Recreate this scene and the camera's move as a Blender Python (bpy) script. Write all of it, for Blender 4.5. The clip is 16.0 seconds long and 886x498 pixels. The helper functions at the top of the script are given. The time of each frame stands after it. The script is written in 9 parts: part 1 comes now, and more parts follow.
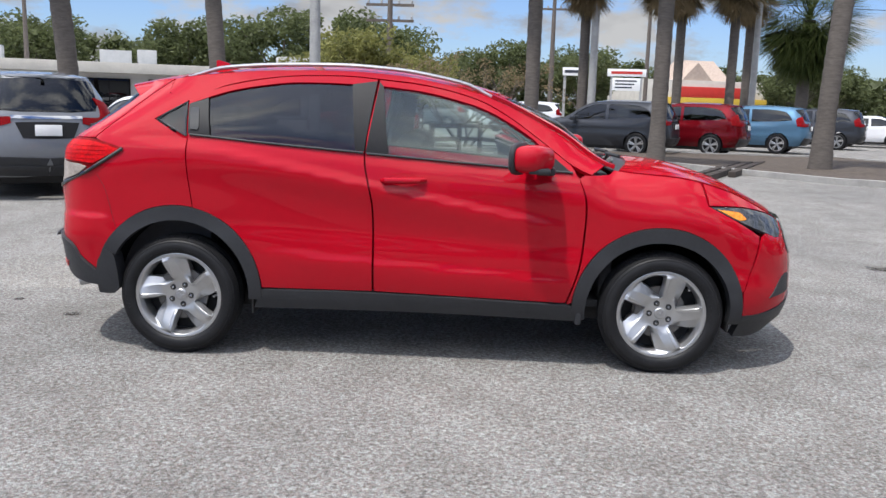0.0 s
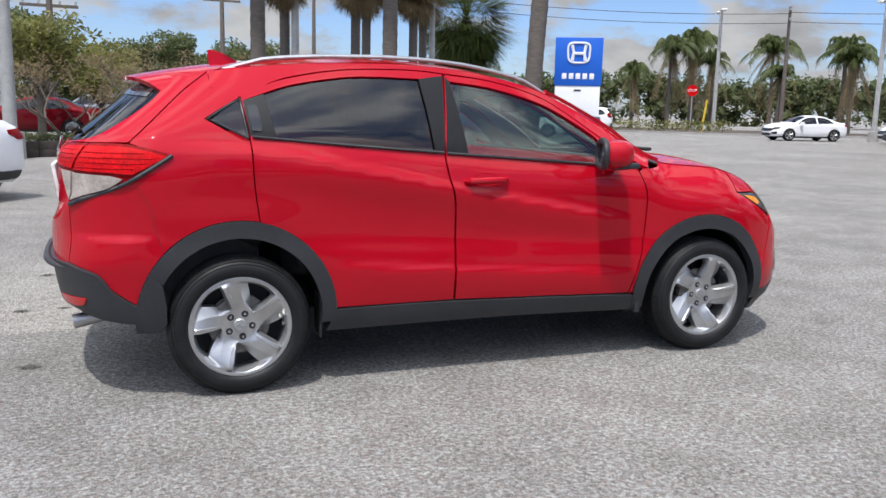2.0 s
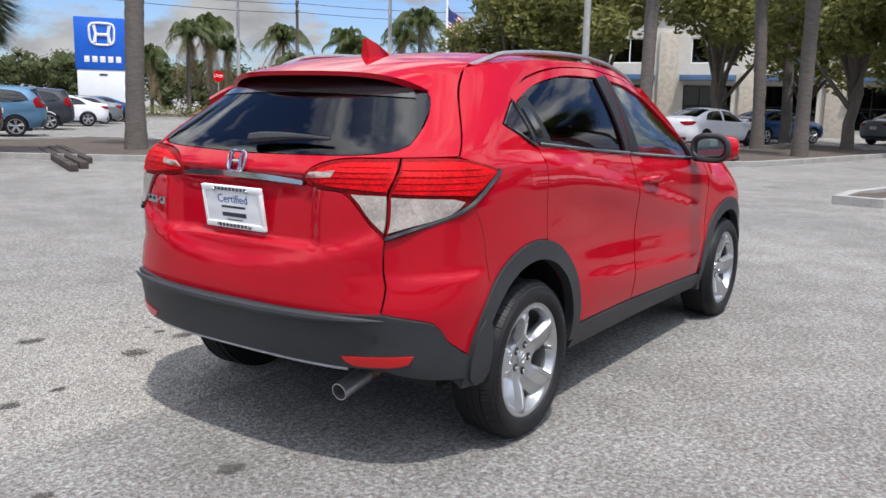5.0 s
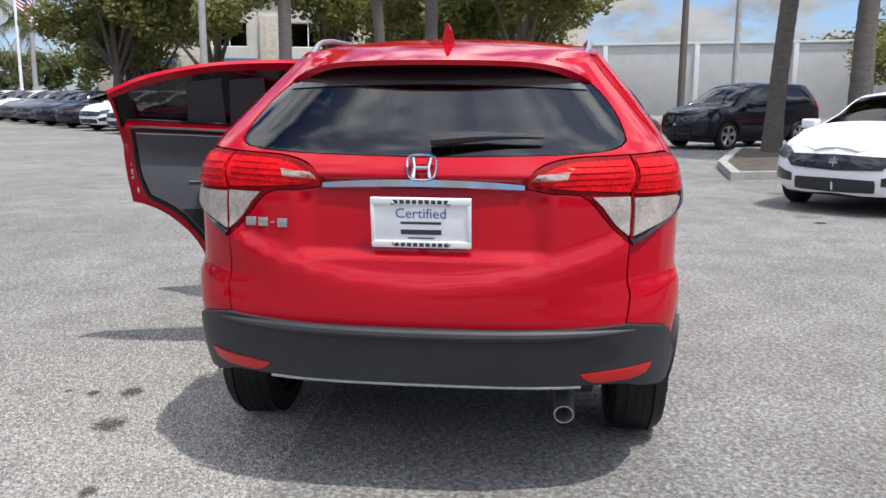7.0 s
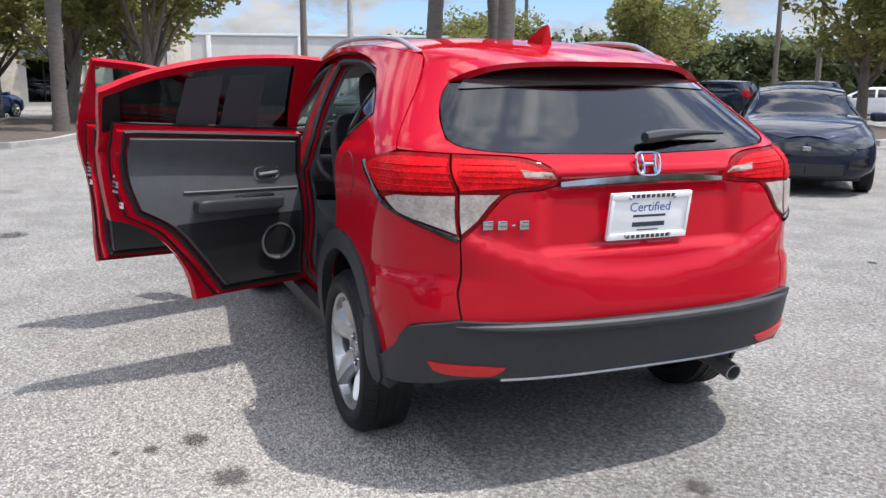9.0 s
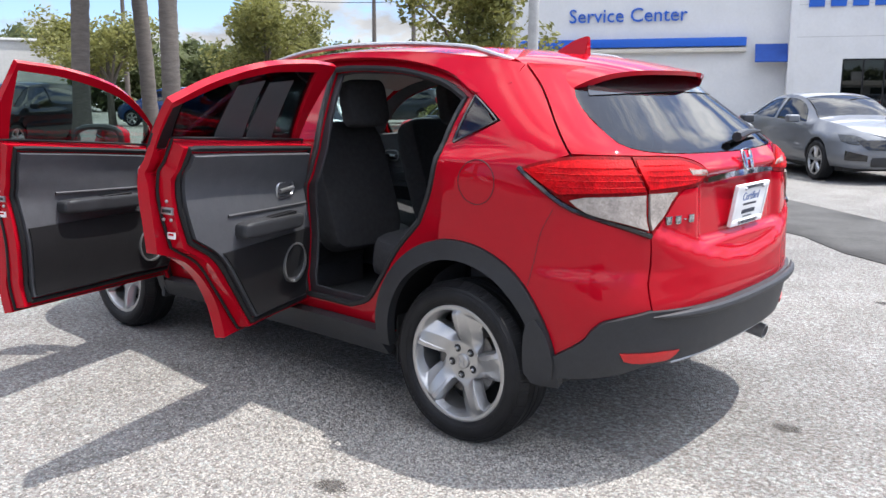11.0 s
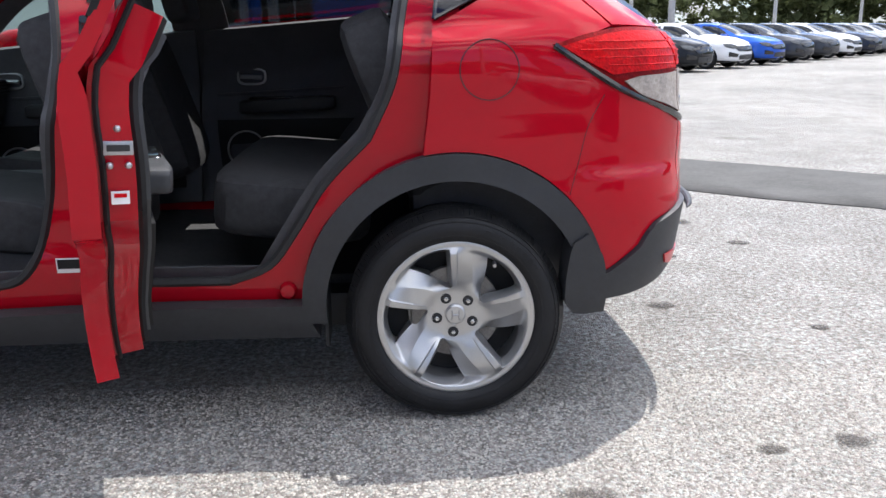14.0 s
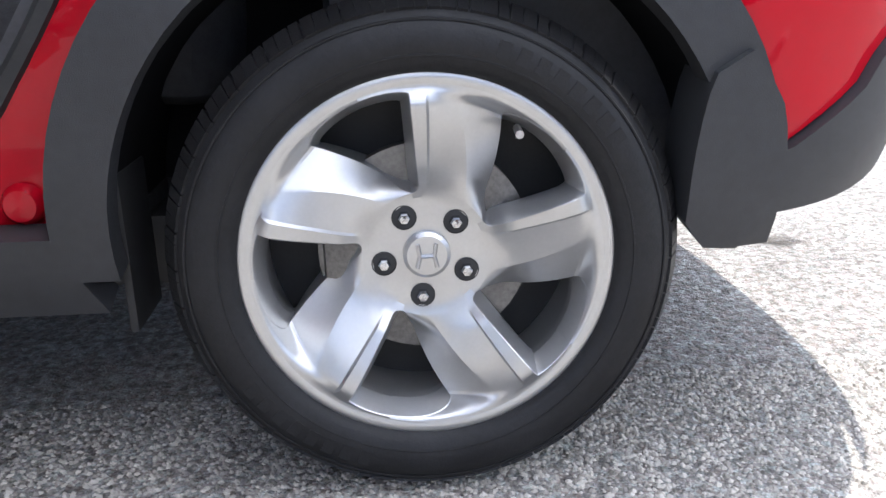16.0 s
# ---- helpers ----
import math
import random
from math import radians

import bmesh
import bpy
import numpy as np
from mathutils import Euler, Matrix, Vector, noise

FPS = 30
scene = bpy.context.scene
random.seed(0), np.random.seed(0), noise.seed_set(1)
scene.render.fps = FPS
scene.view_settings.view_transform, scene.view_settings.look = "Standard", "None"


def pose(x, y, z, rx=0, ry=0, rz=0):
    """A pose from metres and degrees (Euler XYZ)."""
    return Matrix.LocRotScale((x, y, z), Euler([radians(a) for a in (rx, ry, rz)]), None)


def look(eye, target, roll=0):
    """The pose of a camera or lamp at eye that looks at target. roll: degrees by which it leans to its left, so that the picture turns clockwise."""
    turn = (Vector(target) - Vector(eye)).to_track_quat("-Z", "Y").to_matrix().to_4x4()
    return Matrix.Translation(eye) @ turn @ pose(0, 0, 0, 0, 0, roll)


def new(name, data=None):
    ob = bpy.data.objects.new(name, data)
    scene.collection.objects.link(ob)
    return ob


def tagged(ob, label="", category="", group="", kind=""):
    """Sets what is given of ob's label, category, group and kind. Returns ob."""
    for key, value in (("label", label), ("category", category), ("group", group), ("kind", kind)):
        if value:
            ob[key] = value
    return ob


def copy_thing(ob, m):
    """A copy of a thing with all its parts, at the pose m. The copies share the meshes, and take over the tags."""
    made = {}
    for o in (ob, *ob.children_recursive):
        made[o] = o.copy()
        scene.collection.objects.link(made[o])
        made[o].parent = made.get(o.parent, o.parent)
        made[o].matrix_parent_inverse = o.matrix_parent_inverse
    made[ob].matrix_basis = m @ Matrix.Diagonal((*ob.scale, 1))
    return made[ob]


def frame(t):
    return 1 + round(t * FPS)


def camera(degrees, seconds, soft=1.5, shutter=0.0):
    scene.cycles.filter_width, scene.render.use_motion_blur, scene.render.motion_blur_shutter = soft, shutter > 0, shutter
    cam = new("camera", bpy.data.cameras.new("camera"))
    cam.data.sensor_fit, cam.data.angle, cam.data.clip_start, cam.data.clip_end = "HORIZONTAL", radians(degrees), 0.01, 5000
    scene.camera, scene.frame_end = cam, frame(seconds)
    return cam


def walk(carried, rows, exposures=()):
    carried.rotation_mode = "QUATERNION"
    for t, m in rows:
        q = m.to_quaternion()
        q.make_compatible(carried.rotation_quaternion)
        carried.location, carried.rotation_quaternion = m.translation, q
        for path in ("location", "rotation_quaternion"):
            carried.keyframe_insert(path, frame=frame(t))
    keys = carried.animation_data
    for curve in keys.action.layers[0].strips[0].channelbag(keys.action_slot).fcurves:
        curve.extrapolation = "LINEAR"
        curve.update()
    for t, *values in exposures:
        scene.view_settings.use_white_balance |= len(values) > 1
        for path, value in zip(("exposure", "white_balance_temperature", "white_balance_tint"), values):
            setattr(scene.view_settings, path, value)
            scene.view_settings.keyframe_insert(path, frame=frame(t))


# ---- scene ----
cam = camera(55.7, 16.0)
PATH = [
    (0, (0.329, -5.249, 1.397), (0.241, -3.28, 1.056), 1.7),
    (0.5, (-0.176, -5.235, 1.388), (-0.066, -3.267, 1.047), 1.8),
    (1, (-0.695, -5.078, 1.376), (-0.406, -3.129, 1.033), 2.2),
    (1.5, (-1.285, -4.943, 1.368), (-0.782, -3.037, 1.034), 0.9),
    (2, (-1.81, -4.705, 1.348), (-1.094, -2.867, 1.016), 1.4),
    (2.5, (-2.338, -4.459, 1.363), (-1.426, -2.711, 1.030), 1.8),
    (3, (-2.839, -4.144, 1.335), (-1.773, -2.484, 1.004), 1.7),
    (3.5, (-3.25, -3.777, 1.336), (-2.029, -2.228, 1.009), 1.8),
    (4, (-3.636, -3.411, 1.349), (-2.24, -2.019, 1.016), 1.8),
    (4.5, (-3.936, -2.958, 1.354), (-2.414, -1.705, 1.016), 1.3),
    (5, (-4.228, -2.435, 1.346), (-2.607, -1.314, 1.006), 1.2),
    (7.3, (-4.737, -0.065, 1.354), (-2.772, -0.000, 0.983), 0.2),
    (7.5, (-4.755, 0.129, 1.383), (-2.791, 0.098, 1.008), 0.2),
    (8, (-4.670, 0.639, 1.376), (-2.721, 0.395, 0.996), 0.3),
    (8.5, (-4.589, 1.182, 1.373), (-2.679, 0.730, 0.991), 0.3),
    (9, (-4.468, 1.691, 1.377), (-2.643, 0.969, 0.995), 0.3),
    (9.2, (-4.407, 1.891, 1.384), (-2.629, 1.056, 1.006), 0.1),
    (11.3, (-3.048, 3.443, 1.366), (-1.905, 1.843, 1.001), 0.2),
    (11.5, (-2.836, 3.522, 1.364), (-1.81, 1.846, 0.996), 0.3),
    (12, (-2.391, 3.634, 1.362), (-1.649, 1.815, 0.986), 0.6),
    (12.5, (-1.962, 3.697, 1.357), (-1.499, 1.789, 0.976), 0.1),
    (13, (-1.515, 3.65, 1.337), (-1.351, 1.695, 0.947), -0.9),
    (13.5, (-1.235, 3.557, 1.310), (-1.279, 1.599, 0.903), -0.9),
    (14, (-1.126, 3.23, 1.145), (-1.242, 1.296, 0.651), -0.9),
    (14.5, (-1.113, 2.777, 1.042), (-1.241, 0.85, 0.523), -0.5),
    (15, (-1.143, 2.341, 0.929), (-1.297, 0.457, 0.278), -0.7),
    (15.5, (-1.224, 2.044, 0.713), (-1.355, 0.14, 0.114), -1.2),
    (16, (-1.25, 1.854, 0.658), (-1.39, -0.048, 0.055), -1.6),
]
# the film's camera opens up as it comes down to the wheel
EXPOSURES = [(0, 0.5), (5, 0.5), (7.3, 0.52), (9, 0.8), (11.3, 1.15), (13.2, 1.15), (14.5, 1.34), (15, 1.5), (16, 1.92)]
walk(cam, [(t, look(eye, target, roll)) for t, eye, target, roll in PATH], EXPOSURES)

# ---- light ----
SUN_DIR = Vector((-0.25, -0.33, 1.0)).normalized()
world = bpy.data.worlds.new("sky")
scene.world = world
world.use_nodes = True
wn, wl = world.node_tree.nodes, world.node_tree.links
wn.clear()
w_out = wn.new("ShaderNodeOutputWorld")
w_bg = wn.new("ShaderNodeBackground")
w_sky = wn.new("ShaderNodeTexSky")
w_sky.sky_type = "NISHITA"
w_sky.sun_disc = False
w_sky.sun_elevation = radians(67.5)
w_sky.sun_rotation = radians(217)
w_sky.dust_density = 0.6
w_geo = wn.new("ShaderNodeTexCoord")
w_sep = wn.new("ShaderNodeSeparateXYZ")
wl.new(w_geo.outputs["Generated"], w_sep.inputs[0])
# project the view direction on a cloud deck, so clouds flatten towards the horizon
w_z = wn.new("ShaderNodeMath"); w_z.operation = "ADD"; w_z.inputs[1].default_value = 0.40
wl.new(w_sep.outputs["Z"], w_z.inputs[0])
w_div = wn.new("ShaderNodeVectorMath"); w_div.operation = "DIVIDE"
w_cz = wn.new("ShaderNodeCombineXYZ")
for k in range(3):
    wl.new(w_z.outputs[0], w_cz.inputs[k])
wl.new(w_geo.outputs["Generated"], w_div.inputs[0])
wl.new(w_cz.outputs[0], w_div.inputs[1])
w_noise = wn.new("ShaderNodeTexNoise")
w_noise.inputs["Scale"].default_value = 4.2
w_noise.inputs["Detail"].default_value = 9
w_noise.inputs["Roughness"].default_value = 0.58
wl.new(w_div.outputs[0], w_noise.inputs["Vector"])
w_ramp = wn.new("ShaderNodeValToRGB")
w_ramp.color_ramp.elements[0].position, w_ramp.color_ramp.elements[1].position = 0.46, 0.58
wl.new(w_noise.outputs["Fac"], w_ramp.inputs[0])
w_shade = wn.new("ShaderNodeTexNoise")
w_shade.inputs["Scale"].default_value = 5.0
w_shade.inputs["Detail"].default_value = 6
wl.new(w_div.outputs[0], w_shade.inputs["Vector"])
w_cloud = wn.new("ShaderNodeValToRGB")
w_cloud.color_ramp.elements[0].position, w_cloud.color_ramp.elements[1].position = 0.36, 0.62
w_cloud.color_ramp.elements[0].color = (5.2, 5.3, 5.6, 1)
w_cloud.color_ramp.elements[1].color = (8.0, 8.1, 8.3, 1)
wl.new(w_shade.outputs["Fac"], w_cloud.inputs[0])
w_mix = wn.new("ShaderNodeMix"); w_mix.data_type = "RGBA"
wl.new(w_ramp.outputs["Color"], w_mix.inputs[0])
w_tint = wn.new("ShaderNodeVectorMath"); w_tint.operation = "MULTIPLY"
w_tint.inputs[1].default_value = (0.47, 0.565, 0.79)
wl.new(w_sky.outputs[0], w_tint.inputs[0])
wl.new(w_tint.outputs[0], w_mix.inputs[6])
# the cloud deck is brighter overhead than at the horizon
w_up = wn.new("ShaderNodeMapRange"); w_up.interpolation_type = "SMOOTHSTEP"
w_up.inputs["From Min"].default_value, w_up.inputs["From Max"].default_value = 0.12, 0.38
w_up.inputs["To Min"].default_value, w_up.inputs["To Max"].default_value = 0.36, 1.3
wl.new(w_sep.outputs["Z"], w_up.inputs["Value"])
w_cs = wn.new("ShaderNodeVectorMath"); w_cs.operation = "SCALE"
wl.new(w_cloud.outputs["Color"], w_cs.inputs[0]); wl.new(w_up.outputs[0], w_cs.inputs["Scale"])
wl.new(w_cs.outputs[0], w_mix.inputs[7])
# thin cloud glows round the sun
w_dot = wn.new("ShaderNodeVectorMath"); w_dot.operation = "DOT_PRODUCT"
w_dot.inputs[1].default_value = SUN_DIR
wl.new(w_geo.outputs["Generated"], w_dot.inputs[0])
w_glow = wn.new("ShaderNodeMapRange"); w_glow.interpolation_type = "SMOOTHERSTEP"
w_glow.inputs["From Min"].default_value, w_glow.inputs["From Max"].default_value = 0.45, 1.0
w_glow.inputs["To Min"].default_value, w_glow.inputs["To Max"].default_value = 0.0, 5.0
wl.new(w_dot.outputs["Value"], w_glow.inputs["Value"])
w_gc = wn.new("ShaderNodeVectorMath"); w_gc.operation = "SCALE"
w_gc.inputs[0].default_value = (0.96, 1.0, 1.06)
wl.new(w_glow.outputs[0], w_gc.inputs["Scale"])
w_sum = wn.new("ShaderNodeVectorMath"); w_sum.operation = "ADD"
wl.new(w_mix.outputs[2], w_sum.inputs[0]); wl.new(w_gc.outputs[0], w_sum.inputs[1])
w_bg.inputs["Strength"].default_value = 0.14
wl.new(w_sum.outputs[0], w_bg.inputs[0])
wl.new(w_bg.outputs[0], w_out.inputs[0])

sun_data = bpy.data.lights.new("sun", "SUN")
sun_data.energy, sun_data.angle, sun_data.color = 3.0, radians(0.55), (1.0, 0.97, 0.935)
sun = new("sun", sun_data)
sun.matrix_world = look(SUN_DIR * 60, (0, 0, 0))
scene.view_settings.exposure = 0.0


# ---- materials ----
def rgba(c):
    return (*c, 1) if len(c) == 3 else c


def material(name, colour, rough=0.5, metal=0.0, vary=0.0, scale=8.0, bump=0.0, bump_scale=60.0, coat=0.0, spec=0.5, second=None,
             coords="Object", random=0.0, stretch=(1, 1, 1), detail=6.0):
    """A principled material with two scales of colour variation and fine relief."""
    m = bpy.data.materials.new(name)
    m.use_nodes = True
    n, l = m.node_tree.nodes, m.node_tree.links
    b = n["Principled BSDF"]
    b.inputs["Base Color"].default_value = rgba(colour)
    b.inputs["Roughness"].default_value = rough
    b.inputs["Metallic"].default_value = metal
    b.inputs["Coat Weight"].default_value = coat
    b.inputs["Coat IOR"].default_value = 1.4
    b.inputs["Coat Roughness"].default_value = 0.03
    b.inputs["Specular IOR Level"].default_value = spec
    tc = n.new("ShaderNodeTexCoord")
    mp = n.new("ShaderNodeMapping")
    mp.inputs["Scale"].default_value = stretch
    l.new(tc.outputs[coords], mp.inputs[0])
    if vary > 0 or second:
        t1 = n.new("ShaderNodeTexNoise")
        t1.inputs["Scale"].default_value, t1.inputs["Detail"].default_value = scale, detail
        t1.inputs["Roughness"].default_value = 0.62
        l.new(mp.outputs[0], t1.inputs["Vector"])
        t2 = n.new("ShaderNodeTexNoise")
        t2.inputs["Scale"].default_value, t2.inputs["Detail"].default_value = scale * 11, 3
        l.new(mp.outputs[0], t2.inputs["Vector"])
        avg = n.new("ShaderNodeMath"); avg.operation = "MULTIPLY_ADD"
        avg.inputs[1].default_value = 0.35
        l.new(t2.outputs["Fac"], avg.inputs[0])
        half = n.new("ShaderNodeMath"); half.operation = "MULTIPLY"; half.inputs[1].default_value = 0.65
        l.new(t1.outputs["Fac"], half.inputs[0])
        l.new(half.outputs[0], avg.inputs[2])
        r = n.new("ShaderNodeValToRGB")
        r.color_ramp.elements[0].position, r.color_ramp.elements[1].position = 0.33, 0.67
        lo = [c * (1 - vary) for c in colour[:3]]
        hi = second if second else [min(1, c * (1 + vary)) for c in colour[:3]]
        r.color_ramp.elements[0].color, r.color_ramp.elements[1].color = rgba(tuple(lo)), rgba(tuple(hi))
        l.new(avg.outputs[0], r.inputs[0])
        out = r.outputs["Color"]
        if random > 0:
            oi = n.new("ShaderNodeObjectInfo")
            hsv = n.new("ShaderNodeHueSaturation")
            mr = n.new("ShaderNodeMapRange")
            mr.inputs["To Min"].default_value, mr.inputs["To Max"].default_value = 1 - random, 1 + random
            l.new(oi.outputs["Random"], mr.inputs["Value"])
            l.new(mr.outputs[0], hsv.inputs["Value"])
            l.new(out, hsv.inputs["Color"])
            out = hsv.outputs["Color"]
        l.new(out, b.inputs["Base Color"])
    if bump > 0:
        t3 = n.new("ShaderNodeTexNoise")
        t3.inputs["Scale"].default_value, t3.inputs["Detail"].default_value = bump_scale, 4
        l.new(mp.outputs[0], t3.inputs["Vector"])
        bp = n.new("ShaderNodeBump")
        bp.inputs["Strength"].default_value, bp.inputs["Distance"].default_value = bump, 0.01
        l.new(t3.outputs["Fac"], bp.inputs["Height"])
        l.new(bp.outputs[0], b.inputs["Normal"])
    return m


def glass(name, tint, rough=0.0, gloss=0.06):
    """A thin pane: tinted see-through, with a mirror gloss that grows towards grazing angles."""
    m = bpy.data.materials.new(name)
    m.use_nodes = True
    n, l = m.node_tree.nodes, m.node_tree.links
    n.clear()
    o = n.new("ShaderNodeOutputMaterial")
    tr = n.new("ShaderNodeBsdfTransparent"); tr.inputs[0].default_value = rgba(tint)
    gl = n.new("ShaderNodeBsdfGlossy"); gl.inputs["Roughness"].default_value = rough
    lw = n.new("ShaderNodeLayerWeight"); lw.inputs[0].default_value = 0.5
    pw = n.new("ShaderNodeMath"); pw.operation = "POWER"; pw.inputs[1].default_value = 4.0
    ma = n.new("ShaderNodeMath"); ma.operation = "MULTIPLY_ADD"; ma.inputs[1].default_value = 0.6; ma.inputs[2].default_value = gloss
    mx = n.new("ShaderNodeMixShader")
    l.new(lw.outputs["Facing"], pw.inputs[0]); l.new(pw.outputs[0], ma.inputs[0])
    l.new(ma.outputs[0], mx.inputs[0]); l.new(tr.outputs[0], mx.inputs[1]); l.new(gl.outputs[0], mx.inputs[2])
    l.new(mx.outputs[0], o.inputs[0])
    return m


def paint(name, colour, metal=0.0, rough=0.45):
    m = material(name, colour, rough=rough, metal=metal, coat=0.8, vary=0.04, scale=3.0, spec=0.0)
    m.node_tree.nodes["Principled BSDF"].inputs["Coat Roughness"].default_value = 0.012
    return m


def lens(name, colour, least=0.72):
    """Moulded lamp plastic with small prisms under a clear coat."""
    m = material(name, colour, rough=0.5, coat=0.18, vary=0.3, scale=14, spec=0.05)
    n, l = m.node_tree.nodes, m.node_tree.links
    v = n.new("ShaderNodeTexVoronoi"); v.inputs["Scale"].default_value = 110
    tc = n.new("ShaderNodeTexCoord")
    bp = n.new("ShaderNodeBump"); bp.inputs["Strength"].default_value = 0.3; bp.inputs["Distance"].default_value = 0.004
    l.new(tc.outputs["Object"], v.inputs["Vector"]); l.new(v.outputs["Distance"], bp.inputs["Height"])
    l.new(bp.outputs[0], n["Principled BSDF"].inputs["Normal"])
    # the small reflector cells behind the lens differ in brightness
    src = n["Principled BSDF"].inputs["Base Color"].links[0].from_socket
    sp = n.new("ShaderNodeSeparateColor"); l.new(v.outputs["Color"], sp.inputs[0])
    mr = n.new("ShaderNodeMapRange"); mr.inputs["To Min"].default_value, mr.inputs["To Max"].default_value = least, 1.2
    l.new(sp.outputs[0], mr.inputs["Value"])
    sc = n.new("ShaderNodeVectorMath"); sc.operation = "SCALE"
    l.new(src, sc.inputs[0]); l.new(mr.outputs[0], sc.inputs["Scale"])
    l.new(sc.outputs[0], n["Principled BSDF"].inputs["Base Color"])
    return m


M_red = paint("red car paint", (0.385, 0.0035, 0.013))
M_black_plastic = material("grained black plastic", (0.026, 0.027, 0.030), spec=0.4, rough=0.5, vary=0.2, scale=6, bump=0.12, bump_scale=700)
M_gloss_black = material("gloss black trim", (0.012, 0.012, 0.013), rough=0.12, vary=0.2, scale=9, coat=0.5)
M_satin_black = material("satin black trim", (0.015, 0.015, 0.016), rough=0.48, vary=0.15, scale=9, spec=0.18)
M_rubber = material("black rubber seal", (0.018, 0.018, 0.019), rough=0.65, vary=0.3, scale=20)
M_tyre = material("tyre rubber", (0.013, 0.013, 0.014), rough=0.5, spec=0.22, vary=0.35, scale=12, bump=0.1, bump_scale=300)
M_alloy = material("silver painted alloy", (0.45, 0.45, 0.45), rough=0.30, metal=0.8, vary=0.05, scale=20, coat=0.25)
M_alloy_dark = material("dark grey alloy", (0.11, 0.115, 0.12), rough=0.35, metal=0.7, vary=0.1, scale=20)
M_chrome = material("chrome", (0.50, 0.51, 0.53), rough=0.07, metal=1.0, vary=0.04, scale=30)
M_steel = material("brushed steel", (0.42, 0.42, 0.43), rough=0.35, metal=0.9, vary=0.2, scale=30)
M_disc = material("dull brake iron", (0.16, 0.155, 0.15), rough=0.45, metal=0.8, vary=0.4, scale=18)
M_rust = material("rusty iron", (0.20, 0.115, 0.07), rough=0.75, metal=0.3, vary=0.4, scale=30)
M_glass_dark = glass("privacy tinted glass", (0.20, 0.215, 0.23))
M_glass_front = glass("light green car glass", (0.66, 0.75, 0.72))
M_glass_clear = glass("clear window glass", (0.92, 0.95, 0.95))
M_lens_red = lens("red lamp lens", (0.50, 0.003, 0.006))
M_lens_deep = lens("deep red lamp lens", (0.20, 0.002, 0.004))
M_lens_clear = lens("clear lamp lens", (0.32, 0.28, 0.25), 0.9)
M_lens_clear.node_tree.nodes["Bump"].inputs["Strength"].default_value = 0.08
M_reflector = material("red reflector plastic", (0.46, 0.006, 0.008), rough=0.3, vary=0.15, scale=60, coat=0.3, bump=0.1, bump_scale=400)
M_lens_amber = lens("amber lamp lens", (0.75, 0.26, 0.04))
M_headlamp = lens("headlamp glass", (0.07, 0.075, 0.08), 0.4)
M_headlamp.node_tree.nodes["Principled BSDF"].inputs["Coat Weight"].default_value = 0.8
M_trim_grey = material("grey soft interior plastic", (0.062, 0.064, 0.071), rough=0.6, vary=0.15, scale=14, bump=0.1, bump_scale=500)
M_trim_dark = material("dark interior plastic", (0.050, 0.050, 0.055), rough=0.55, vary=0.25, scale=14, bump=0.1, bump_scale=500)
M_fabric = material("black seat fabric", (0.034, 0.034, 0.037), rough=0.9, vary=0.35, scale=40, bump=0.3, bump_scale=900)
M_carpet = material("black car carpet", (0.042, 0.042, 0.044), rough=0.95, vary=0.4, scale=60, bump=0.4, bump_scale=600)
M_headliner = material("pale grey headliner", (0.42, 0.41, 0.39), rough=0.9, vary=0.08, scale=30)
M_white = material("white painted sheet", (0.78, 0.78, 0.77), rough=0.4, vary=0.05, scale=5)
M_paper = material("white paper sheet", (0.75, 0.75, 0.74), rough=0.8, vary=0.04, scale=10)
M_ink = material("dark print", (0.03, 0.035, 0.05), rough=0.7, vary=0.1, scale=30)
M_blue_ink = material("blue print", (0.05, 0.11, 0.30), rough=0.7, vary=0.1, scale=30)
M_blue = material("blue sign panel", (0.008, 0.105, 0.52), rough=0.35, vary=0.08, scale=2)
# liner black deepened to carry the shade inside the wheel arch
M_liner = material("shade-dark wheel well liner", (0.007, 0.007, 0.008), rough=0.9, vary=0.4, scale=9, spec=0.1)
M_mirror = material("mirror glass", (0.5, 0.52, 0.55), rough=0.01, metal=1.0, vary=0.01, scale=2)
M_concrete = material("pale concrete", (0.30, 0.29, 0.27), rough=0.9, vary=0.25, scale=3, bump=0.3, bump_scale=60)
M_pole = material("weathered grey pole", (0.33, 0.33, 0.32), rough=0.7, vary=0.2, scale=4, bump=0.1, bump_scale=80)
M_pole_dark = material("dark wooden pole", (0.12, 0.10, 0.085), rough=0.9, vary=0.3, scale=6, bump=0.3, bump_scale=40, stretch=(4, 4, 0.5))
M_sleeper = material("tarred timber", (0.045, 0.034, 0.028), rough=0.85, vary=0.5, scale=5, bump=0.4, bump_scale=50)
M_mulch = material("brown leaf mulch", (0.075, 0.058, 0.045), rough=1.0, vary=0.5, scale=6, bump=0.9, bump_scale=40)
M_palm_trunk = material("ringed palm bark", (0.105, 0.09, 0.078), rough=0.95, vary=0.35, scale=5, bump=0.6, bump_scale=14, stretch=(1, 1, 4))
M_bark = material("grey brown bark", (0.12, 0.10, 0.08), rough=0.95, vary=0.4, scale=7, bump=0.6, bump_scale=25, stretch=(3, 3, 0.6))
M_leaf = material("green leaves", (0.135, 0.155, 0.05), rough=0.5, vary=0.5, scale=1.2, second=(0.32, 0.31, 0.10))
M_leaf_dark = material("dark green leaves", (0.085, 0.115, 0.048), rough=0.55, vary=0.5, scale=0.8, second=(0.18, 0.205, 0.085))
M_leaf_dry = material("tan dry fronds", (0.25, 0.19, 0.11), rough=0.9, vary=0.4, scale=2)
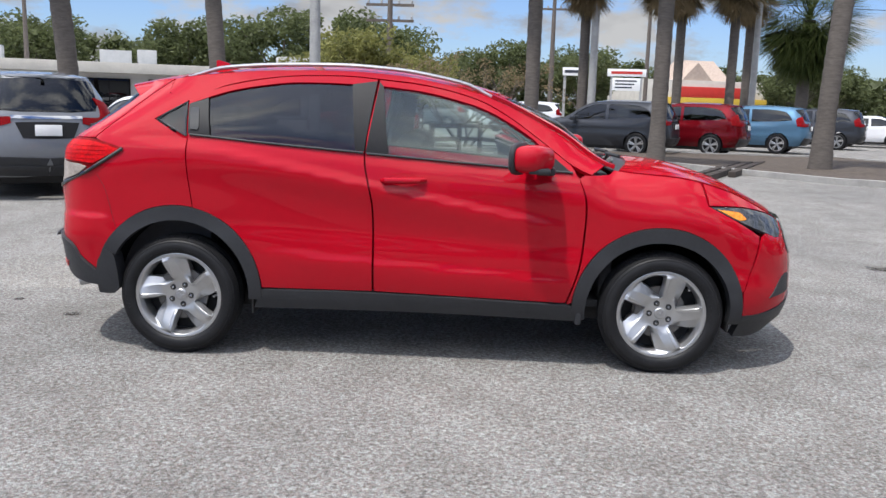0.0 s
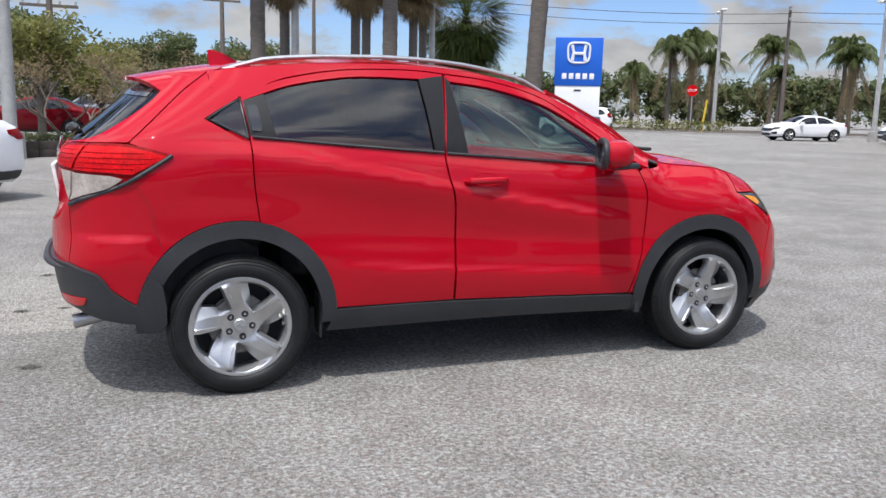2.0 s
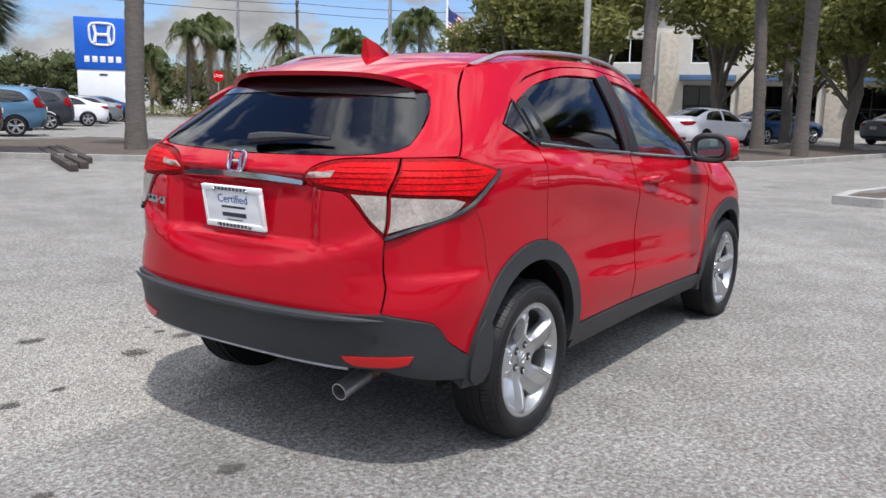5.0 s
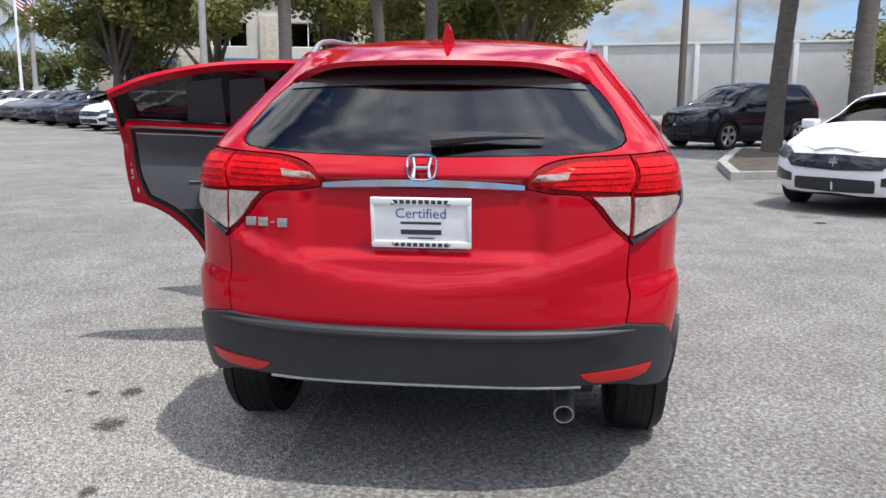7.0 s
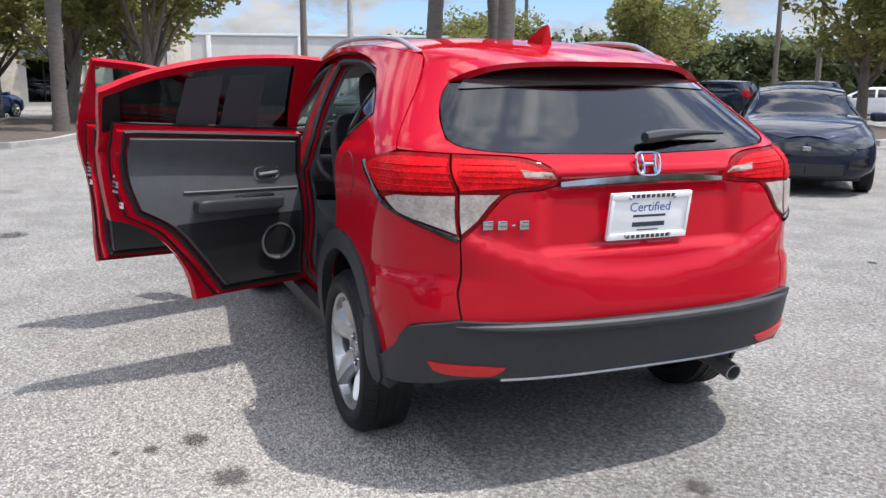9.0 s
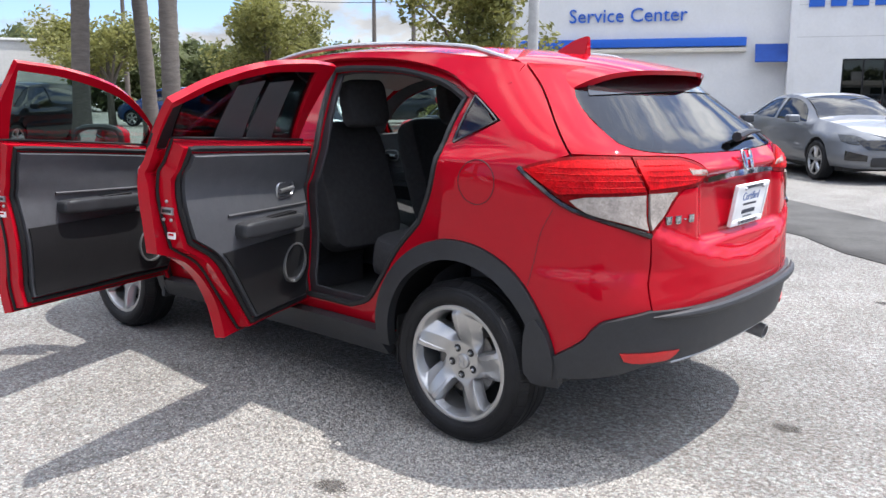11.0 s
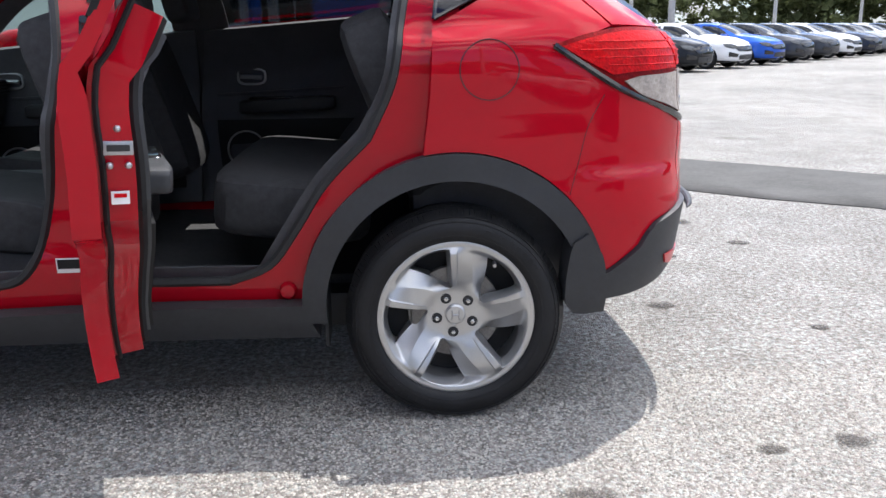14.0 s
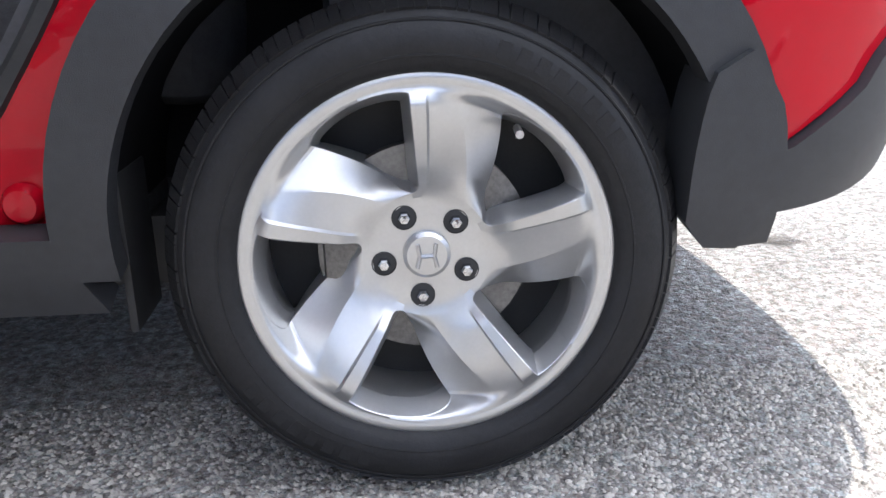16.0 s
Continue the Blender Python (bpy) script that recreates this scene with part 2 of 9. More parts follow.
M_palm_leaf = material("palm fronds", (0.055, 0.090, 0.028), rough=0.45, vary=0.5, scale=1.5, second=(0.15, 0.18, 0.06))


M_sticker = material("dark backed paper sheet", (0.045, 0.047, 0.050), rough=0.8, vary=0.1, scale=10)


def leafy(m, share=0.5):
    """Leaves let part of the light through."""
    n, l = m.node_tree.nodes, m.node_tree.links
    b, o = n["Principled BSDF"], n["Material Output"]
    b.inputs["Specular IOR Level"].default_value = 0.25
    tr = n.new("ShaderNodeBsdfTranslucent")
    src = b.inputs["Base Color"].links[0].from_socket
    l.new(src, tr.inputs["Color"])
    mx = n.new("ShaderNodeMixShader"); mx.inputs[0].default_value = share
    l.new(b.outputs[0], mx.inputs[1]); l.new(tr.outputs[0], mx.inputs[2])
    l.new(mx.outputs[0], o.inputs[0])


for m in (M_leaf, M_leaf_dark, M_palm_leaf, M_leaf_dry):
    leafy(m)


# ---- mesh helpers ----
def curve(xs, ys):
    """A smooth monotone curve through the points."""
    xs, ys = np.array(xs, float), np.array(ys, float)
    d = np.diff(ys) / np.diff(xs)
    m = np.zeros_like(ys)
    m[0], m[-1] = d[0], d[-1]
    for i in range(1, len(xs) - 1):
        m[i] = 0 if d[i - 1] * d[i] <= 0 else 2 * d[i - 1] * d[i] / (d[i - 1] + d[i])

    def f(x):
        x = np.clip(np.asarray(x, float), xs[0], xs[-1])
        i = np.clip(np.searchsorted(xs, x) - 1, 0, len(xs) - 2)
        h = xs[i + 1] - xs[i]
        t = (x - xs[i]) / h
        return (ys[i] * (1 + 2 * t) * (1 - t) ** 2 + m[i] * h * t * (1 - t) ** 2 + ys[i + 1] * t * t * (3 - 2 * t) + m[i + 1] * h * t * t * (t - 1))
    return f


def spline(pts, step=0.03):
    """Points along a smooth open line through pts."""
    p = [Vector(q) for q in pts]
    if len(p) == 2:
        n = max(1, int((p[1] - p[0]).length / step))
        return [tuple(p[0].lerp(p[1], k / n)) for k in range(n + 1)]
    out = []
    q = [2 * p[0] - p[1], *p, 2 * p[-1] - p[-2]]
    for i in range(1, len(q) - 2):
        a, b, c, d = q[i - 1], q[i], q[i + 1], q[i + 2]
        n = max(1, int((c - b).length / step))
        for k in range(n):
            t = k / n
            out.append(tuple(0.5 * ((2 * b) + (c - a) * t + (2 * a - 5 * b + 4 * c - d) * t * t + (3 * b - a - 3 * c + d) * t ** 3)))
    out.append(tuple(p[-1]))
    return out


def outline(*runs, step=0.03):
    """A closed outline from smooth runs that meet at corners."""
    out = []
    for r in runs:
        for q in spline(r, step):
            if not out or (Vector(out[-1]) - Vector(q)).length > 1e-4:
                out.append(q)
    if (Vector(out[0]) - Vector(out[-1])).length < 1e-4:
        out.pop()
    return out


def inset(poly, g):
    """The outline moved inwards by g (outwards where g is negative)."""
    area = sum(a[0] * b[1] - b[0] * a[1] for a, b in zip(poly, poly[1:] + poly[:1]))
    s = 1 if area > 0 else -1
    out = []
    for i, q in enumerate(poly):
        a, b = Vector(poly[i - 1]), Vector(poly[(i + 1) % len(poly)])
        q = Vector(q)
        e1, e2 = (q - a), (b - q)
        if e1.length < 1e-9 or e2.length < 1e-9:
            out.append(tuple(q)); continue
        e1.normalize(); e2.normalize()
        n1, n2 = Vector((-e1.y, e1.x)), Vector((-e2.y, e2.x))
        n = n1 + n2
        n = n1 if n.length < 1e-6 else n.normalized() / max(0.5, n.normalized().dot(n1))
        out.append(tuple(q + n * g * s))
    return out


def inside(x, y, poly):
    """Which of the points lie within the outline."""
    x, y = np.asarray(x), np.asarray(y)
    r = np.zeros(x.shape, bool)
    for (x0, y0), (x1, y1) in zip(poly, poly[1:] + poly[:1]):
        c = (y0 > y) != (y1 > y)
        if y0 != y1:
            r ^= c & (x < (x1 - x0) * (y - y0) / (y1 - y0) + x0)
    return r


def fill2d(poly, holes=(), grid=0.05):
    """Triangles that fill an outline with holes: points and triples, counter-clockwise."""
    from mathutils import geometry
    pts, edges = [], []
    for loop in (poly, *holes):
        k = len(pts)
        pts += [tuple(p) for p in loop]
        edges += [(k + i, k + (i + 1) % len(loop)) for i in range(len(loop))]
    xs, ys = [p[0] for p in poly], [p[1] for p in poly]
    gx, gy = np.arange(min(xs) + grid / 2, max(xs), grid), np.arange(min(ys) + grid / 2, max(ys), grid)
    if len(gx) and len(gy):
        X, Y = np.meshgrid(gx, gy)
        X = X + (np.arange(len(gy)) % 2)[:, None] * grid * 0.5
        X, Y = X.ravel(), Y.ravel()
        ok = inside(X, Y, inset(poly, grid * 0.3))
        for h in holes:
            ok &= ~inside(X, Y, inset(list(h), -grid * 0.3))
        # keep clear of the outline
        bp = np.array(pts)
        for q in bp:
            ok &= (X - q[0]) ** 2 + (Y - q[1]) ** 2 > (grid * 0.35) ** 2
        pts += list(zip(X[ok].tolist(), Y[ok].tolist()))
    v, _, f, *_ = geometry.delaunay_2d_cdt([Vector(p) for p in pts], edges, [], 0, 1e-6)
    v = [(p.x, p.y) for p in v]
    if not f:
        return v, []
    cx = np.array([sum(v[i][0] for i in t) / 3 for t in f])
    cy = np.array([sum(v[i][1] for i in t) / 3 for t in f])
    ok = inside(cx, cy, poly)
    for h in holes:
        ok &= ~inside(cx, cy, list(h))
    tris = []
    for t, k in zip(f, ok):
        if k:
            a, b, c = (v[i] for i in t)
            s = (b[0] - a[0]) * (c[1] - a[1]) - (c[0] - a[0]) * (b[1] - a[1])
            if abs(s) > 1e-10:
                tris.append(tuple(t) if s > 0 else tuple(reversed(t)))
    return v, tris


def shell(bm, v3, tris, thick, flip=False, normals=None):
    """Adds a curved panel with thickness (a number, or one for each point) behind its face."""
    v3 = np.array(v3, float)
    t = np.array(tris)
    nrm = np.zeros_like(v3)
    fn = np.cross(v3[t[:, 1]] - v3[t[:, 0]], v3[t[:, 2]] - v3[t[:, 0]])
    for k in range(3):
        np.add.at(nrm, t[:, k], fn)
    ln = np.linalg.norm(nrm, axis=1)
    nrm /= np.maximum(ln, 1e-12)[:, None]
    if flip:
        nrm = -nrm
    back = v3 - nrm * (np.asarray(thick)[:, None] if np.ndim(thick) else thick)
    used = sorted(set(t.ravel().tolist()))
    if normals is not None:
        vl = bm.verts.layers.float_vector.get("skin_n") or bm.verts.layers.float_vector.new("skin_n")
        fl = bm.faces.layers.int.get("skin_f") or bm.faces.layers.int.new("skin_f")
        normals = np.where(np.linalg.norm(normals, axis=1)[:, None] < 0.5, nrm, normals)
        normals = normals * np.where((normals * nrm).sum(1) < 0, -1, 1)[:, None]
    f1 = {i: bm.verts.new(v3[i]) for i in used}
    f2 = {i: bm.verts.new(back[i]) for i in used}
    count = {}
    if normals is not None:
        for i in used:
            f1[i][vl] = normals[i]
    for a, b, c in tris:
        q = (a, c, b) if flip else (a, b, c)
        face = bm.faces.new([f1[i] for i in q])
        face.smooth = True
        if normals is not None:
            face[fl] = 1
        bm.faces.new([f2[i] for i in reversed(q)]).smooth = True
        for e in ((q[0], q[1]), (q[1], q[2]), (q[2], q[0])):
            count[e] = count.get(e, 0) + 1
    for (a, b) in count:
        if (b, a) not in count:
            bm.faces.new((f1[b], f1[a], f2[a], f2[b]))


def finish(name, bm, mat, sharp=35):
    """Turns a bmesh into an object."""
    me = bpy.data.meshes.new(name)
    bm.to_mesh(me)
    bm.free()
    mats = mat if isinstance(mat, (list, tuple)) else [mat]
    for k in mats:
        me.materials.append(k)
    if sharp:
        me.shade_smooth()
        me.set_sharp_from_angle(angle=radians(sharp))
    if "skin_n" in me.attributes:
        # the true normals of the curved skin, for clean reflections
        vn, ff = np.zeros(len(me.vertices) * 3), np.zeros(len(me.polygons), int)
        me.attributes["skin_n"].data.foreach_get("vector", vn)
        me.attributes["skin_f"].data.foreach_get("value", ff)
        lv, lt = np.zeros(len(me.loops), int), np.zeros(len(me.polygons), int)
        me.loops.foreach_get("vertex_index", lv)
        me.polygons.foreach_get("loop_total", lt)
        ln = vn.reshape(-1, 3)[lv] * (np.repeat(ff, lt) == 1)[:, None]
        me.normals_split_custom_set(ln.tolist())
        for k in ("skin_n", "skin_f"):
            me.attributes.remove(me.attributes[k])
    return new(name, me)


def part(name, bm, mat, parent, label="", sharp=35, at=None):
    """One mesh object under a thing or under a part."""
    ob = finish(name, bm, mat, sharp)
    ob.parent = parent
    if at is not None:
        ob.matrix_basis = at
    if mat.name in ("privacy tinted glass", "light green car glass", "clear window glass", "parked car glass", "dark shop glass"):
        ob.visible_shadow = False
    return tagged(ob, label)


def thing(name, label, category, m=None, group="", kind=""):
    """An Empty at a thing's base, that carries its parts."""
    ob = new(name)
    ob.empty_display_size = 0.2
    if m is not None:
        ob.matrix_basis = m
    return tagged(ob, label, category, group, kind)


def box(bm, x0, x1, y0, y1, z0, z1, bevel=0.0, m=None):
    r = bmesh.ops.create_cube(bm, size=1, matrix=Matrix.Translation(((x0 + x1) / 2, (y0 + y1) / 2, (z0 + z1) / 2)) @ Matrix.Diagonal((abs(x1 - x0), abs(y1 - y0), abs(z1 - z0), 1)))
    vs = r["verts"]
    if bevel > 0:
        es = list({e for v in vs for e in v.link_edges})
        o = bmesh.ops.bevel(bm, geom=es, offset=bevel, segments=2, affect="EDGES", profile=0.6)
        vs = list({v for f in o["faces"] for v in f.verts} | {v for v in vs if v.is_valid})
    if m is not None:
        bmesh.ops.transform(bm, matrix=m, verts=vs)
    return vs


def tube(bm, pts, radius, n=8, caps=True):
    """A round bar along points; radius a number or one for each point."""
    rings = []
    P = [Vector(p) for p in pts]
    up = None
    for i, p in enumerate(P):
        d = (P[min(i + 1, len(P) - 1)] - P[max(i - 1, 0)]).normalized()
        if up is None:
            up = d.orthogonal().normalized()
        up = (up - d * up.dot(d))
        up = up.normalized() if up.length > 1e-6 else d.orthogonal().normalized()
        side = d.cross(up)
        r = radius[i] if isinstance(radius, (list, tuple)) else radius
        rings.append([bm.verts.new(p + (up * math.cos(2 * math.pi * k / n) + side * math.sin(2 * math.pi * k / n)) * r) for k in range(n)])
    for a, b in zip(rings, rings[1:]):
        for k in range(n):
            bm.faces.new((a[k], a[(k + 1) % n], b[(k + 1) % n], b[k])).smooth = True
    if caps:
        bm.faces.new(list(reversed(rings[0])))
        bm.faces.new(rings[-1])


def lathe(bm, profile, n=48, axis="y", smooth=True, closed=False):
    """Turns a profile of (radius, along) round an axis."""
    rings = []
    for r, a in profile:
        ring = []
        for k in range(n):
            c, s = math.cos(2 * math.pi * k / n) * r, math.sin(2 * math.pi * k / n) * r
            ring.append(bm.verts.new((c, a, s) if axis == "y" else (c, s, a) if axis == "z" else (a, c, s)))
        rings.append(ring)
    pairs = list(zip(rings, rings[1:]))
    if closed:
        pairs.append((rings[-1], rings[0]))
    for a, b in pairs:
        for k in range(n):
            bm.faces.new((a[k], a[(k + 1) % n], b[(k + 1) % n], b[k])).smooth = smooth
    return rings


def fix(bm):
    bmesh.ops.recalc_face_normals(bm, faces=bm.faces)
    return bm


def text_mesh(body, size, depth, name, mat, parent, m, label=""):
    """Raised lettering in the built-in font."""
    c = bpy.data.curves.new(name, "FONT")
    c.body, c.size, c.extrude, c.align_x, c.align_y, c.resolution_u = body, size, depth, "CENTER", "CENTER", 3
    tmp = bpy.data.objects.new(name, c)
    me = bpy.data.meshes.new_from_object(tmp)
    bpy.data.objects.remove(tmp)
    me.materials.clear()
    me.materials.append(mat)
    ob = new(name, me)
    ob.parent = parent
    ob.matrix_basis = m
    return tagged(ob, label)


# ---- car bodies as one smooth skin ----
def smoothstep(a, b, x):
    t = np.clip((np.asarray(x, float) - a) / (b - a), 0, 1)
    return t * t * (3 - 2 * t)


WRAP = np.linspace(0, 1, 260)
WRAP = math.pi / 2 * WRAP ** 2 * (3 - 2 * WRAP)


class Skin:
    """A car's outer surface: the side by (along, height), wrapped round nose and tail, and the top by (along, across)."""

    def __init__(self, edge, edge_width, belt, low, tail, nose, crown, z0=0.25, tail_len=0.5, tail_n=3.0, nose_len=0.75, nose_n=2.6, relief=None, dent=None, power=1.35):
        self.edge, self.edge_width, self.belt, self.low, self.tail, self.nose, self.crown = edge, edge_width, belt, low, tail, nose, crown
        self.z0, self.tl, self.tn, self.nl, self.nn, self.relief, self.dent, self.power = z0, tail_len, tail_n, nose_len, nose_n, relief, dent, power

    def width(self, x, z):
        x, z = np.asarray(x, float), np.asarray(z, float)
        zt = self.edge(x)
        zb = np.minimum(self.belt(x), zt - 0.1)
        wl = self.low(np.clip((z - self.z0) / (zb - self.z0), 0, 1))
        wb = self.low(1.0)
        h = np.clip((z - zb) / (zt - zb), 0, 1)
        w = np.where(z < zb, wl, wb - (wb - self.edge_width(x)) * h ** self.power)
        if self.relief:
            w = w + self.relief(x, z) * np.clip((zt - z) / 0.1, 0, 1)
        return w

    def side(self, x, z):
        """Half width at a place along and a height, rounded off towards both ends."""
        x = np.asarray(x, float)
        ct, cn = self.tail(z) + self.tl, self.nose(z) - self.nl
        a = np.clip((ct - x) / self.tl, 0, 1)
        b = np.clip((x - cn) / self.nl, 0, 1)
        return self.width(x, z) * (1 - a ** self.tn) ** (1 / self.tn) * (1 - b ** self.nn) ** (1 / self.nn)

    def points(self, U, Z, off=0.0):
        """Places on the surface for many (along the wrap, height) at once."""
        U, Z = np.asarray(U, float), np.asarray(Z, float)
        ct, cn = self.tail(Z) + self.tl, self.nose(Z) - self.nl
        out = np.stack([U, self.width(U, Z) + off, Z], 1)
        f = WRAP[None]
        for rear in (True, False):
            far = np.nonzero(U < ct if rear else U > cn)[0]
            for k in range(0, len(far), 1500):
                i = far[k:k + 1500]
                z, c = Z[i][:, None], (ct if rear else cn)[i][:, None]
                L, n, sg = (self.tl, self.tn, -1) if rear else (self.nl, self.nn, 1)

                def sweep(o):
                    x = c + sg * (L + o) * np.sin(f) ** (2 / n)
                    y = (self.width(x, np.broadcast_to(z, x.shape)) + o) * np.abs(np.cos(f)) ** (2 / n)
                    y[:, -1] = 0
                    ln = np.cumsum(np.hypot(np.diff(x, axis=1), np.diff(y, axis=1)), 1)
                    return x, y, np.concatenate([np.zeros((len(i), 1)), ln], 1)
                x, y, ln = sweep(off)
                s = sg * (U[i] - c[:, 0])
                if off:
                    s = s * ln[:, -1] / sweep(0.0)[2][:, -1]
                j = np.clip((ln <= s[:, None]).sum(1) - 1, 0, len(WRAP) - 2)
                r = np.arange(len(i))
                t = np.clip((s - ln[r, j]) / np.maximum(ln[r, j + 1] - ln[r, j], 1e-12), 0, 1)
                px, py = x[r, j] + (x[r, j + 1] - x[r, j]) * t, y[r, j] + (y[r, j + 1] - y[r, j]) * t
                if self.dent and rear:
                    px = px + self.dent(py, z[:, 0])
                out[i, 0], out[i, 1] = px, py
        return out

    def normals(self, U, Z, off=0.0):
        """Unit normals of the surface, up to their sign."""
        U, Z = np.asarray(U, float), np.asarray(Z, float)
        e = 0.004
        p = self.points(U, Z, off)
        du = (self.points(U + np.where(U < 0, e, -e), Z, off) - p) * np.where(U < 0, 1, -1)[:, None]
        dz = self.points(U, Z + e, off) - self.points(U, Z - e, off)
        n = np.cross(du, dz)
        return n / np.maximum(np.linalg.norm(n, axis=1), 1e-12)[:, None]

    def point(self, u, z, off=0.0):
        return tuple(float(q) for q in self.points([float(u)], [float(z)], off)[0])

    def u_of(self, z, x=None, y=None, end="tail"):
        """The place along the wrap, from a place along or from one across."""
        ct, cn = float(self.tail(z)) + self.tl, float(self.nose(z)) - self.nl
        if x is not None and cn >= x >= ct:
            return x
        f = WRAP
        tail_end = end == "tail" if x is None else x < ct
        L, n = (self.tl, self.tn) if tail_end else (self.nl, self.nn)
        xx = ct - L * np.sin(f) ** (2 / n) if tail_end else cn + L * np.sin(f) ** (2 / n)
        yy = self.width(xx, z) * np.abs(np.cos(f)) ** (2 / n)
        yy[-1] = 0
        ln = np.concatenate([[0], np.cumsum(np.hypot(np.diff(xx), np.diff(yy)))])
        if x is not None:
            s = np.interp(x, xx[::-1], ln[::-1]) if tail_end else np.interp(x, xx, ln)
        else:
            s = np.interp(y, yy[::-1], ln[::-1])
        return float(ct - s if tail_end else cn + s)

    def top(self, x, v, lift=0.0):
        zt = float(self.edge(x))
        ye = float(self.side(x, zt))
        return (x, v * ye, zt + float(self.crown(x)) * (1 - abs(v) ** 2.4) + lift)

    def X(self, x, z):
        return (self.u_of(z, x=x), z)

    def Y(self, y, z, end="tail"):
        return (self.u_of(z, y=y, end=end), z)


def skin_panel(bm, skin, poly, side=1, thick=0.012, grid=0.05, off=0.0, holes=(), gap=0.002):
    """A body panel cut from the skin: side 1 left, -1 right, 0 both and joined on the middle."""
    if gap:
        poly = inset(list(poly), gap)
    v, tris = fill2d(poly, holes, grid)
    if not tris:
        return
    p = skin.points([a for a, _ in v], [b for _, b in v], off)
    pn = skin.normals([a for a, _ in v], [b for _, b in v], off)
    if side == 0:
        pn[p[:, 1] < 0.012, 1] = 0
    th = thick(p) if callable(thick) else thick
    for s in ((1, -1) if side == 0 else (side,)):
        q = p * (1, s, 1)
        shell(bm, q, tris, th, flip=s > 0, normals=pn * (1, s, 1))
    if side == 0:
        bmesh.ops.delete(bm, geom=[f for f in bm.faces if all(abs(w.co.y) < 0.010 for w in f.verts)], context="FACES")
        for w in bm.verts:
            if abs(w.co.y) < 0.010:
                w.co.y = 0
        bmesh.ops.remove_doubles(bm, verts=[w for w in bm.verts if w.co.y == 0], dist=0.002)


def top_panel(bm, skin, x0, x1, v0, v1, nx=24, nv=16, thick=0.012, lift=0.0, back=None):
    """A panel of the roof, hood or windscreen."""
    pts, tris = [], []
    for i in range(nx + 1):
        for j in range(nv + 1):
            v = v0 + (v1 - v0) * j / nv
            a, b = (x0(v) if callable(x0) else x0), (x1(v) if callable(x1) else x1)
            pts.append(skin.top(a + (b - a) * i / nx, v, lift))
    for i in range(nx):
        for j in range(nv):
            k = i * (nv + 1) + j
            tris += [(k, k + nv + 1, k + nv + 2), (k, k + nv + 2, k + 1)]
    shell(bm, pts, tris, thick)


def seat_part(bm, sx, sy, sz, m, curl=0.0):
    """A cushion with rounded edges and raised side bolsters."""
    bmesh.ops.create_cube(bm, size=2)
    bmesh.ops.subdivide_edges(bm, edges=list(bm.edges), cuts=7, use_grid_fill=True)
    for w in bm.verts:
        x, y, z = w.co
        n = Vector((x, y, z))
        l8 = (abs(x) ** 6 + abs(y) ** 6 + abs(z) ** 6) ** (1 / 6)
        n /= l8
        w.co = Vector((n.x * sx, n.y * sy, n.z * sz + (curl * max(0, abs(n.y) - 0.55) ** 1.5 * 2.4 if n.z > 0 else 0)))
    bmesh.ops.transform(bm, matrix=m, verts=bm.verts)


# ---- the red car ----
shoulder_line = curve([-1.9, -1.25, -0.7, -0.2, 0.3, 0.9], [1.16, 1.135, 1.045, 0.945, 0.855, 0.75])


def hero_relief(x, z):
    haunch = 0.020 * np.exp(-((x + 1.30) / 0.40) ** 2) * np.exp(-((z - 0.80) / 0.26) ** 2)
    front = 0.016 * np.exp(-((x - 1.30) / 0.36) ** 2) * np.exp(-((z - 0.74) / 0.22) ** 2)
    # the line that climbs from the front door to the hidden rear handle
    d = z - shoulder_line(x)
    crease = 0.019 * np.where(d > 0, np.exp(-(d / 0.030) ** 2), np.exp(-(d / 0.12) ** 2)) * smoothstep(0.85, 0.45, x) * smoothstep(-1.75, -1.35, x)
    # the ledge low on the doors
    e = z - (0.53 - 0.065 * x)
    lower = 0.012 * np.where(e > 0, np.exp(-(e / 0.028) ** 2), np.exp(-(e / 0.13) ** 2)) * smoothstep(-0.95, -0.60, x) * smoothstep(0.95, 0.65, x)
    # the ledge at the bumper's corner
    g = z - (0.735 + 0.05 * (x + 1.9))
    hip = 0.020 * np.where(g > 0, np.exp(-(g / 0.022) ** 2), np.exp(-(g / 0.12) ** 2)) * smoothstep(-1.62, -1.80, x)
    return haunch + front + crease + lower + hip


def hero_dent(y, z):
    """The number plate's hollow in the tailgate, and the curved fold under it."""
    y = np.abs(y)
    hollow = 0.030 * smoothstep(0.43, 0.35, y) * smoothstep(0.835, 0.872, z) * smoothstep(1.10, 1.075, z)
    d = z - (0.745 + 0.13 * (y / 0.62) ** 2)
    bulge = -0.020 * np.where(d > 0, np.exp(-(d / 0.035) ** 2), np.exp(-(d / 0.13) ** 2)) * smoothstep(0.80, 0.60, y)
    return hollow + bulge


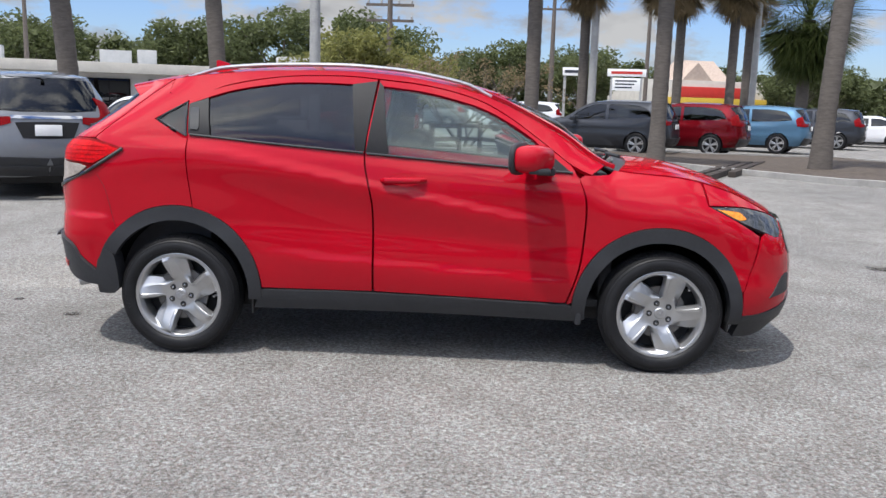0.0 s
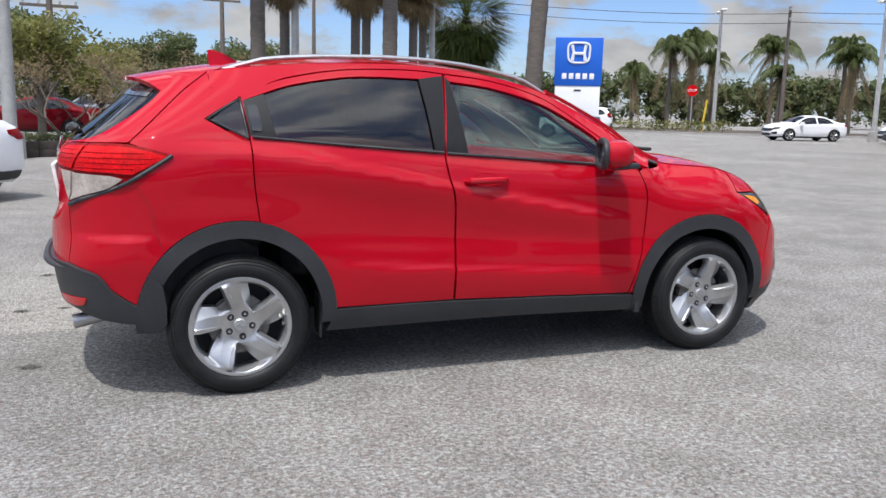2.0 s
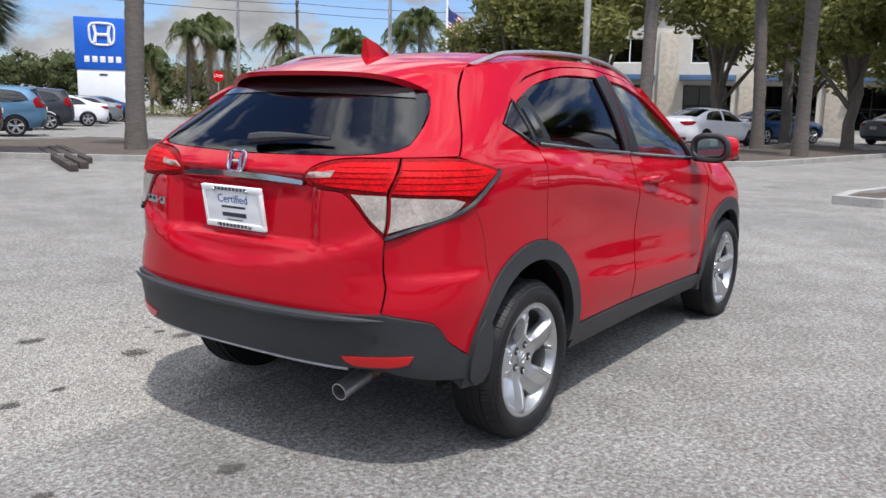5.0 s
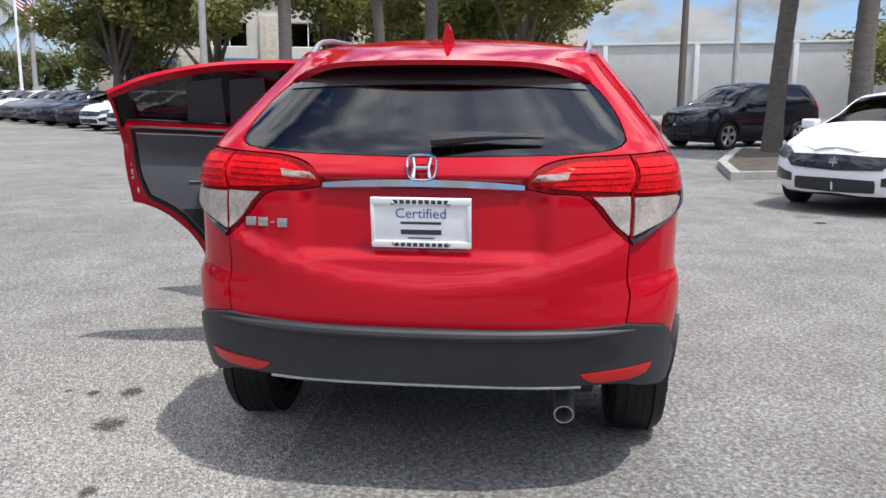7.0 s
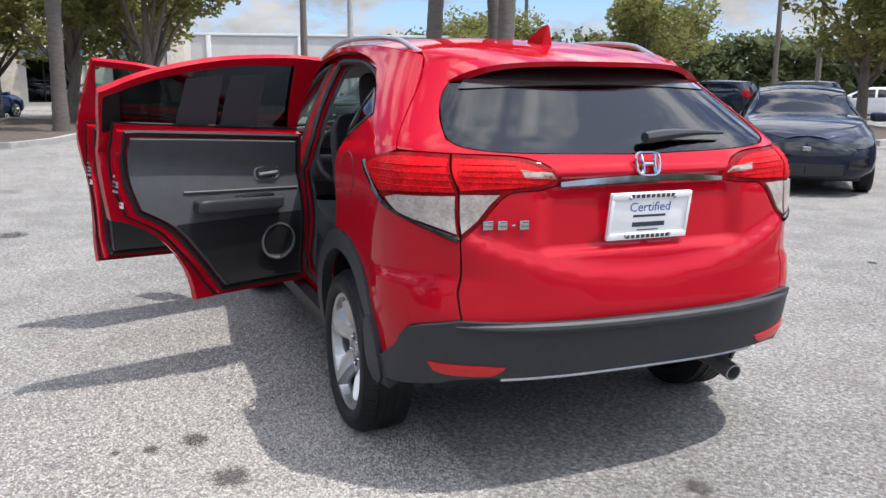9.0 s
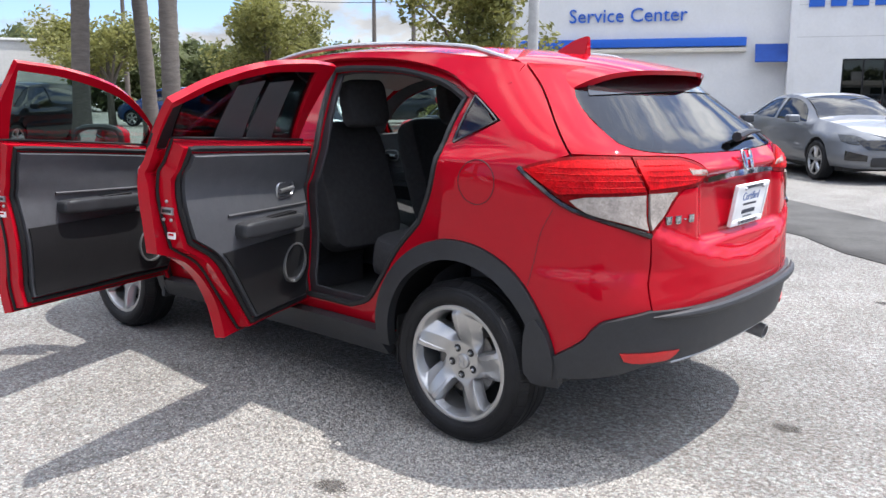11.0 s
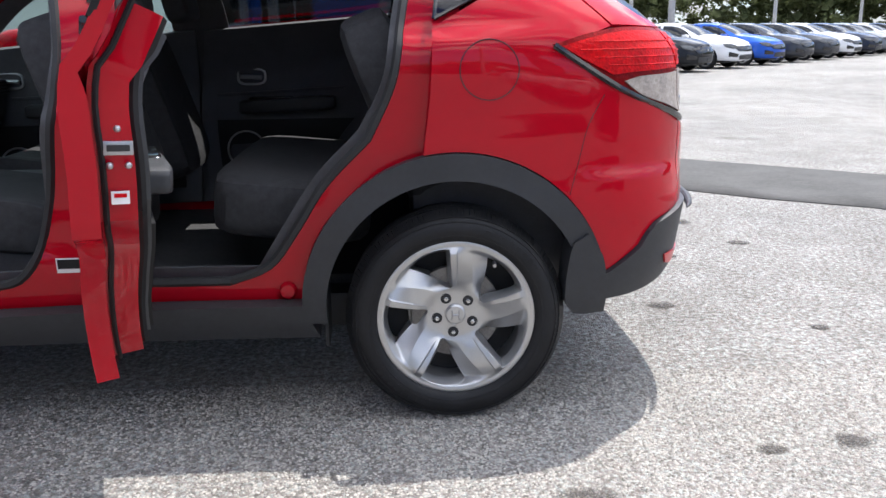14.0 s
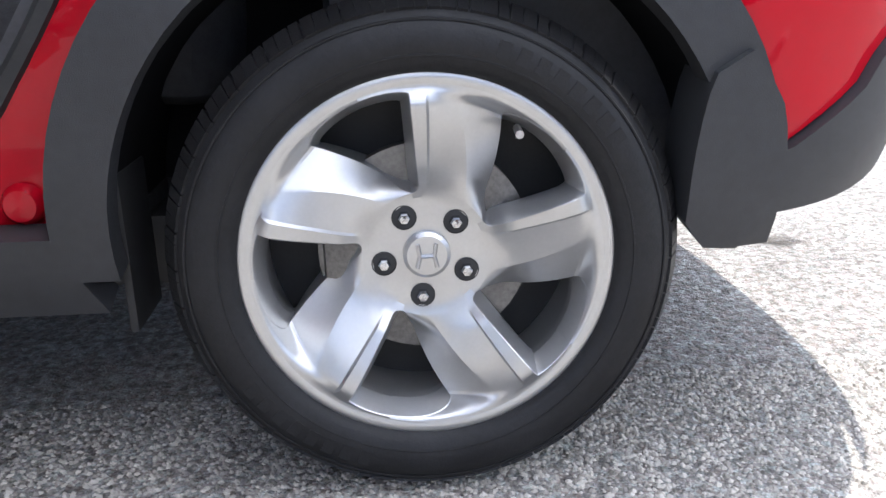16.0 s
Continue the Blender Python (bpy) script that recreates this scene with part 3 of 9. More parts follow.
HERO = Skin(
    edge=curve([-1.85, -1.63, -1.45, -1.28, -0.8, -0.48, -0.17, 0.14, 0.36, 0.7, 1.05, 1.4, 1.65, 1.9, 2.1],
               [1.405, 1.455, 1.495, 1.522, 1.562, 1.568, 1.553, 1.505, 1.445, 1.285, 1.085, 1.055, 0.99, 0.875, 0.78]),
    edge_width=curve([-1.8, -1.6, -1.2, -0.5, 0.0, 0.4, 0.8, 1.05, 1.5, 1.9], [0.555, 0.57, 0.595, 0.62, 0.61, 0.595, 0.64, 0.71, 0.76, 0.76]),
    belt=curve([-2.2, -1.2, -0.3, 0.5, 0.95, 1.2], [1.16, 1.19, 1.13, 1.075, 1.045, 1.0]),
    low=curve([0, 0.1, 0.25, 0.4, 0.55, 0.7, 0.83, 0.93, 1.0], [0.80, 0.835, 0.853, 0.858, 0.848, 0.851, 0.856, 0.845, 0.822]),
    tail=curve([0.30, 0.38, 0.46, 0.60, 0.63, 0.72, 0.85, 1.00, 1.10, 1.165, 1.30, 1.42, 1.56],
               [-2.03, -2.07, -2.095, -2.115, -2.118, -2.108, -2.098, -2.092, -2.082, -2.035, -1.880, -1.738, -1.58]),
    nose=curve([0.18, 0.30, 0.45, 0.60, 0.72, 0.85, 0.95, 1.1, 1.5], [2.04, 2.14, 2.16, 2.15, 2.12, 2.06, 1.98, 1.85, 1.7]),
    crown=curve([-1.85, -1.3, -0.5, 0.1, 0.4, 0.8, 1.05, 1.4, 1.9, 2.1], [0.03, 0.038, 0.042, 0.042, 0.055, 0.085, 0.045, 0.05, 0.05, 0.04]),
    relief=hero_relief, dent=hero_dent)


def arc(cx, cz, r, a0, a1, n=20, rz=None):
    return [(cx + r * math.cos(radians(a0 + (a1 - a0) * k / n)), cz + (rz or r) * math.sin(radians(a0 + (a1 - a0) * k / n))) for k in range(n + 1)]


REAR_X, FRONT_X, WHEEL_R = -1.305, 1.305, 0.334
S = HERO
P = S.X

# door outlines, in the side view
rear_arch_run = [(q[0], q[1]) for q in arc(REAR_X, 0.375, 0.455, 2, 78, 12)]
front_door_edge = outline([(-0.235, 0.40), (0.795, 0.375)], [(0.795, 0.375), (0.858, 0.59), (0.875, 0.90), (0.83, 1.045), (0.795, 1.105)],
                          [(0.795, 1.105), (0.62, 1.235), (0.46, 1.345), (0.28, 1.435), (0.02, 1.498), (-0.245, 1.525)], [(-0.245, 1.525), (-0.295, 1.14), (-0.245, 0.85), (-0.235, 0.40)])
rear_door_edge = outline([(-0.845, 0.395), (-0.245, 0.40)], [(-0.245, 0.40), (-0.252, 0.85), (-0.302, 1.14), (-0.255, 1.527)],
                         [(-0.255, 1.527), (-0.45, 1.538), (-0.78, 1.525), (-1.08, 1.470), (-1.275, 1.395)], [(-1.275, 1.395), (-1.245, 1.20), (-1.235, 1.0), (-1.212, 0.822)], rear_arch_run[::-1])
front_glass = outline([(-0.175, 1.140), (0.30, 1.108), (0.655, 1.085)], [(0.655, 1.085), (0.63, 1.195), (0.47, 1.308), (0.29, 1.393), (0.02, 1.460), (-0.225, 1.488)], [(-0.225, 1.488), (-0.175, 1.140)])
rear_glass = outline([(-1.135, 1.205), (-0.75, 1.178), (-0.345, 1.148)], [(-0.345, 1.148), (-0.385, 1.494)], [(-0.385, 1.494), (-0.60, 1.497), (-0.78, 1.488), (-1.04, 1.443), (-1.175, 1.397)], [(-1.175, 1.397), (-1.135, 1.205)])
front_hole = inset(front_glass, -0.004)
# the rear door's window opening takes in the black panel that hides its handle
rear_hole = outline([(-1.232, 1.212), (-0.75, 1.174), (-0.34, 1.144)], [(-0.34, 1.144), (-0.382, 1.499)], [(-0.382, 1.499), (-0.60, 1.501), (-0.78, 1.492), (-1.04, 1.447), (-1.252, 1.375)], [(-1.252, 1.375), (-1.232, 1.212)])

car = thing("red_hatchback_car", "glossy red five-door crossover car with its two driver's-side doors wide open", "car", Matrix.Translation((0, 0, -0.010)))


def door_depth(p):
    """Doors are thick below the window and thin round it."""
    return 0.028 + 0.022 * smoothstep(1.15, 1.06, p[:, 2])


def build_door(front, side, turn):
    edge, hole, pane = (front_door_edge, front_hole, front_glass) if front else (rear_door_edge, rear_hole, rear_glass)
    word = "front" if front else "rear"
    bm = bmesh.new()
    skin_panel(bm, S, edge, side, door_depth, 0.028, holes=(hole,), gap=0.0014)
    hinge = Vector((0.83, side * 0.775, 0)) if front else Vector((-0.27, side * 0.82, 0))
    m = Matrix.Translation(hinge) @ Matrix.Rotation(radians(-turn * side), 4, "Z") @ Matrix.Translation(-hinge)
    if turn and not front:
        lean = Matrix.Translation((hinge.x, hinge.y, 0.5))
        m = lean @ Matrix.Rotation(radians(-3), 4, "Y") @ lean.inverted() @ m
    door = part(f"{word}_door", bm, M_red, car, f"red {word} door standing wide open" if turn else f"closed red {word} door", at=m)
    # window pane
    bm = bmesh.new()
    skin_panel(bm, S, inset(pane, -0.006), side, 0.004, 0.08, off=-0.012, gap=0)
    part("window", bm, M_glass_front if front else M_glass_dark, door, "light green tinted side window" if front else "dark privacy-tinted side window")
    if not turn:
        bm = bmesh.new()
        skin_panel(bm, S, inset(edge, 0.012), side, 0.004, 0.06, off=-0.055, holes=(hole,), gap=0)
        part("frame_lining", bm, M_trim_dark, door, "dark inner window frame")
    # black pillar facing
    bm = bmesh.new()
    if front:
        skin_panel(bm, S, outline([(-0.296, 1.14), (-0.17, 1.135)], [(-0.17, 1.135), (-0.22, 1.492)], [(-0.22, 1.492), (-0.245, 1.518)], [(-0.245, 1.518), (-0.296, 1.14)]), side, 0.01, 0.06, off=0.003)
        part("pillar_trim", bm, M_satin_black, door, "satin black pillar facing")
        bm = bmesh.new()
        skin_panel(bm, S, outline([(0.64, 1.082), (0.80, 1.068)], [(0.80, 1.068), (0.70, 1.15), (0.632, 1.195)], [(0.632, 1.195), (0.64, 1.082)]), side, 0.012, 0.06, off=0.004)
    else:
        skin_panel(bm, S, outline([(-0.352, 1.150), (-0.301, 1.146)], [(-0.301, 1.146), (-0.256, 1.520)], [(-0.256, 1.520), (-0.392, 1.500)], [(-0.392, 1.500), (-0.352, 1.150)]), side, 0.01, 0.06, off=0.003)
        part("pillar_trim", bm, M_satin_black, door, "satin black pillar facing")
        bm = bmesh.new()
        skin_panel(bm, S, outline([(-1.247, 1.213), (-1.125, 1.206)], [(-1.125, 1.206), (-1.165, 1.405)], [(-1.165, 1.405), (-1.268, 1.370)], [(-1.268, 1.370), (-1.247, 1.213)]), side, 0.012, 0.04, off=0.004)
    sail = part("mirror_sail" if front else "hidden_handle_panel", bm, M_satin_black, door)
    if not front:
        bm = bmesh.new()
        skin_panel(bm, S, outline([(-1.236, 1.236), (-1.196, 1.234)], [(-1.196, 1.234), (-1.190, 1.25), (-1.204, 1.345), (-1.212, 1.354)], [(-1.212, 1.354), (-1.252, 1.349)], [(-1.252, 1.349), (-1.236, 1.236)]), side, 0.012, 0.03, off=0.011, gap=0)
        part("handle", bm, M_gloss_black, sail, "black upright pull handle")
    # waist strip
    bm = bmesh.new()
    line = [(0.80, 1.070), (0.30, 1.100), (-0.288, 1.137)] if front else [(-0.305, 1.140), (-0.75, 1.170), (-1.235, 1.208)]
    run = spline([S.point(a, b, 0.006) for a, b in line], 0.08)
    tube(bm, [(a, b * side, c) for a, b, c in run], 0.007, 6)
    part("waist_seal", bm, M_gloss_black, door)
    if front:
        bm = bmesh.new()
        hx, hz = -0.085, 1.005
        y = float(S.side(hx, hz))
        tube(bm, [(-0.20, side * (y - 0.003), hz - 0.006), (-0.18, side * (y + 0.026), hz - 0.002), (hx, side * (y + 0.034), hz), (0.00, side * (y + 0.026), hz + 0.004), (0.03, side * (y - 0.003), hz + 0.006)], [0.012, 0.017, 0.018, 0.016, 0.012], 10)
        part("handle", bm, M_red, door, "red pull handle")
        bm = bmesh.new()
        v, t = fill2d(arc(hx, hz, 0.075, 0, 351, 39, 0.036), (), 0.02)
        q = [(a, side * (float(S.side(a, b)) + 0.0015 - 0.012 * max(0, 1 - ((a - hx) / 0.075) ** 2 - ((b - hz) / 0.036) ** 2)), b) for a, b in v]
        shell(bm, q, t, 0.002, flip=side > 0)
        part("handle_cup", bm, M_red, door)
        # wing mirror
        bm = bmesh.new()
        bmesh.ops.create_uvsphere(bm, u_segments=24, v_segments=14, radius=1)
        for w in bm.verts:
            x, y0, z0 = w.co
            w.co = Vector((math.copysign(abs(x) ** 0.75, x) * 0.085 + 0.02 * (1 - y0 * side), math.copysign(abs(y0) ** 0.7, y0) * 0.125, math.copysign(abs(z0) ** 0.62, z0) * 0.072))
            if w.co.x < -0.055:
                w.co.x = -0.055
        bmesh.ops.transform(bm, matrix=Matrix.Translation((0.60, side * 1.0, 1.145)), verts=bm.verts)
        pin = Matrix.Translation((0.62, side * 0.90, 0))
        mirror = part("wing_mirror", bm, M_red, door, "red wing mirror with a black foot", at=pin @ Matrix.Rotation(radians(22 * side), 4, "Z") @ pin.inverted())
        bm = bmesh.new()
        v, t = fill2d(arc(0, 0, 0.108, 0, 351, 39, 0.060), (), 0.05)
        shell(bm, [(0.538 - 0.10 * a * side, side * 1.0 + a, 1.145 + b) for a, b in v], t, 0.002, flip=True)
        part("mirror_glass", fix(bm), M_mirror, mirror, "mirror glass")
        bm = bmesh.new()
        tube(bm, [(0.545, side * 1.0 + 0.120 * math.copysign(abs(math.cos(a)) ** 0.7, math.cos(a)), 1.145 + 0.067 * math.copysign(abs(math.sin(a)) ** 0.7, math.sin(a))) for a in np.linspace(0, 2 * math.pi, 41)], 0.017, 8, caps=False)
        part("mirror_rim", bm, M_black_plastic, mirror, "black rim round the mirror glass")
        bm = bmesh.new()
        box(bm, 0.60, 0.70, side * 0.84, side * 0.95, 1.06, 1.10, 0.012)
        box(bm, 0.555, 0.665, side * 0.90, side * 1.09, 1.075, 1.105, 0.014)
        part("mirror_foot", bm, M_black_plastic, door)
    # inner trim
    if front:
        trim = outline([(-0.175, 0.47), (0.70, 0.455)], [(0.70, 0.455), (0.765, 0.60), (0.785, 0.90), (0.74, 1.06)], [(0.74, 1.06), (0.25, 1.10), (-0.215, 1.135)], [(-0.215, 1.135), (-0.20, 0.85), (-0.175, 0.47)])
    else:
        trim = outline([(-0.74, 0.47), (-0.33, 0.47)], [(-0.33, 0.47), (-0.325, 0.85), (-0.365, 1.14)], [(-0.365, 1.14), (-0.75, 1.168), (-1.155, 1.197)], [(-1.155, 1.197), (-1.15, 1.0), (-1.11, 0.87)],
                       [(-1.11, 0.87), (-0.97, 0.78), (-0.84, 0.62), (-0.74, 0.47)])
    bm = bmesh.new()
    skin_panel(bm, S, inset(trim, -0.045), side, 0.07, 0.05, off=-0.046, gap=0)
    part("door_inner_shell", bm, M_red, door, "red stepped inner shell of the door")
    bm = bmesh.new()
    skin_panel(bm, S, trim if turn else inset(trim, -0.06), side, 0.025, 0.05, off=-0.117)
    part("door_trim", bm, M_trim_grey, door, "grey moulded door lining")
    lower_trim = [q for q in inset(trim, 0.012) if q[1] < 0.80]
    ends = max(lower_trim), min(lower_trim)
    bm = bmesh.new()
    rim_pts = sorted(lower_trim, key=lambda q: math.atan2(q[1] - 0.79, q[0] - (ends[0][0] + ends[1][0]) / 2))
    skin_panel(bm, S, rim_pts, side, 0.018, 0.05, off=-0.133, gap=0)
    part("door_pocket_panel", bm, M_satin_black, door, "dark lower door lining with a pocket")
    # black seals: one round the lining, one along the step
    for grow, deep, thick in ((-0.014, -0.122, 0.012), (-0.049, -0.060, 0.006)):
        bm = bmesh.new()
        run = [S.point(a, b, deep) for a, b in inset(trim, grow)]
        tube(bm, [(a, b * side, c) for a, b, c in run + run[:1]], thick, 6, caps=False)
        part("door_seal", bm, M_satin_black, door, "dark rubber door seal")
    cx = 0.27 if front else -0.64
    yy = side * (float(S.side(cx, 0.9)) - 0.15)
    bm = bmesh.new()
    seat_part(bm, 0.26 if front else 0.22, 0.042, 0.034, Matrix.Translation((cx - 0.02, yy - side * 0.012, 0.858)) @ Matrix.Rotation(radians(2), 4, "Y"))
    rest_ = part("armrest", bm, M_black_plastic, door, "padded dark armrest")
    bm = bmesh.new()
    seat_part(bm, 0.10, 0.020, 0.010, Matrix.Translation((cx + 0.05, yy - side * 0.022, 0.888)))
    part("window_switches", bm, M_gloss_black, rest_, "gloss black switch panel")
    bm = bmesh.new()
    upper = [(cx + 0.30, 0.905), (cx - 0.28, 0.930)]
    tube(bm, [S.point(a_, b_, -0.143)[0:1] + (side * S.point(a_, b_, -0.143)[1], b_) for a_, b_ in spline(upper, 0.05)], 0.007, 6)
    part("trim_fold", bm, M_trim_dark, door, "moulded fold in the lining")
    bm = bmesh.new()
    sx, sz = (cx + 0.30, 0.60) if front else (cx + 0.18, 0.655)
    lathe(bm, [(0.0001, 0.006), (0.07, 0.006), (0.083, 0.0)], 32)
    bmesh.ops.transform(bm, matrix=Matrix.Translation((sx, side * (float(S.side(sx, sz)) - 0.148), sz)), verts=bm.verts)
    part("speaker", fix(bm), M_trim_dark, door, "round dark loudspeaker grille")
    bm = bmesh.new()
    lathe(bm, [(0.082, 0.010), (0.090, 0.010), (0.090, -0.012), (0.082, -0.012)], 36, closed=True)
    bmesh.ops.transform(bm, matrix=Matrix.Translation((sx, side * (float(S.side(sx, sz)) - 0.148), sz)), verts=bm.verts)
    part("speaker_ring", fix(bm), M_alloy, door, "bright ring")
    bm = bmesh.new()
    hx, hz = (cx + 0.30, 0.985) if front else (cx + 0.14, 0.985)
    yi = side * (float(S.side(hx, hz)) - 0.146)
    ring = [(hx + 0.062 * math.copysign(abs(math.cos(a)) ** 0.6, math.cos(a)), yi, hz + 0.034 * math.copysign(abs(math.sin(a)) ** 0.6, math.sin(a))) for a in np.linspace(0, 2 * math.pi, 29)]
    tube(bm, ring, 0.006, 6, caps=False)
    tube(bm, [(hx - 0.045, yi - side * 0.006, hz - 0.004), (hx + 0.05, yi - side * 0.010, hz + 0.002)], 0.010, 8)
    part("inner_handle", bm, M_steel, door, "bright inner door handle")
    # latch and label on the trailing face of the inner shell
    face = inset(trim, -0.046)
    back_x = lambda z: min(q[0] for q in face if abs(q[1] - z) < 0.04)
    lz = 0.93 if front else 0.985
    lx = back_x(lz)
    ly = side * (float(S.side(lx, lz)) - 0.090)
    bm = bmesh.new()
    box(bm, lx - 0.004, lx + 0.006, ly - 0.026, ly + 0.026, lz - 0.013, lz + 0.013, 0.002)
    latch = part("latch", bm, M_steel, door, "steel door latch with three screws")
    bm = bmesh.new()
    box(bm, lx - 0.0055, lx + 0.004, ly - 0.020, ly + 0.020, lz - 0.006, lz + 0.006, 0.001)
    part("latch_slot", bm, M_rubber, latch)
    for dy, dz in ((0.0, 0.035), (0.016, -0.032), (-0.016, -0.032)):
        bm = bmesh.new()
        bmesh.ops.create_uvsphere(bm, u_segments=10, v_segments=6, radius=0.007, matrix=Matrix.Translation((lx - 0.001, ly + dy, lz + dz)))
        part("screw", bm, M_steel, latch)
    zl = 0.86 if front else 0.89
    xl = back_x(zl)
    bm = bmesh.new()
    box(bm, xl - 0.003, xl + 0.004, ly - 0.016, ly + 0.016, zl - 0.012, zl + 0.012)
    tag = part("warning_label", bm, M_paper, door, "small white label with red bars")
    bm = bmesh.new()
    box(bm, xl - 0.0045, xl, ly - 0.011, ly + 0.011, zl + 0.001, zl + 0.008)
    part("label_bar", bm, M_lens_red, tag)
    return door


for sd in (1, -1):
    for fr in (True, False):
        build_door(fr, sd, (72 if fr else 71) if sd > 0 else 0)

# ---- fixed side panels ----
for sd in (1, -1):
    # frame round the door openings, set in behind the doors
    bm = bmesh.new()
    frame_edge = outline([(-0.875, 0.36), (0.84, 0.34)], [(0.84, 0.34), (0.90, 0.60), (0.94, 1.0), (0.86, 1.13)], [(0.86, 1.13), (0.66, 1.27), (0.42, 1.405), (0.16, 1.49), (-0.17, 1.540), (-0.48, 1.556), (-0.80, 1.55), (-1.15, 1.515), (-1.36, 1.46)], [(-1.36, 1.46), (-1.33, 1.2), (-1.32, 0.84)], [(-1.32, 0.84), (-1.16, 0.80), (-0.98, 0.67), (-0.875, 0.36)])
    fo = outline([(0.06, 0.460), (0.70, 0.445)], [(0.70, 0.445), (0.79, 0.62), (0.80, 0.90), (0.74, 1.075)], [(0.74, 1.075), (0.58, 1.215), (0.42, 1.325), (0.25, 1.405), (0.01, 1.463), (-0.165, 1.482)], [(-0.165, 1.482), (-0.205, 1.14), (-0.165, 0.85), (-0.135, 0.68), (-0.095, 0.555), (-0.03, 0.48), (0.06, 0.460)])
    ro = outline([(-0.64, 0.456), (-0.335, 0.46)], [(-0.335, 0.46), (-0.34, 0.85), (-0.385, 1.14), (-0.345, 1.49)], [(-0.345, 1.49), (-0.48, 1.497), (-0.78, 1.483), (-1.04, 1.432), (-1.195, 1.365)], [(-1.195, 1.365), (-1.165, 1.20), (-1.135, 1.03), (-1.06, 0.87)], [(-1.06, 0.87), (-0.93, 0.74), (-0.835, 0.60), (-0.755, 0.50), (-0.64, 0.456)])
    skin_panel(bm, S, frame_edge, sd, 0.03, 0.06, off=-0.055, holes=(fo, ro), gap=0)
    part("door_frame", bm, M_red, car, "red door sill and pillars")
    if sd > 0:
        # data label low on the middle pillar
        for nm, mt, (x0, x1, z0, z1), up in (("data_label", M_paper, (-0.235, -0.145, 0.500, 0.545), -0.053), ("label_bar", M_satin_black, (-0.231, -0.149, 0.513, 0.541), -0.051)):
            bm = bmesh.new()
            skin_panel(bm, S, outline([(x0, z0), (x1, z0)], [(x1, z0), (x1, z1)], [(x1, z1), (x0, z1)], [(x0, z1), (x0, z0)]), 1, 0.0015, 0.03, off=up, gap=0)
            part(nm, bm, mt, car, "black and white printed data label" if nm == "data_label" else "black printed bar")
    for loop in (fo, ro):
        bm = bmesh.new()
        run = [S.point(a, b, -0.058) for a, b in loop]
        tube(bm, [(a, b * sd, c) for a, b, c in run + run[:1]], 0.014, 6, caps=False)
        part("opening_seal", bm, M_rubber, car, "black rubber door seal")
    # roof side rail above the doors
    bm = bmesh.new()
    up = [(x, float(S.edge(x)) - 0.002) for x in np.linspace(0.98, -1.41, 50)]
    dn = [(-1.409, 1.429), (-1.277, 1.3868), (-1.08, 1.475), (-0.78, 1.53), (-0.45, 1.543), (-0.25, 1.531), (0.02, 1.503), (0.28, 1.440), (0.46, 1.350), (0.62, 1.240), (0.80, 1.108), (0.90, 1.062)]
    skin_panel(bm, S, [tuple(q) for q in up] + spline(dn, 0.05), sd, 0.02, 0.06, off=-0.0012, gap=0.0004)
    part("roof_rail_panel", bm, M_red, car)
    bm = bmesh.new()
    skin_panel(bm, S, [tuple(q) for q in up] + spline(dn, 0.05), sd, 0.006, 0.06, off=-0.10, gap=0.004)
    part("roof_rail_lining", bm, M_headliner, car)
    # rear wing: from the door to the tailgate
    bm = bmesh.new()
    wing = outline([P(-1.215, 0.826), P(-1.238, 1.0), P(-1.248, 1.19)], [P(-1.248, 1.19), P(-1.27, 1.19), P(-1.44, 1.285)], [P(-1.44, 1.285), P(-1.36, 1.335), P(-1.275, 1.385)], [P(-1.275, 1.385), P(-1.40, 1.425)],
                   [P(-1.40, 1.425), P(-1.402, 1.4985)], [P(-1.402, 1.4985), P(-1.5225, 1.4035), P(-1.6625, 1.2685), P(-1.7625, 1.174)],
                   [P(-1.7625, 1.174), P(-1.66, 1.14), P(-1.585, 1.125)], [P(-1.585, 1.125), P(-1.65, 1.074), P(-1.80, 0.985), S.Y(0.6625, 0.892)], [S.Y(0.6625, 0.892), S.Y(0.6625, 0.76), S.Y(0.6605, 0.637)],
                   [S.Y(0.6605, 0.637), S.Y(0.80, 0.60), P(-1.86, 0.535), P(-1.765, 0.468), P(-1.745, 0.462)], [(a, b) for a, b in arc(REAR_X, 0.375, 0.457, 169, 79, 24)])
    skin_panel(bm, S, wing, sd, 0.012, 0.026, gap=0.0014)
    part("rear_wing", bm, M_red, car)
    # corner window and its frame
    bm = bmesh.new()
    skin_panel(bm, S, outline([P(-1.262, 1.215), P(-1.395, 1.283)], [P(-1.395, 1.283), P(-1.345, 1.322), P(-1.285, 1.358)], [P(-1.285, 1.358), P(-1.262, 1.215)]), sd, 0.006, 0.03, off=-0.001, gap=-0.008)
    part("corner_window", bm, M_glass_dark, car, "small dark triangular corner window")
    bm = bmesh.new()
    run = [S.point(a, b, 0.0) for a, b in outline([P(-1.255, 1.20), P(-1.425, 1.285)], [P(-1.425, 1.285), P(-1.355, 1.33), P(-1.278, 1.375)], [P(-1.278, 1.375), P(-1.255, 1.20)])]
    tube(bm, [(a, b * sd, c) for a, b, c in run + run[:1]], 0.006, 6, caps=False)
    part("corner_window_frame", bm, M_gloss_black, car)
    # front wing
    bm = bmesh.new()
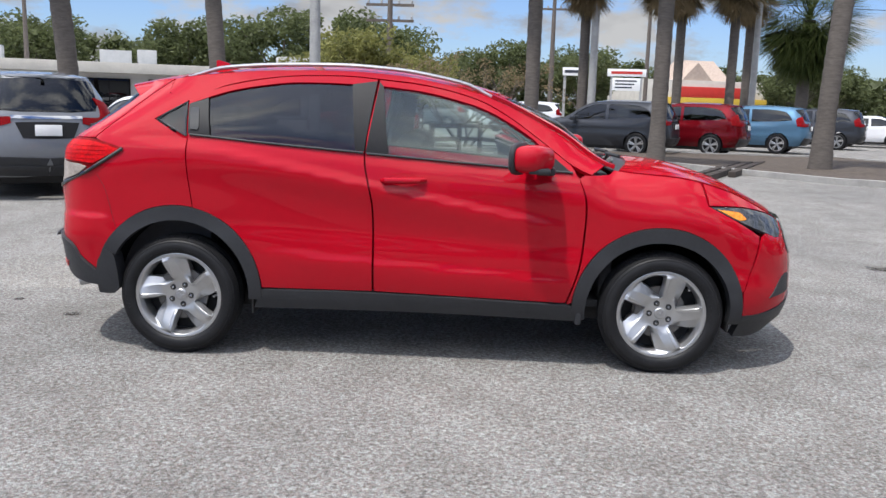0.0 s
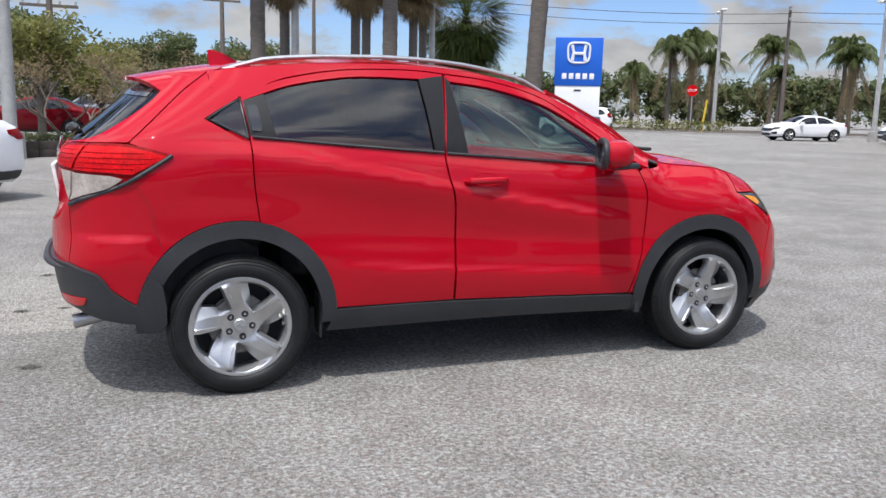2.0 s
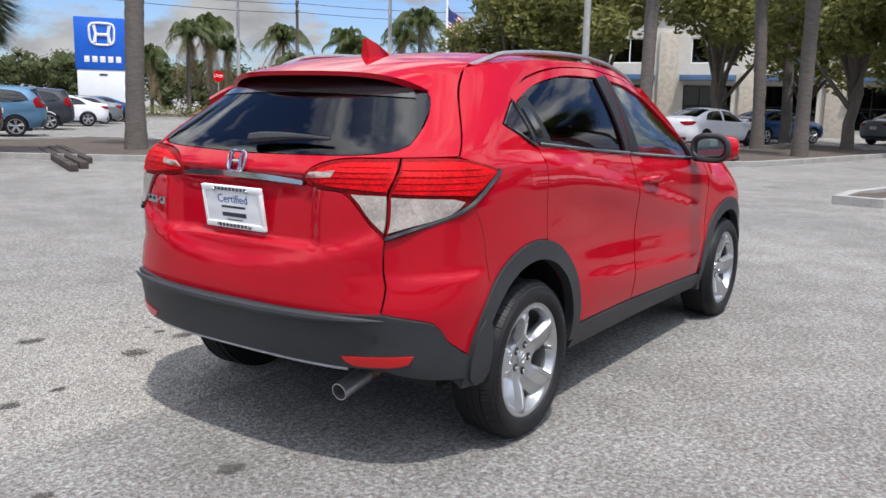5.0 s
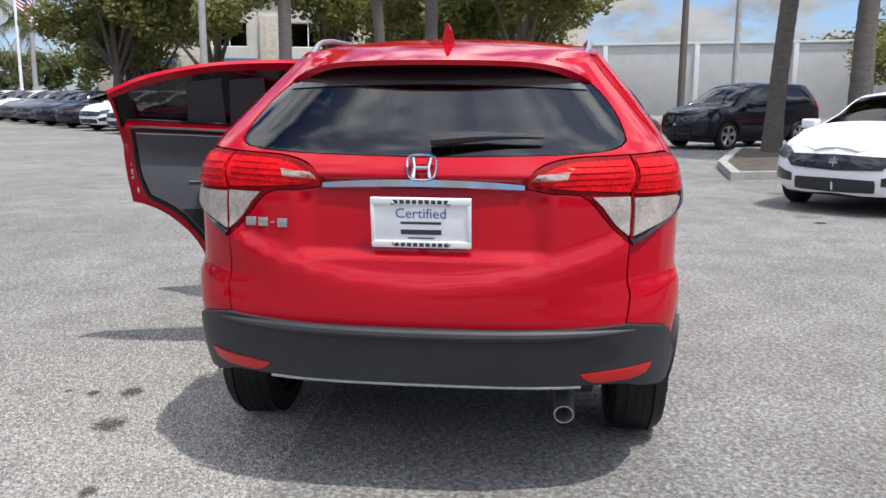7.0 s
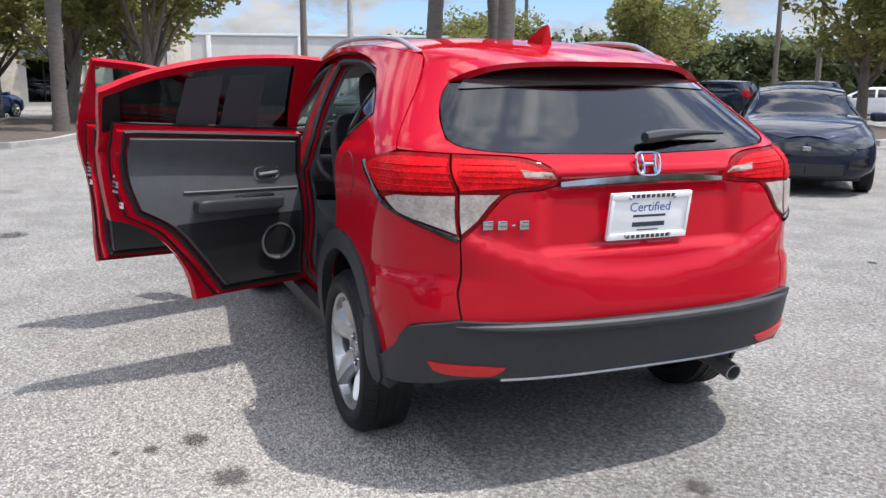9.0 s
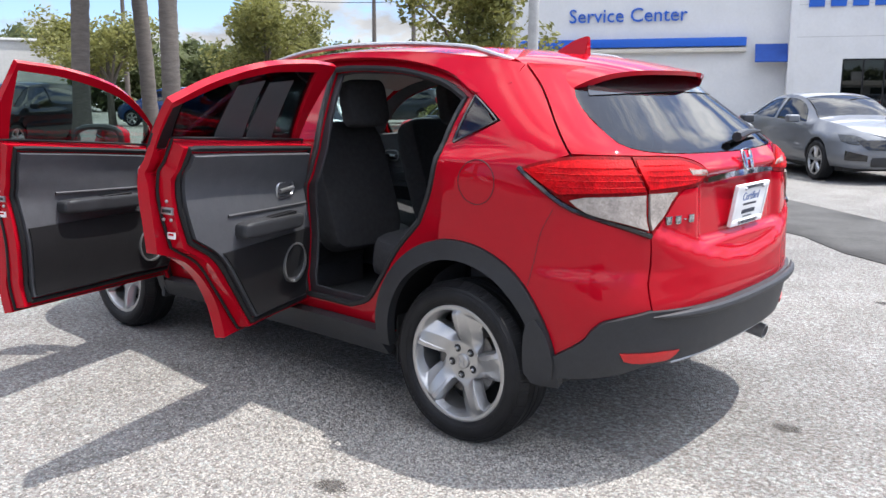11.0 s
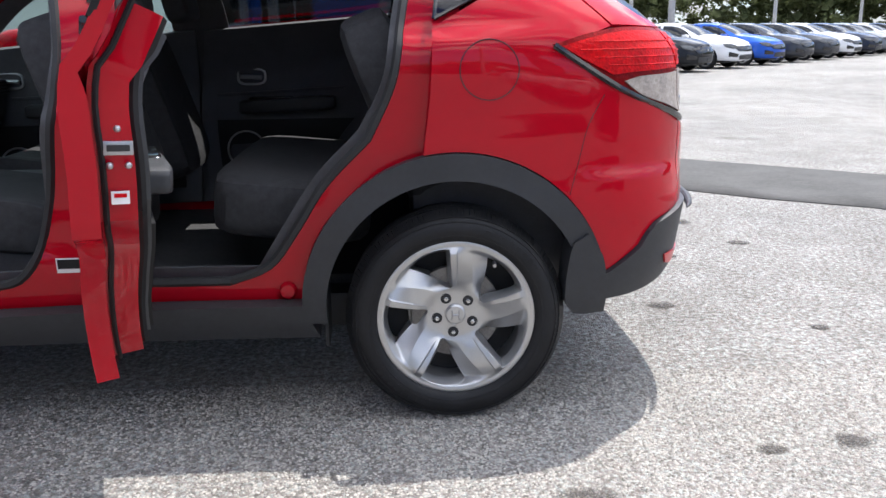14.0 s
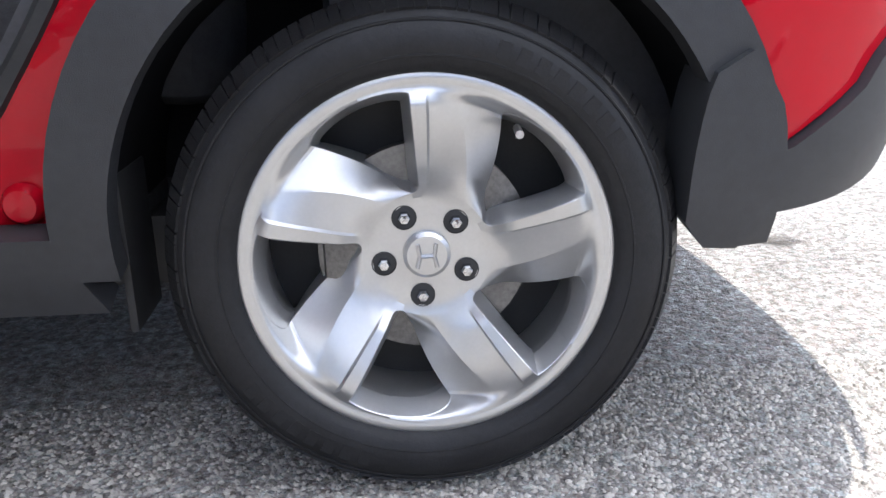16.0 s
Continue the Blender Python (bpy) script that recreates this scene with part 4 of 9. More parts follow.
    fw = outline([(0.80, 0.37), (0.865, 0.59), (0.882, 0.90), (0.84, 1.045), (0.90, 1.058)], [(0.90, 1.058), (1.0, 1.062)], [(x, float(S.edge(x)) - 0.004) for x in np.linspace(1.03, 1.50, 10)],
                 [(1.50, float(S.edge(1.5)) - 0.004), (1.52, 0.92)], [(1.52, 0.92), (1.70, 0.835), (1.84, 0.76)], [(1.84, 0.76), (1.745, 0.47)], arc(FRONT_X - 0.02, 0.345, 0.457, 14, 176, 30), [(0.81, 0.37), (0.80, 0.37)])
    skin_panel(bm, S, fw, sd, 0.012, 0.03, gap=0.0014)
    part("front_wing", bm, M_red, car)
    bm = bmesh.new()
    rim_run = [(x, float(S.edge(x)) - 0.004) for x in np.linspace(1.503, 1.99, 14)]
    filler = outline([P(*q) for q in rim_run], [P(*rim_run[-1]), P(2.0, 0.818)], [P(2.0, 0.818), P(1.90, 0.866), P(1.72, 0.908), P(1.523, 0.920)], [P(1.523, 0.920), P(*rim_run[0])])
    skin_panel(bm, S, filler, sd, 0.012, 0.04)
    part("headlamp_surround", bm, M_red, car)
    bm = bmesh.new()
    hl = outline([P(1.525, 0.915), P(1.72, 0.905), P(1.90, 0.862), P(2.0, 0.815)], [P(2.0, 0.815), P(1.985, 0.75), P(1.93, 0.745), P(1.70, 0.835), P(1.525, 0.915)])
    skin_panel(bm, S, hl, sd, 0.02, 0.03, off=0.002)
    lamp = part("headlamp", bm, M_headlamp, car, "swept-back clear headlamp with an amber corner")
    bm = bmesh.new()
    skin_panel(bm, S, outline([P(1.56, 0.905), P(1.70, 0.885), P(1.74, 0.85)], [P(1.74, 0.85), P(1.69, 0.845), P(1.56, 0.905)]), sd, 0.008, 0.03, off=0.006)
    part("indicator", bm, M_lens_amber, lamp, "amber indicator")
    # wheel arch and sill cladding
    for cx, cz, a0, a1 in ((REAR_X, 0.375, -6, 186), (FRONT_X - 0.02, 0.345, -8, 188)):
        bm = bmesh.new()
        ring = arc(cx, cz, 0.455, a0, a1, 40) + arc(cx, cz - 0.008, 0.385, a1, a0, 40)
        skin_panel(bm, S, ring, sd, 0.045, 0.04, off=0.012, gap=0)
        part("wheel_arch_cladding", bm, M_black_plastic, car, "matt black wheel arch cladding")
        # liner, its colour darkened for the arch's shade
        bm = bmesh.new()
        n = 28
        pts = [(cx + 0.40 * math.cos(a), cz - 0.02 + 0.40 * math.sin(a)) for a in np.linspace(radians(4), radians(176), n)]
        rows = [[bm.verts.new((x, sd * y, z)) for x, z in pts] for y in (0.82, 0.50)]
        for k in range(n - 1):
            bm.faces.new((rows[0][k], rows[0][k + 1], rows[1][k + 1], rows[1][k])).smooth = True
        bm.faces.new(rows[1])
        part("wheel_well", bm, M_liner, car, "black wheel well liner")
    bm = bmesh.new()
    sill = outline([(-0.90, 0.275), (0.0, 0.285), (0.87, 0.27)], [(0.87, 0.27), (0.83, 0.36)], [(0.83, 0.36), (0.80, 0.366), (-0.24, 0.392), (-0.85, 0.388)], [(-0.85, 0.388), (-0.90, 0.275)])
    skin_panel(bm, S, sill, sd, 0.05, 0.06, off=0.010)
    part("sill_cladding", bm, M_black_plastic, car, "matt black sill cladding")
    # rounded guards behind the wheels, thin ragged flaps before them
    for cx_, lowz in ((REAR_X, 0.335), (FRONT_X - 0.02, 0.275)):
        if cx_ != REAR_X:
            bm = bmesh.new()
            box(bm, cx_ - 0.435, cx_ - 0.40, sd * 0.70, sd * 0.845, lowz - 0.02, 0.45, 0.012)
            part("mud_guard", bm, M_black_plastic, car)
        else:
            bm = bmesh.new()
            guard = outline([(-1.628, 0.372), (-1.655, 0.335), (-1.700, 0.330), (-1.738, 0.365), (-1.752, 0.43)], [(-1.752, 0.43), (-1.735, 0.52), (-1.690, 0.585)], [(-1.690, 0.585), (-1.650, 0.560), (-1.632, 0.47), (-1.628, 0.372)])
            skin_panel(bm, S, guard, sd, 0.10, 0.04, off=0.024, gap=0)
            part("mud_guard", bm, M_black_plastic, car, "rounded black guard behind the wheel")
        bm = bmesh.new()
        box(bm, cx_ + 0.385, cx_ + 0.397, sd * 0.66, sd * 0.79, 0.235, 0.45, 0.004)
        part("air_flap", bm, M_rubber, car)
    # tail lamp on the body
    tip, under = P(-1.588, 1.124), S.Y(0.6625, 0.897)
    bm = bmesh.new()
    skin_panel(bm, S, outline([tip, P(-1.67, 1.15), P(-1.79, 1.170), S.Y(0.6625, 1.168)], [S.Y(0.6625, 1.168), S.Y(0.6625, 1.05), under], [under, S.Y(0.72, 0.921), P(-1.80, 0.990), P(-1.66, 1.074), tip]), sd, 0.03, 0.05, off=0.001, gap=0)
    tail_lamp = part("tail_lamp", bm, M_lens_deep, car, "wraparound tail lamp, red above and clear below")
    bm = bmesh.new()
    skin_panel(bm, S, outline([P(-1.605, 1.121), P(-1.68, 1.142), P(-1.79, 1.161), S.Y(0.665, 1.159)], [S.Y(0.665, 1.159), S.Y(0.665, 1.050)], [S.Y(0.665, 1.050), P(-1.84, 1.045), P(-1.755, 1.038)], [P(-1.755, 1.038), P(-1.66, 1.088), P(-1.605, 1.121)]), sd, 0.012, 0.03, off=0.008)
    wing_lens = part("red_lens", bm, M_lens_red, tail_lamp, "ribbed red lens")
    for z_, x_ in ((1.066, -1.745), (1.088, -1.70), (1.110, -1.66), (1.132, -1.70)):
        bm = bmesh.new()
        u0, u1 = P(x_, z_)[0], S.Y(0.672, z_)[0]
        run = [S.point(u0 + (u1 - u0) * k / 10, z_, 0.0095) for k in range(11)]
        tube(bm, [(a, b * sd, c) for a, b, c in run], 0.0017, 5)
        part("lens_rib", bm, M_lens_red, wing_lens)
    bm = bmesh.new()
    skin_panel(bm, S, outline([P(-1.79, 1.022), P(-1.84, 1.035), S.Y(0.665, 1.041)], [S.Y(0.665, 1.041), S.Y(0.665, 0.915)], [S.Y(0.665, 0.915), S.Y(0.73, 0.940), P(-1.85, 0.978), P(-1.79, 1.022)]), sd, 0.012, 0.03, off=0.008)
    part("clear_lens", bm, M_lens_clear, tail_lamp, "clear reversing and indicator lens")
    bm = bmesh.new()
    run = spline([S.point(*q, 0.004) for q in (tip, P(-1.66, 1.076), P(-1.80, 0.992), S.Y(0.72, 0.923), under)], 0.03)
    tube(bm, [(a, b * sd, c) for a, b, c in run], 0.010, 6)
    part("lamp_edge", bm, M_gloss_black, tail_lamp, "black lower lamp edge")
    # tail lamp on the gate
    bm = bmesh.new()
    gl = outline([S.Y(0.655, 1.168), S.Y(0.46, 1.158), S.Y(0.36, 1.125), S.Y(0.30, 1.072)], [S.Y(0.30, 1.072), S.Y(0.40, 1.055), S.Y(0.50, 1.05), S.Y(0.55, 1.01), S.Y(0.60, 0.95), S.Y(0.655, 0.897)], [S.Y(0.655, 0.897), S.Y(0.655, 1.05), S.Y(0.655, 1.168)])
    skin_panel(bm, S, gl, sd, 0.03, 0.05, off=0.001, gap=0)
    gate_lamp = part("gate_lamp", bm, M_lens_deep, car, "tail lamp on the tailgate, red above and clear below")
    bm = bmesh.new()
    skin_panel(bm, S, outline([S.Y(0.653, 1.159), S.Y(0.47, 1.150), S.Y(0.385, 1.122), S.Y(0.33, 1.078)], [S.Y(0.33, 1.078), S.Y(0.44, 1.066), S.Y(0.653, 1.055)], [S.Y(0.653, 1.055), S.Y(0.653, 1.159)]), sd, 0.012, 0.03, off=0.008)
    gate_lens = part("red_lens", bm, M_lens_red, gate_lamp, "ribbed red lens")
    for z_ in (1.080, 1.098, 1.116, 1.134):
        bm = bmesh.new()
        run = [S.point(*S.Y(y_, z_ + 0.02 * (y_ - 0.42)), 0.0095) for y_ in np.linspace(0.40 if z_ < 1.12 else 0.47, 0.645, 10)]
        tube(bm, [(a, b * sd, c) for a, b, c in run], 0.0017, 5)
        part("lens_rib", bm, M_lens_red, gate_lens)
    bm = bmesh.new()
    skin_panel(bm, S, outline([S.Y(0.653, 1.045), S.Y(0.53, 1.045)], [S.Y(0.53, 1.045), S.Y(0.565, 1.01), S.Y(0.605, 0.955), S.Y(0.653, 0.915)], [S.Y(0.653, 0.915), S.Y(0.653, 1.045)]), sd, 0.012, 0.03, off=0.008)
    part("clear_lens", bm, M_lens_clear, gate_lamp)
    bm = bmesh.new()
    skin_panel(bm, S, outline([S.Y(0.46, 1.122), S.Y(0.36, 1.112)], [S.Y(0.36, 1.112), S.Y(0.34, 1.090)], [S.Y(0.34, 1.090), S.Y(0.45, 1.098)], [S.Y(0.45, 1.098), S.Y(0.46, 1.122)]), sd, 0.006, 0.03, off=0.011, gap=0)
    part("reversing_lens", bm, M_lens_clear, gate_lamp, "white reversing lens")
    # reflector in the bumper
    bm = bmesh.new()
    skin_panel(bm, S, outline([S.Y(0.50, 0.470), S.Y(0.74, 0.487)], [S.Y(0.74, 0.487), S.Y(0.72, 0.452), S.Y(0.66, 0.437)], [S.Y(0.66, 0.437), S.Y(0.54, 0.437), S.Y(0.50, 0.470)]), sd, 0.01, 0.03, off=0.019)
    part("reflector", bm, M_reflector, car, "red bumper reflector")
    # roof bars
    bm = bmesh.new()
    run = []
    for x in np.linspace(-1.33, 0.42, 30):
        t = (x + 1.33) / 1.75
        lift = 0.036 * min(1, min(t, 1 - t) * 9) - 0.004
        run.append((x, sd * (float(S.side(x, float(S.edge(x)))) - 0.035), float(S.edge(x)) + lift))
    tube(bm, run, 0.011, 8)
    part("roof_bar", bm, M_steel, car, "satin silver roof bar")

# tailgate
bm = bmesh.new()
gate = outline([S.Y(0.0, 0.622), S.Y(0.35, 0.624), S.Y(0.655, 0.632)], [S.Y(0.655, 0.632), S.Y(0.657, 0.76), S.Y(0.660, 0.893)], [S.Y(0.660, 0.893), S.Y(0.60, 0.945), S.Y(0.55, 1.005), S.Y(0.50, 1.046), S.Y(0.40, 1.052), S.Y(0.30, 1.068)],
               [S.Y(0.30, 1.068), S.Y(0.36, 1.13), S.Y(0.46, 1.163), S.Y(0.655, 1.172)], [S.Y(0.655, 1.172), P(-1.765, 1.178)], [P(-1.765, 1.178), P(-1.665, 1.272), P(-1.525, 1.407), P(-1.405, 1.502)], [P(-1.405, 1.502), S.Y(0.42, 1.488)],
               [S.Y(0.42, 1.488), S.Y(0.50, 1.438), S.Y(0.575, 1.375), S.Y(0.628, 1.30), S.Y(0.650, 1.24), S.Y(0.655, 1.212)], [S.Y(0.655, 1.212), S.Y(0.61, 1.186), S.Y(0.45, 1.170), S.Y(0.0, 1.160)], [S.Y(0.0, z) for z in np.linspace(1.160, 0.622, 40)])
skin_panel(bm, S, gate, 0, 0.014, 0.024, gap=0)
tailgate = part("tailgate", bm, M_red, car, "red tailgate with a hollow for the number plate")
bm = bmesh.new()
rg = outline([S.Y(0.0, 1.163), S.Y(0.45, 1.173), S.Y(0.61, 1.189), S.Y(0.652, 1.214)], [S.Y(0.652, 1.214), S.Y(0.642, 1.26), S.Y(0.595, 1.36), S.Y(0.56, 1.43)], [S.Y(0.56, 1.43), S.Y(0.4, 1.46), S.Y(0.0, 1.465)], [S.Y(0.0, z) for z in np.linspace(1.465, 1.163, 24)])
skin_panel(bm, S, rg, 0, 0.005, 0.04, off=-0.004, gap=0)
part("rear_window", bm, M_glass_dark, tailgate, "dark tinted rear window")
bm = bmesh.new()
skin_panel(bm, S, outline([S.Y(0.0, 1.395), S.Y(0.3, 1.388), S.Y(0.53, 1.378)], [S.Y(0.53, 1.378), S.Y(0.46, 1.445)], [S.Y(0.46, 1.445), S.Y(0.4, 1.47), S.Y(0.0, 1.475)], [S.Y(0.0, z) for z in np.linspace(1.475, 1.395, 10)]), 0, 0.004, 0.05, off=0.002, gap=0)
part("window_top_band", bm, M_gloss_black, tailgate, "black band under the spoiler")
# chrome bar
bm = bmesh.new()
run = spline([(S.point(*S.Y(abs(y), 1.086 - 0.01 * (y / 0.3) ** 2), 0.006)[0] + 0.0, y, 1.086 - 0.010 * (y / 0.3) ** 2) for y in np.linspace(-0.325, 0.325, 13)], 0.05)
prof = [(-0.004, 0.016), (-0.012, 0.012), (-0.014, -0.010), (-0.008, -0.017), (0.010, -0.017), (0.010, 0.016)]
rows = [[bm.verts.new((x + q[0], y, z - 0.004 + q[1] * (1 - 0.35 * (abs(y) / 0.33) ** 3))) for q in prof] for x, y, z in run]
for ra, rb_ in zip(rows, rows[1:]):
    for k in range(6):
        bm.faces.new((ra[k], ra[(k + 1) % 6], rb_[(k + 1) % 6], rb_[k]))
bm.faces.new(rows[0]); bm.faces.new(rows[-1])
fix(bm)
part("chrome_bar", bm, M_chrome, tailgate, "bright chrome bar above the number plate")
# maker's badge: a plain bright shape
px = S.point(*S.Y(0.0, 1.128), 0.0)[0]
bm = bmesh.new()
ring = [(px - 0.012 + (z0) * 0.28, y0, 1.132 + z0) for y0, z0 in [(0.046 * math.copysign(abs(math.cos(a)) ** 0.55, math.cos(a)) * (1 + 0.12 * math.sin(a)), 0.038 * math.copysign(abs(math.sin(a)) ** 0.55, math.sin(a))) for a in np.linspace(0, 2 * math.pi, 33)]]
tube(bm, ring, 0.0045, 6, caps=False)
for s in (1, -1):
    tube(bm, [(px - 0.004, s * 0.028, 1.162), (px - 0.014, s * 0.022, 1.132), (px - 0.022, s * 0.026, 1.100)], [0.007, 0.006, 0.008], 6)
tube(bm, [(px - 0.013, -0.022, 1.131), (px - 0.013, 0.022, 1.131)], 0.006, 6)
part("badge", bm, M_chrome, tailgate, "bright chrome badge")
# model name: plain bright bars
bm = bmesh.new()
for k, wd in enumerate((0.036, 0.034, 0.014, 0.034)):
    y = 0.575 - (0.0, 0.045, 0.080, 0.115)[k]
    h = 0.015 if wd > 0.02 else 0.003
    x = S.point(*S.Y(y, 0.945), 0.0)[0]
    box(bm, x - 0.006, x + 0.006, y - wd / 2, y + wd / 2, 0.945 - h, 0.945 + h, 0.003)
part("model_script", bm, M_chrome, tailgate, "bright raised model script")
# number plate with its frame
tilt = Matrix.Translation((-2.088, 0, 0.960)) @ Matrix.Rotation(radians(-9), 4, "Y")
bm = bmesh.new()
box(bm, -0.012, 0.0, -0.158, 0.158, -0.080, 0.080, 0.006, m=tilt)
plate = part("number_plate", bm, M_paper, tailgate, "white dealer plate in a pale frame")
bm = bmesh.new()
for y0, y1, z0, z1 in ((-0.160, 0.160, 0.060, 0.082), (-0.160, 0.160, -0.082, -0.060), (-0.160, -0.148, -0.062, 0.062), (0.148, 0.160, -0.062, 0.062)):
    box(bm, -0.018, -0.002, y0, y1, z0, z1, 0.003, m=tilt)
part("plate_frame", bm, M_paper, plate, "white plate frame with dark print")
face = tilt @ Matrix.Translation((-0.0125, 0, 0)) @ Matrix(((0, 0, -1, 0), (-1, 0, 0, 0), (0, 1, 0, 0), (0, 0, 0, 1)))
text_mesh("Certified", 0.046, 0.0008, "plate_word", M_blue_ink, plate, face @ Matrix.Translation((0, 0.030, 0)))
for y, z, wd, h in ((0, 0.000, 0.13, 0.008), (0, -0.030, 0.13, 0.016), (0, -0.050, 0.085, 0.004)):
    bm = bmesh.new()
    box(bm, -0.0140, -0.0125, y - wd / 2, y + wd / 2, z - h / 2, z + h / 2, m=tilt)
    part("print_bar", bm, M_ink, plate)
for z in (0.071, -0.071):
    for k in range(9):
        bm = bmesh.new()
        box(bm, -0.0195, -0.018, -0.088 + k * 0.02, -0.074 + k * 0.02, z - 0.006, z + 0.006, m=tilt)
        part("frame_mark", bm, M_ink, plate)
for y in (-0.088, 0.088):
    for z in (0.066, -0.066):
        bm = bmesh.new()
        bmesh.ops.create_uvsphere(bm, u_segments=8, v_segments=6, radius=0.007, matrix=tilt @ Matrix.Translation((-0.019, y, z)))
        part("plate_screw", bm, M_steel, plate)
# rear wiper
bm = bmesh.new()
q = []
for k in range(11):
    y = -0.02 - 0.36 * k / 10
    z = 1.205 + 0.008 * math.sin(k / 10 * 3.1) + 0.01 * k / 10
    x = S.point(*S.Y(abs(y), z), 0.0)[0]
    q.append((x - 0.030 + 0.012 * k / 10, y, z + 0.010))
tube(bm, q, [0.020, 0.022, 0.021, 0.019, 0.017, 0.014, 0.012, 0.010, 0.008, 0.007, 0.006], 8)
part("rear_wiper", bm, M_black_plastic, tailgate, "black rear wiper")
# spoiler
bm = bmesh.new()
nv, nx = 32, 12
pts, tris, th = [], [], []
for i in range(nx + 1):
    for j in range(nv + 1):
        v = -1 + 2 * j / nv
        s = i / nx
        fx_, fy_, fz_ = S.top(-1.338, v * 0.955)
        tx_, ty_, tz_ = -1.775 + 0.195 * abs(v) ** 2.6, 0.588 * v, 1.476 - 0.014 * v * v - 0.090 * abs(v) ** 6
        pts.append((fx_ + (tx_ - fx_) * s, fy_ + (ty_ - fy_) * s, fz_ + 0.003 + (tz_ - fz_ - 0.003) * s ** 1.2))
        th.append(0.018 + 0.012 * (1 - s) + 0.03 * abs(v) ** 6)
for i in range(nx):
    for j in range(nv):
        k = i * (nv + 1) + j
        tris += [(k, k + nv + 2, k + nv + 1), (k, k + 1, k + nv + 2)]
shell(bm, pts, tris, np.array(th))
bmesh.ops.recalc_face_normals(bm, faces=bm.faces)
spoiler = part("roof_spoiler", bm, M_red, tailgate, "red roof spoiler over the rear window")
# roof, aerial, windscreen, hood
bm = bmesh.new()
top_panel(bm, S, -1.34, lambda v: 0.39 + 0.10 * (1 - v * v), -1, 1, 30, 24)
part("roof", bm, M_red, car, "red roof")
bm = bmesh.new()
prof = [(-1.14, 0.0), (-1.20, 0.028), (-1.27, 0.066), (-1.325, 0.082), (-1.345, 0.080), (-1.340, 0.0)]
zr = float(S.edge(-1.25)) + float(S.crown(-1.25)) - 0.012
L, R = [], []
for (x, h) in prof:
    wd = 0.004 + 0.022 * (1 - h / 0.09)
    L.append(bm.verts.new((x, wd if x < -1.15 else 0.004, zr + h - (0.008 if h == 0 else 0)))); R.append(bm.verts.new((x, -wd if x < -1.15 else -0.004, zr + h - (0.008 if h == 0 else 0))))
bm.faces.new(L); bm.faces.new(list(reversed(R)))
for k in range(len(L)):
    j = (k + 1) % len(L)
    bm.faces.new((L[j], L[k], R[k], R[j]))
fix(bm)
bmesh.ops.bevel(bm, geom=list(bm.edges), offset=0.003, segments=2, affect="EDGES")
part("aerial", bm, M_red, car, "red shark-fin aerial")
bm = bmesh.new()
top_panel(bm, S, lambda v: 0.395 + 0.10 * (1 - v * v), lambda v: 0.985 + 0.12 * (1 - v * v), -0.955, 0.955, 20, 20, 0.006, lift=-0.004)
part("windscreen", bm, M_glass_front, car, "clear windscreen")
for s in (1, -1):
    bm = bmesh.new()
    top_panel(bm, S, 0.36, 1.03, 0.95 * s, 1.0 * s, 20, 3, 0.02)
    part("windscreen_pillar", fix(bm), M_red, car)
bm = bmesh.new()
top_panel(bm, S, lambda v: 0.975 + 0.12 * (1 - v * v), lambda v: 1.06 + 0.13 * (1 - v * v), -0.97, 0.97, 4, 20, 0.01, lift=-0.012)
part("cowl", bm, M_black_plastic, car, "black plastic cowl under the windscreen")
for y0 in (0.25, -0.25):
    bm = bmesh.new()
    tube(bm, [(1.10, y0 + 0.30, 1.125), (1.05, y0, 1.150), (1.075, y0 - 0.32, 1.150)], 0.011, 6)
    part("windscreen_wiper", bm, M_rubber, car)
bm = bmesh.new()
top_panel(bm, S, lambda v: 1.055 + 0.12 * (1 - v * v), lambda v: 1.93 + 0.10 * (1 - v * v), -0.985, 0.985, 26, 22, 0.012)
part("bonnet", bm, M_red, car, "red bonnet")
# front bumper and grille
bm = bmesh.new()
fb = outline([(1.745, 0.465), P(1.845, 0.757), P(1.94, 0.740), P(1.99, 0.747), P(2.01, 0.81)], [P(2.01, 0.81), S.Y(0.35, 0.80, "nose"), S.Y(0.0, 0.80, "nose")], [S.Y(0.0, 0.80, "nose"), S.Y(0.0, 0.45, "nose")],
             [S.Y(0.0, 0.45, "nose"), S.Y(0.6, 0.36, "nose"), P(1.85, 0.325), (1.755, 0.32)], [(1.755, 0.32), (1.745, 0.465)])
skin_panel(bm, S, fb, 0, 0.015, 0.05, gap=0)
bumper_f = part("front_bumper", bm, M_red, car, "red front bumper")
bm = bmesh.new()
skin_panel(bm, S, outline([S.Y(0.0, 0.60, "nose"), S.Y(0.5, 0.64, "nose"), P(2.02, 0.73)], [P(2.02, 0.73), P(2.02, 0.80)], [P(2.02, 0.80), S.Y(0.3, 0.82, "nose"), S.Y(0.0, 0.82, "nose")], [S.Y(0.0, 0.82, "nose"), S.Y(0.0, 0.60, "nose")]), 0, 0.02, 0.06, off=0.006, gap=0)
part("grille", bm, M_gloss_black, bumper_f, "gloss black grille")
for s in (1, -1):
    bm = bmesh.new()
    skin_panel(bm, S, outline([P(1.90, 0.42), S.Y(0.55, 0.44, "nose")], [S.Y(0.55, 0.44, "nose"), S.Y(0.55, 0.54, "nose")], [S.Y(0.55, 0.54, "nose"), P(1.99, 0.53), P(1.90, 0.42)]), s, 0.01, 0.05, off=0.004)
    part("fog_lamp_grille", bm, M_black_plastic, bumper_f)
bm = bmesh.new()
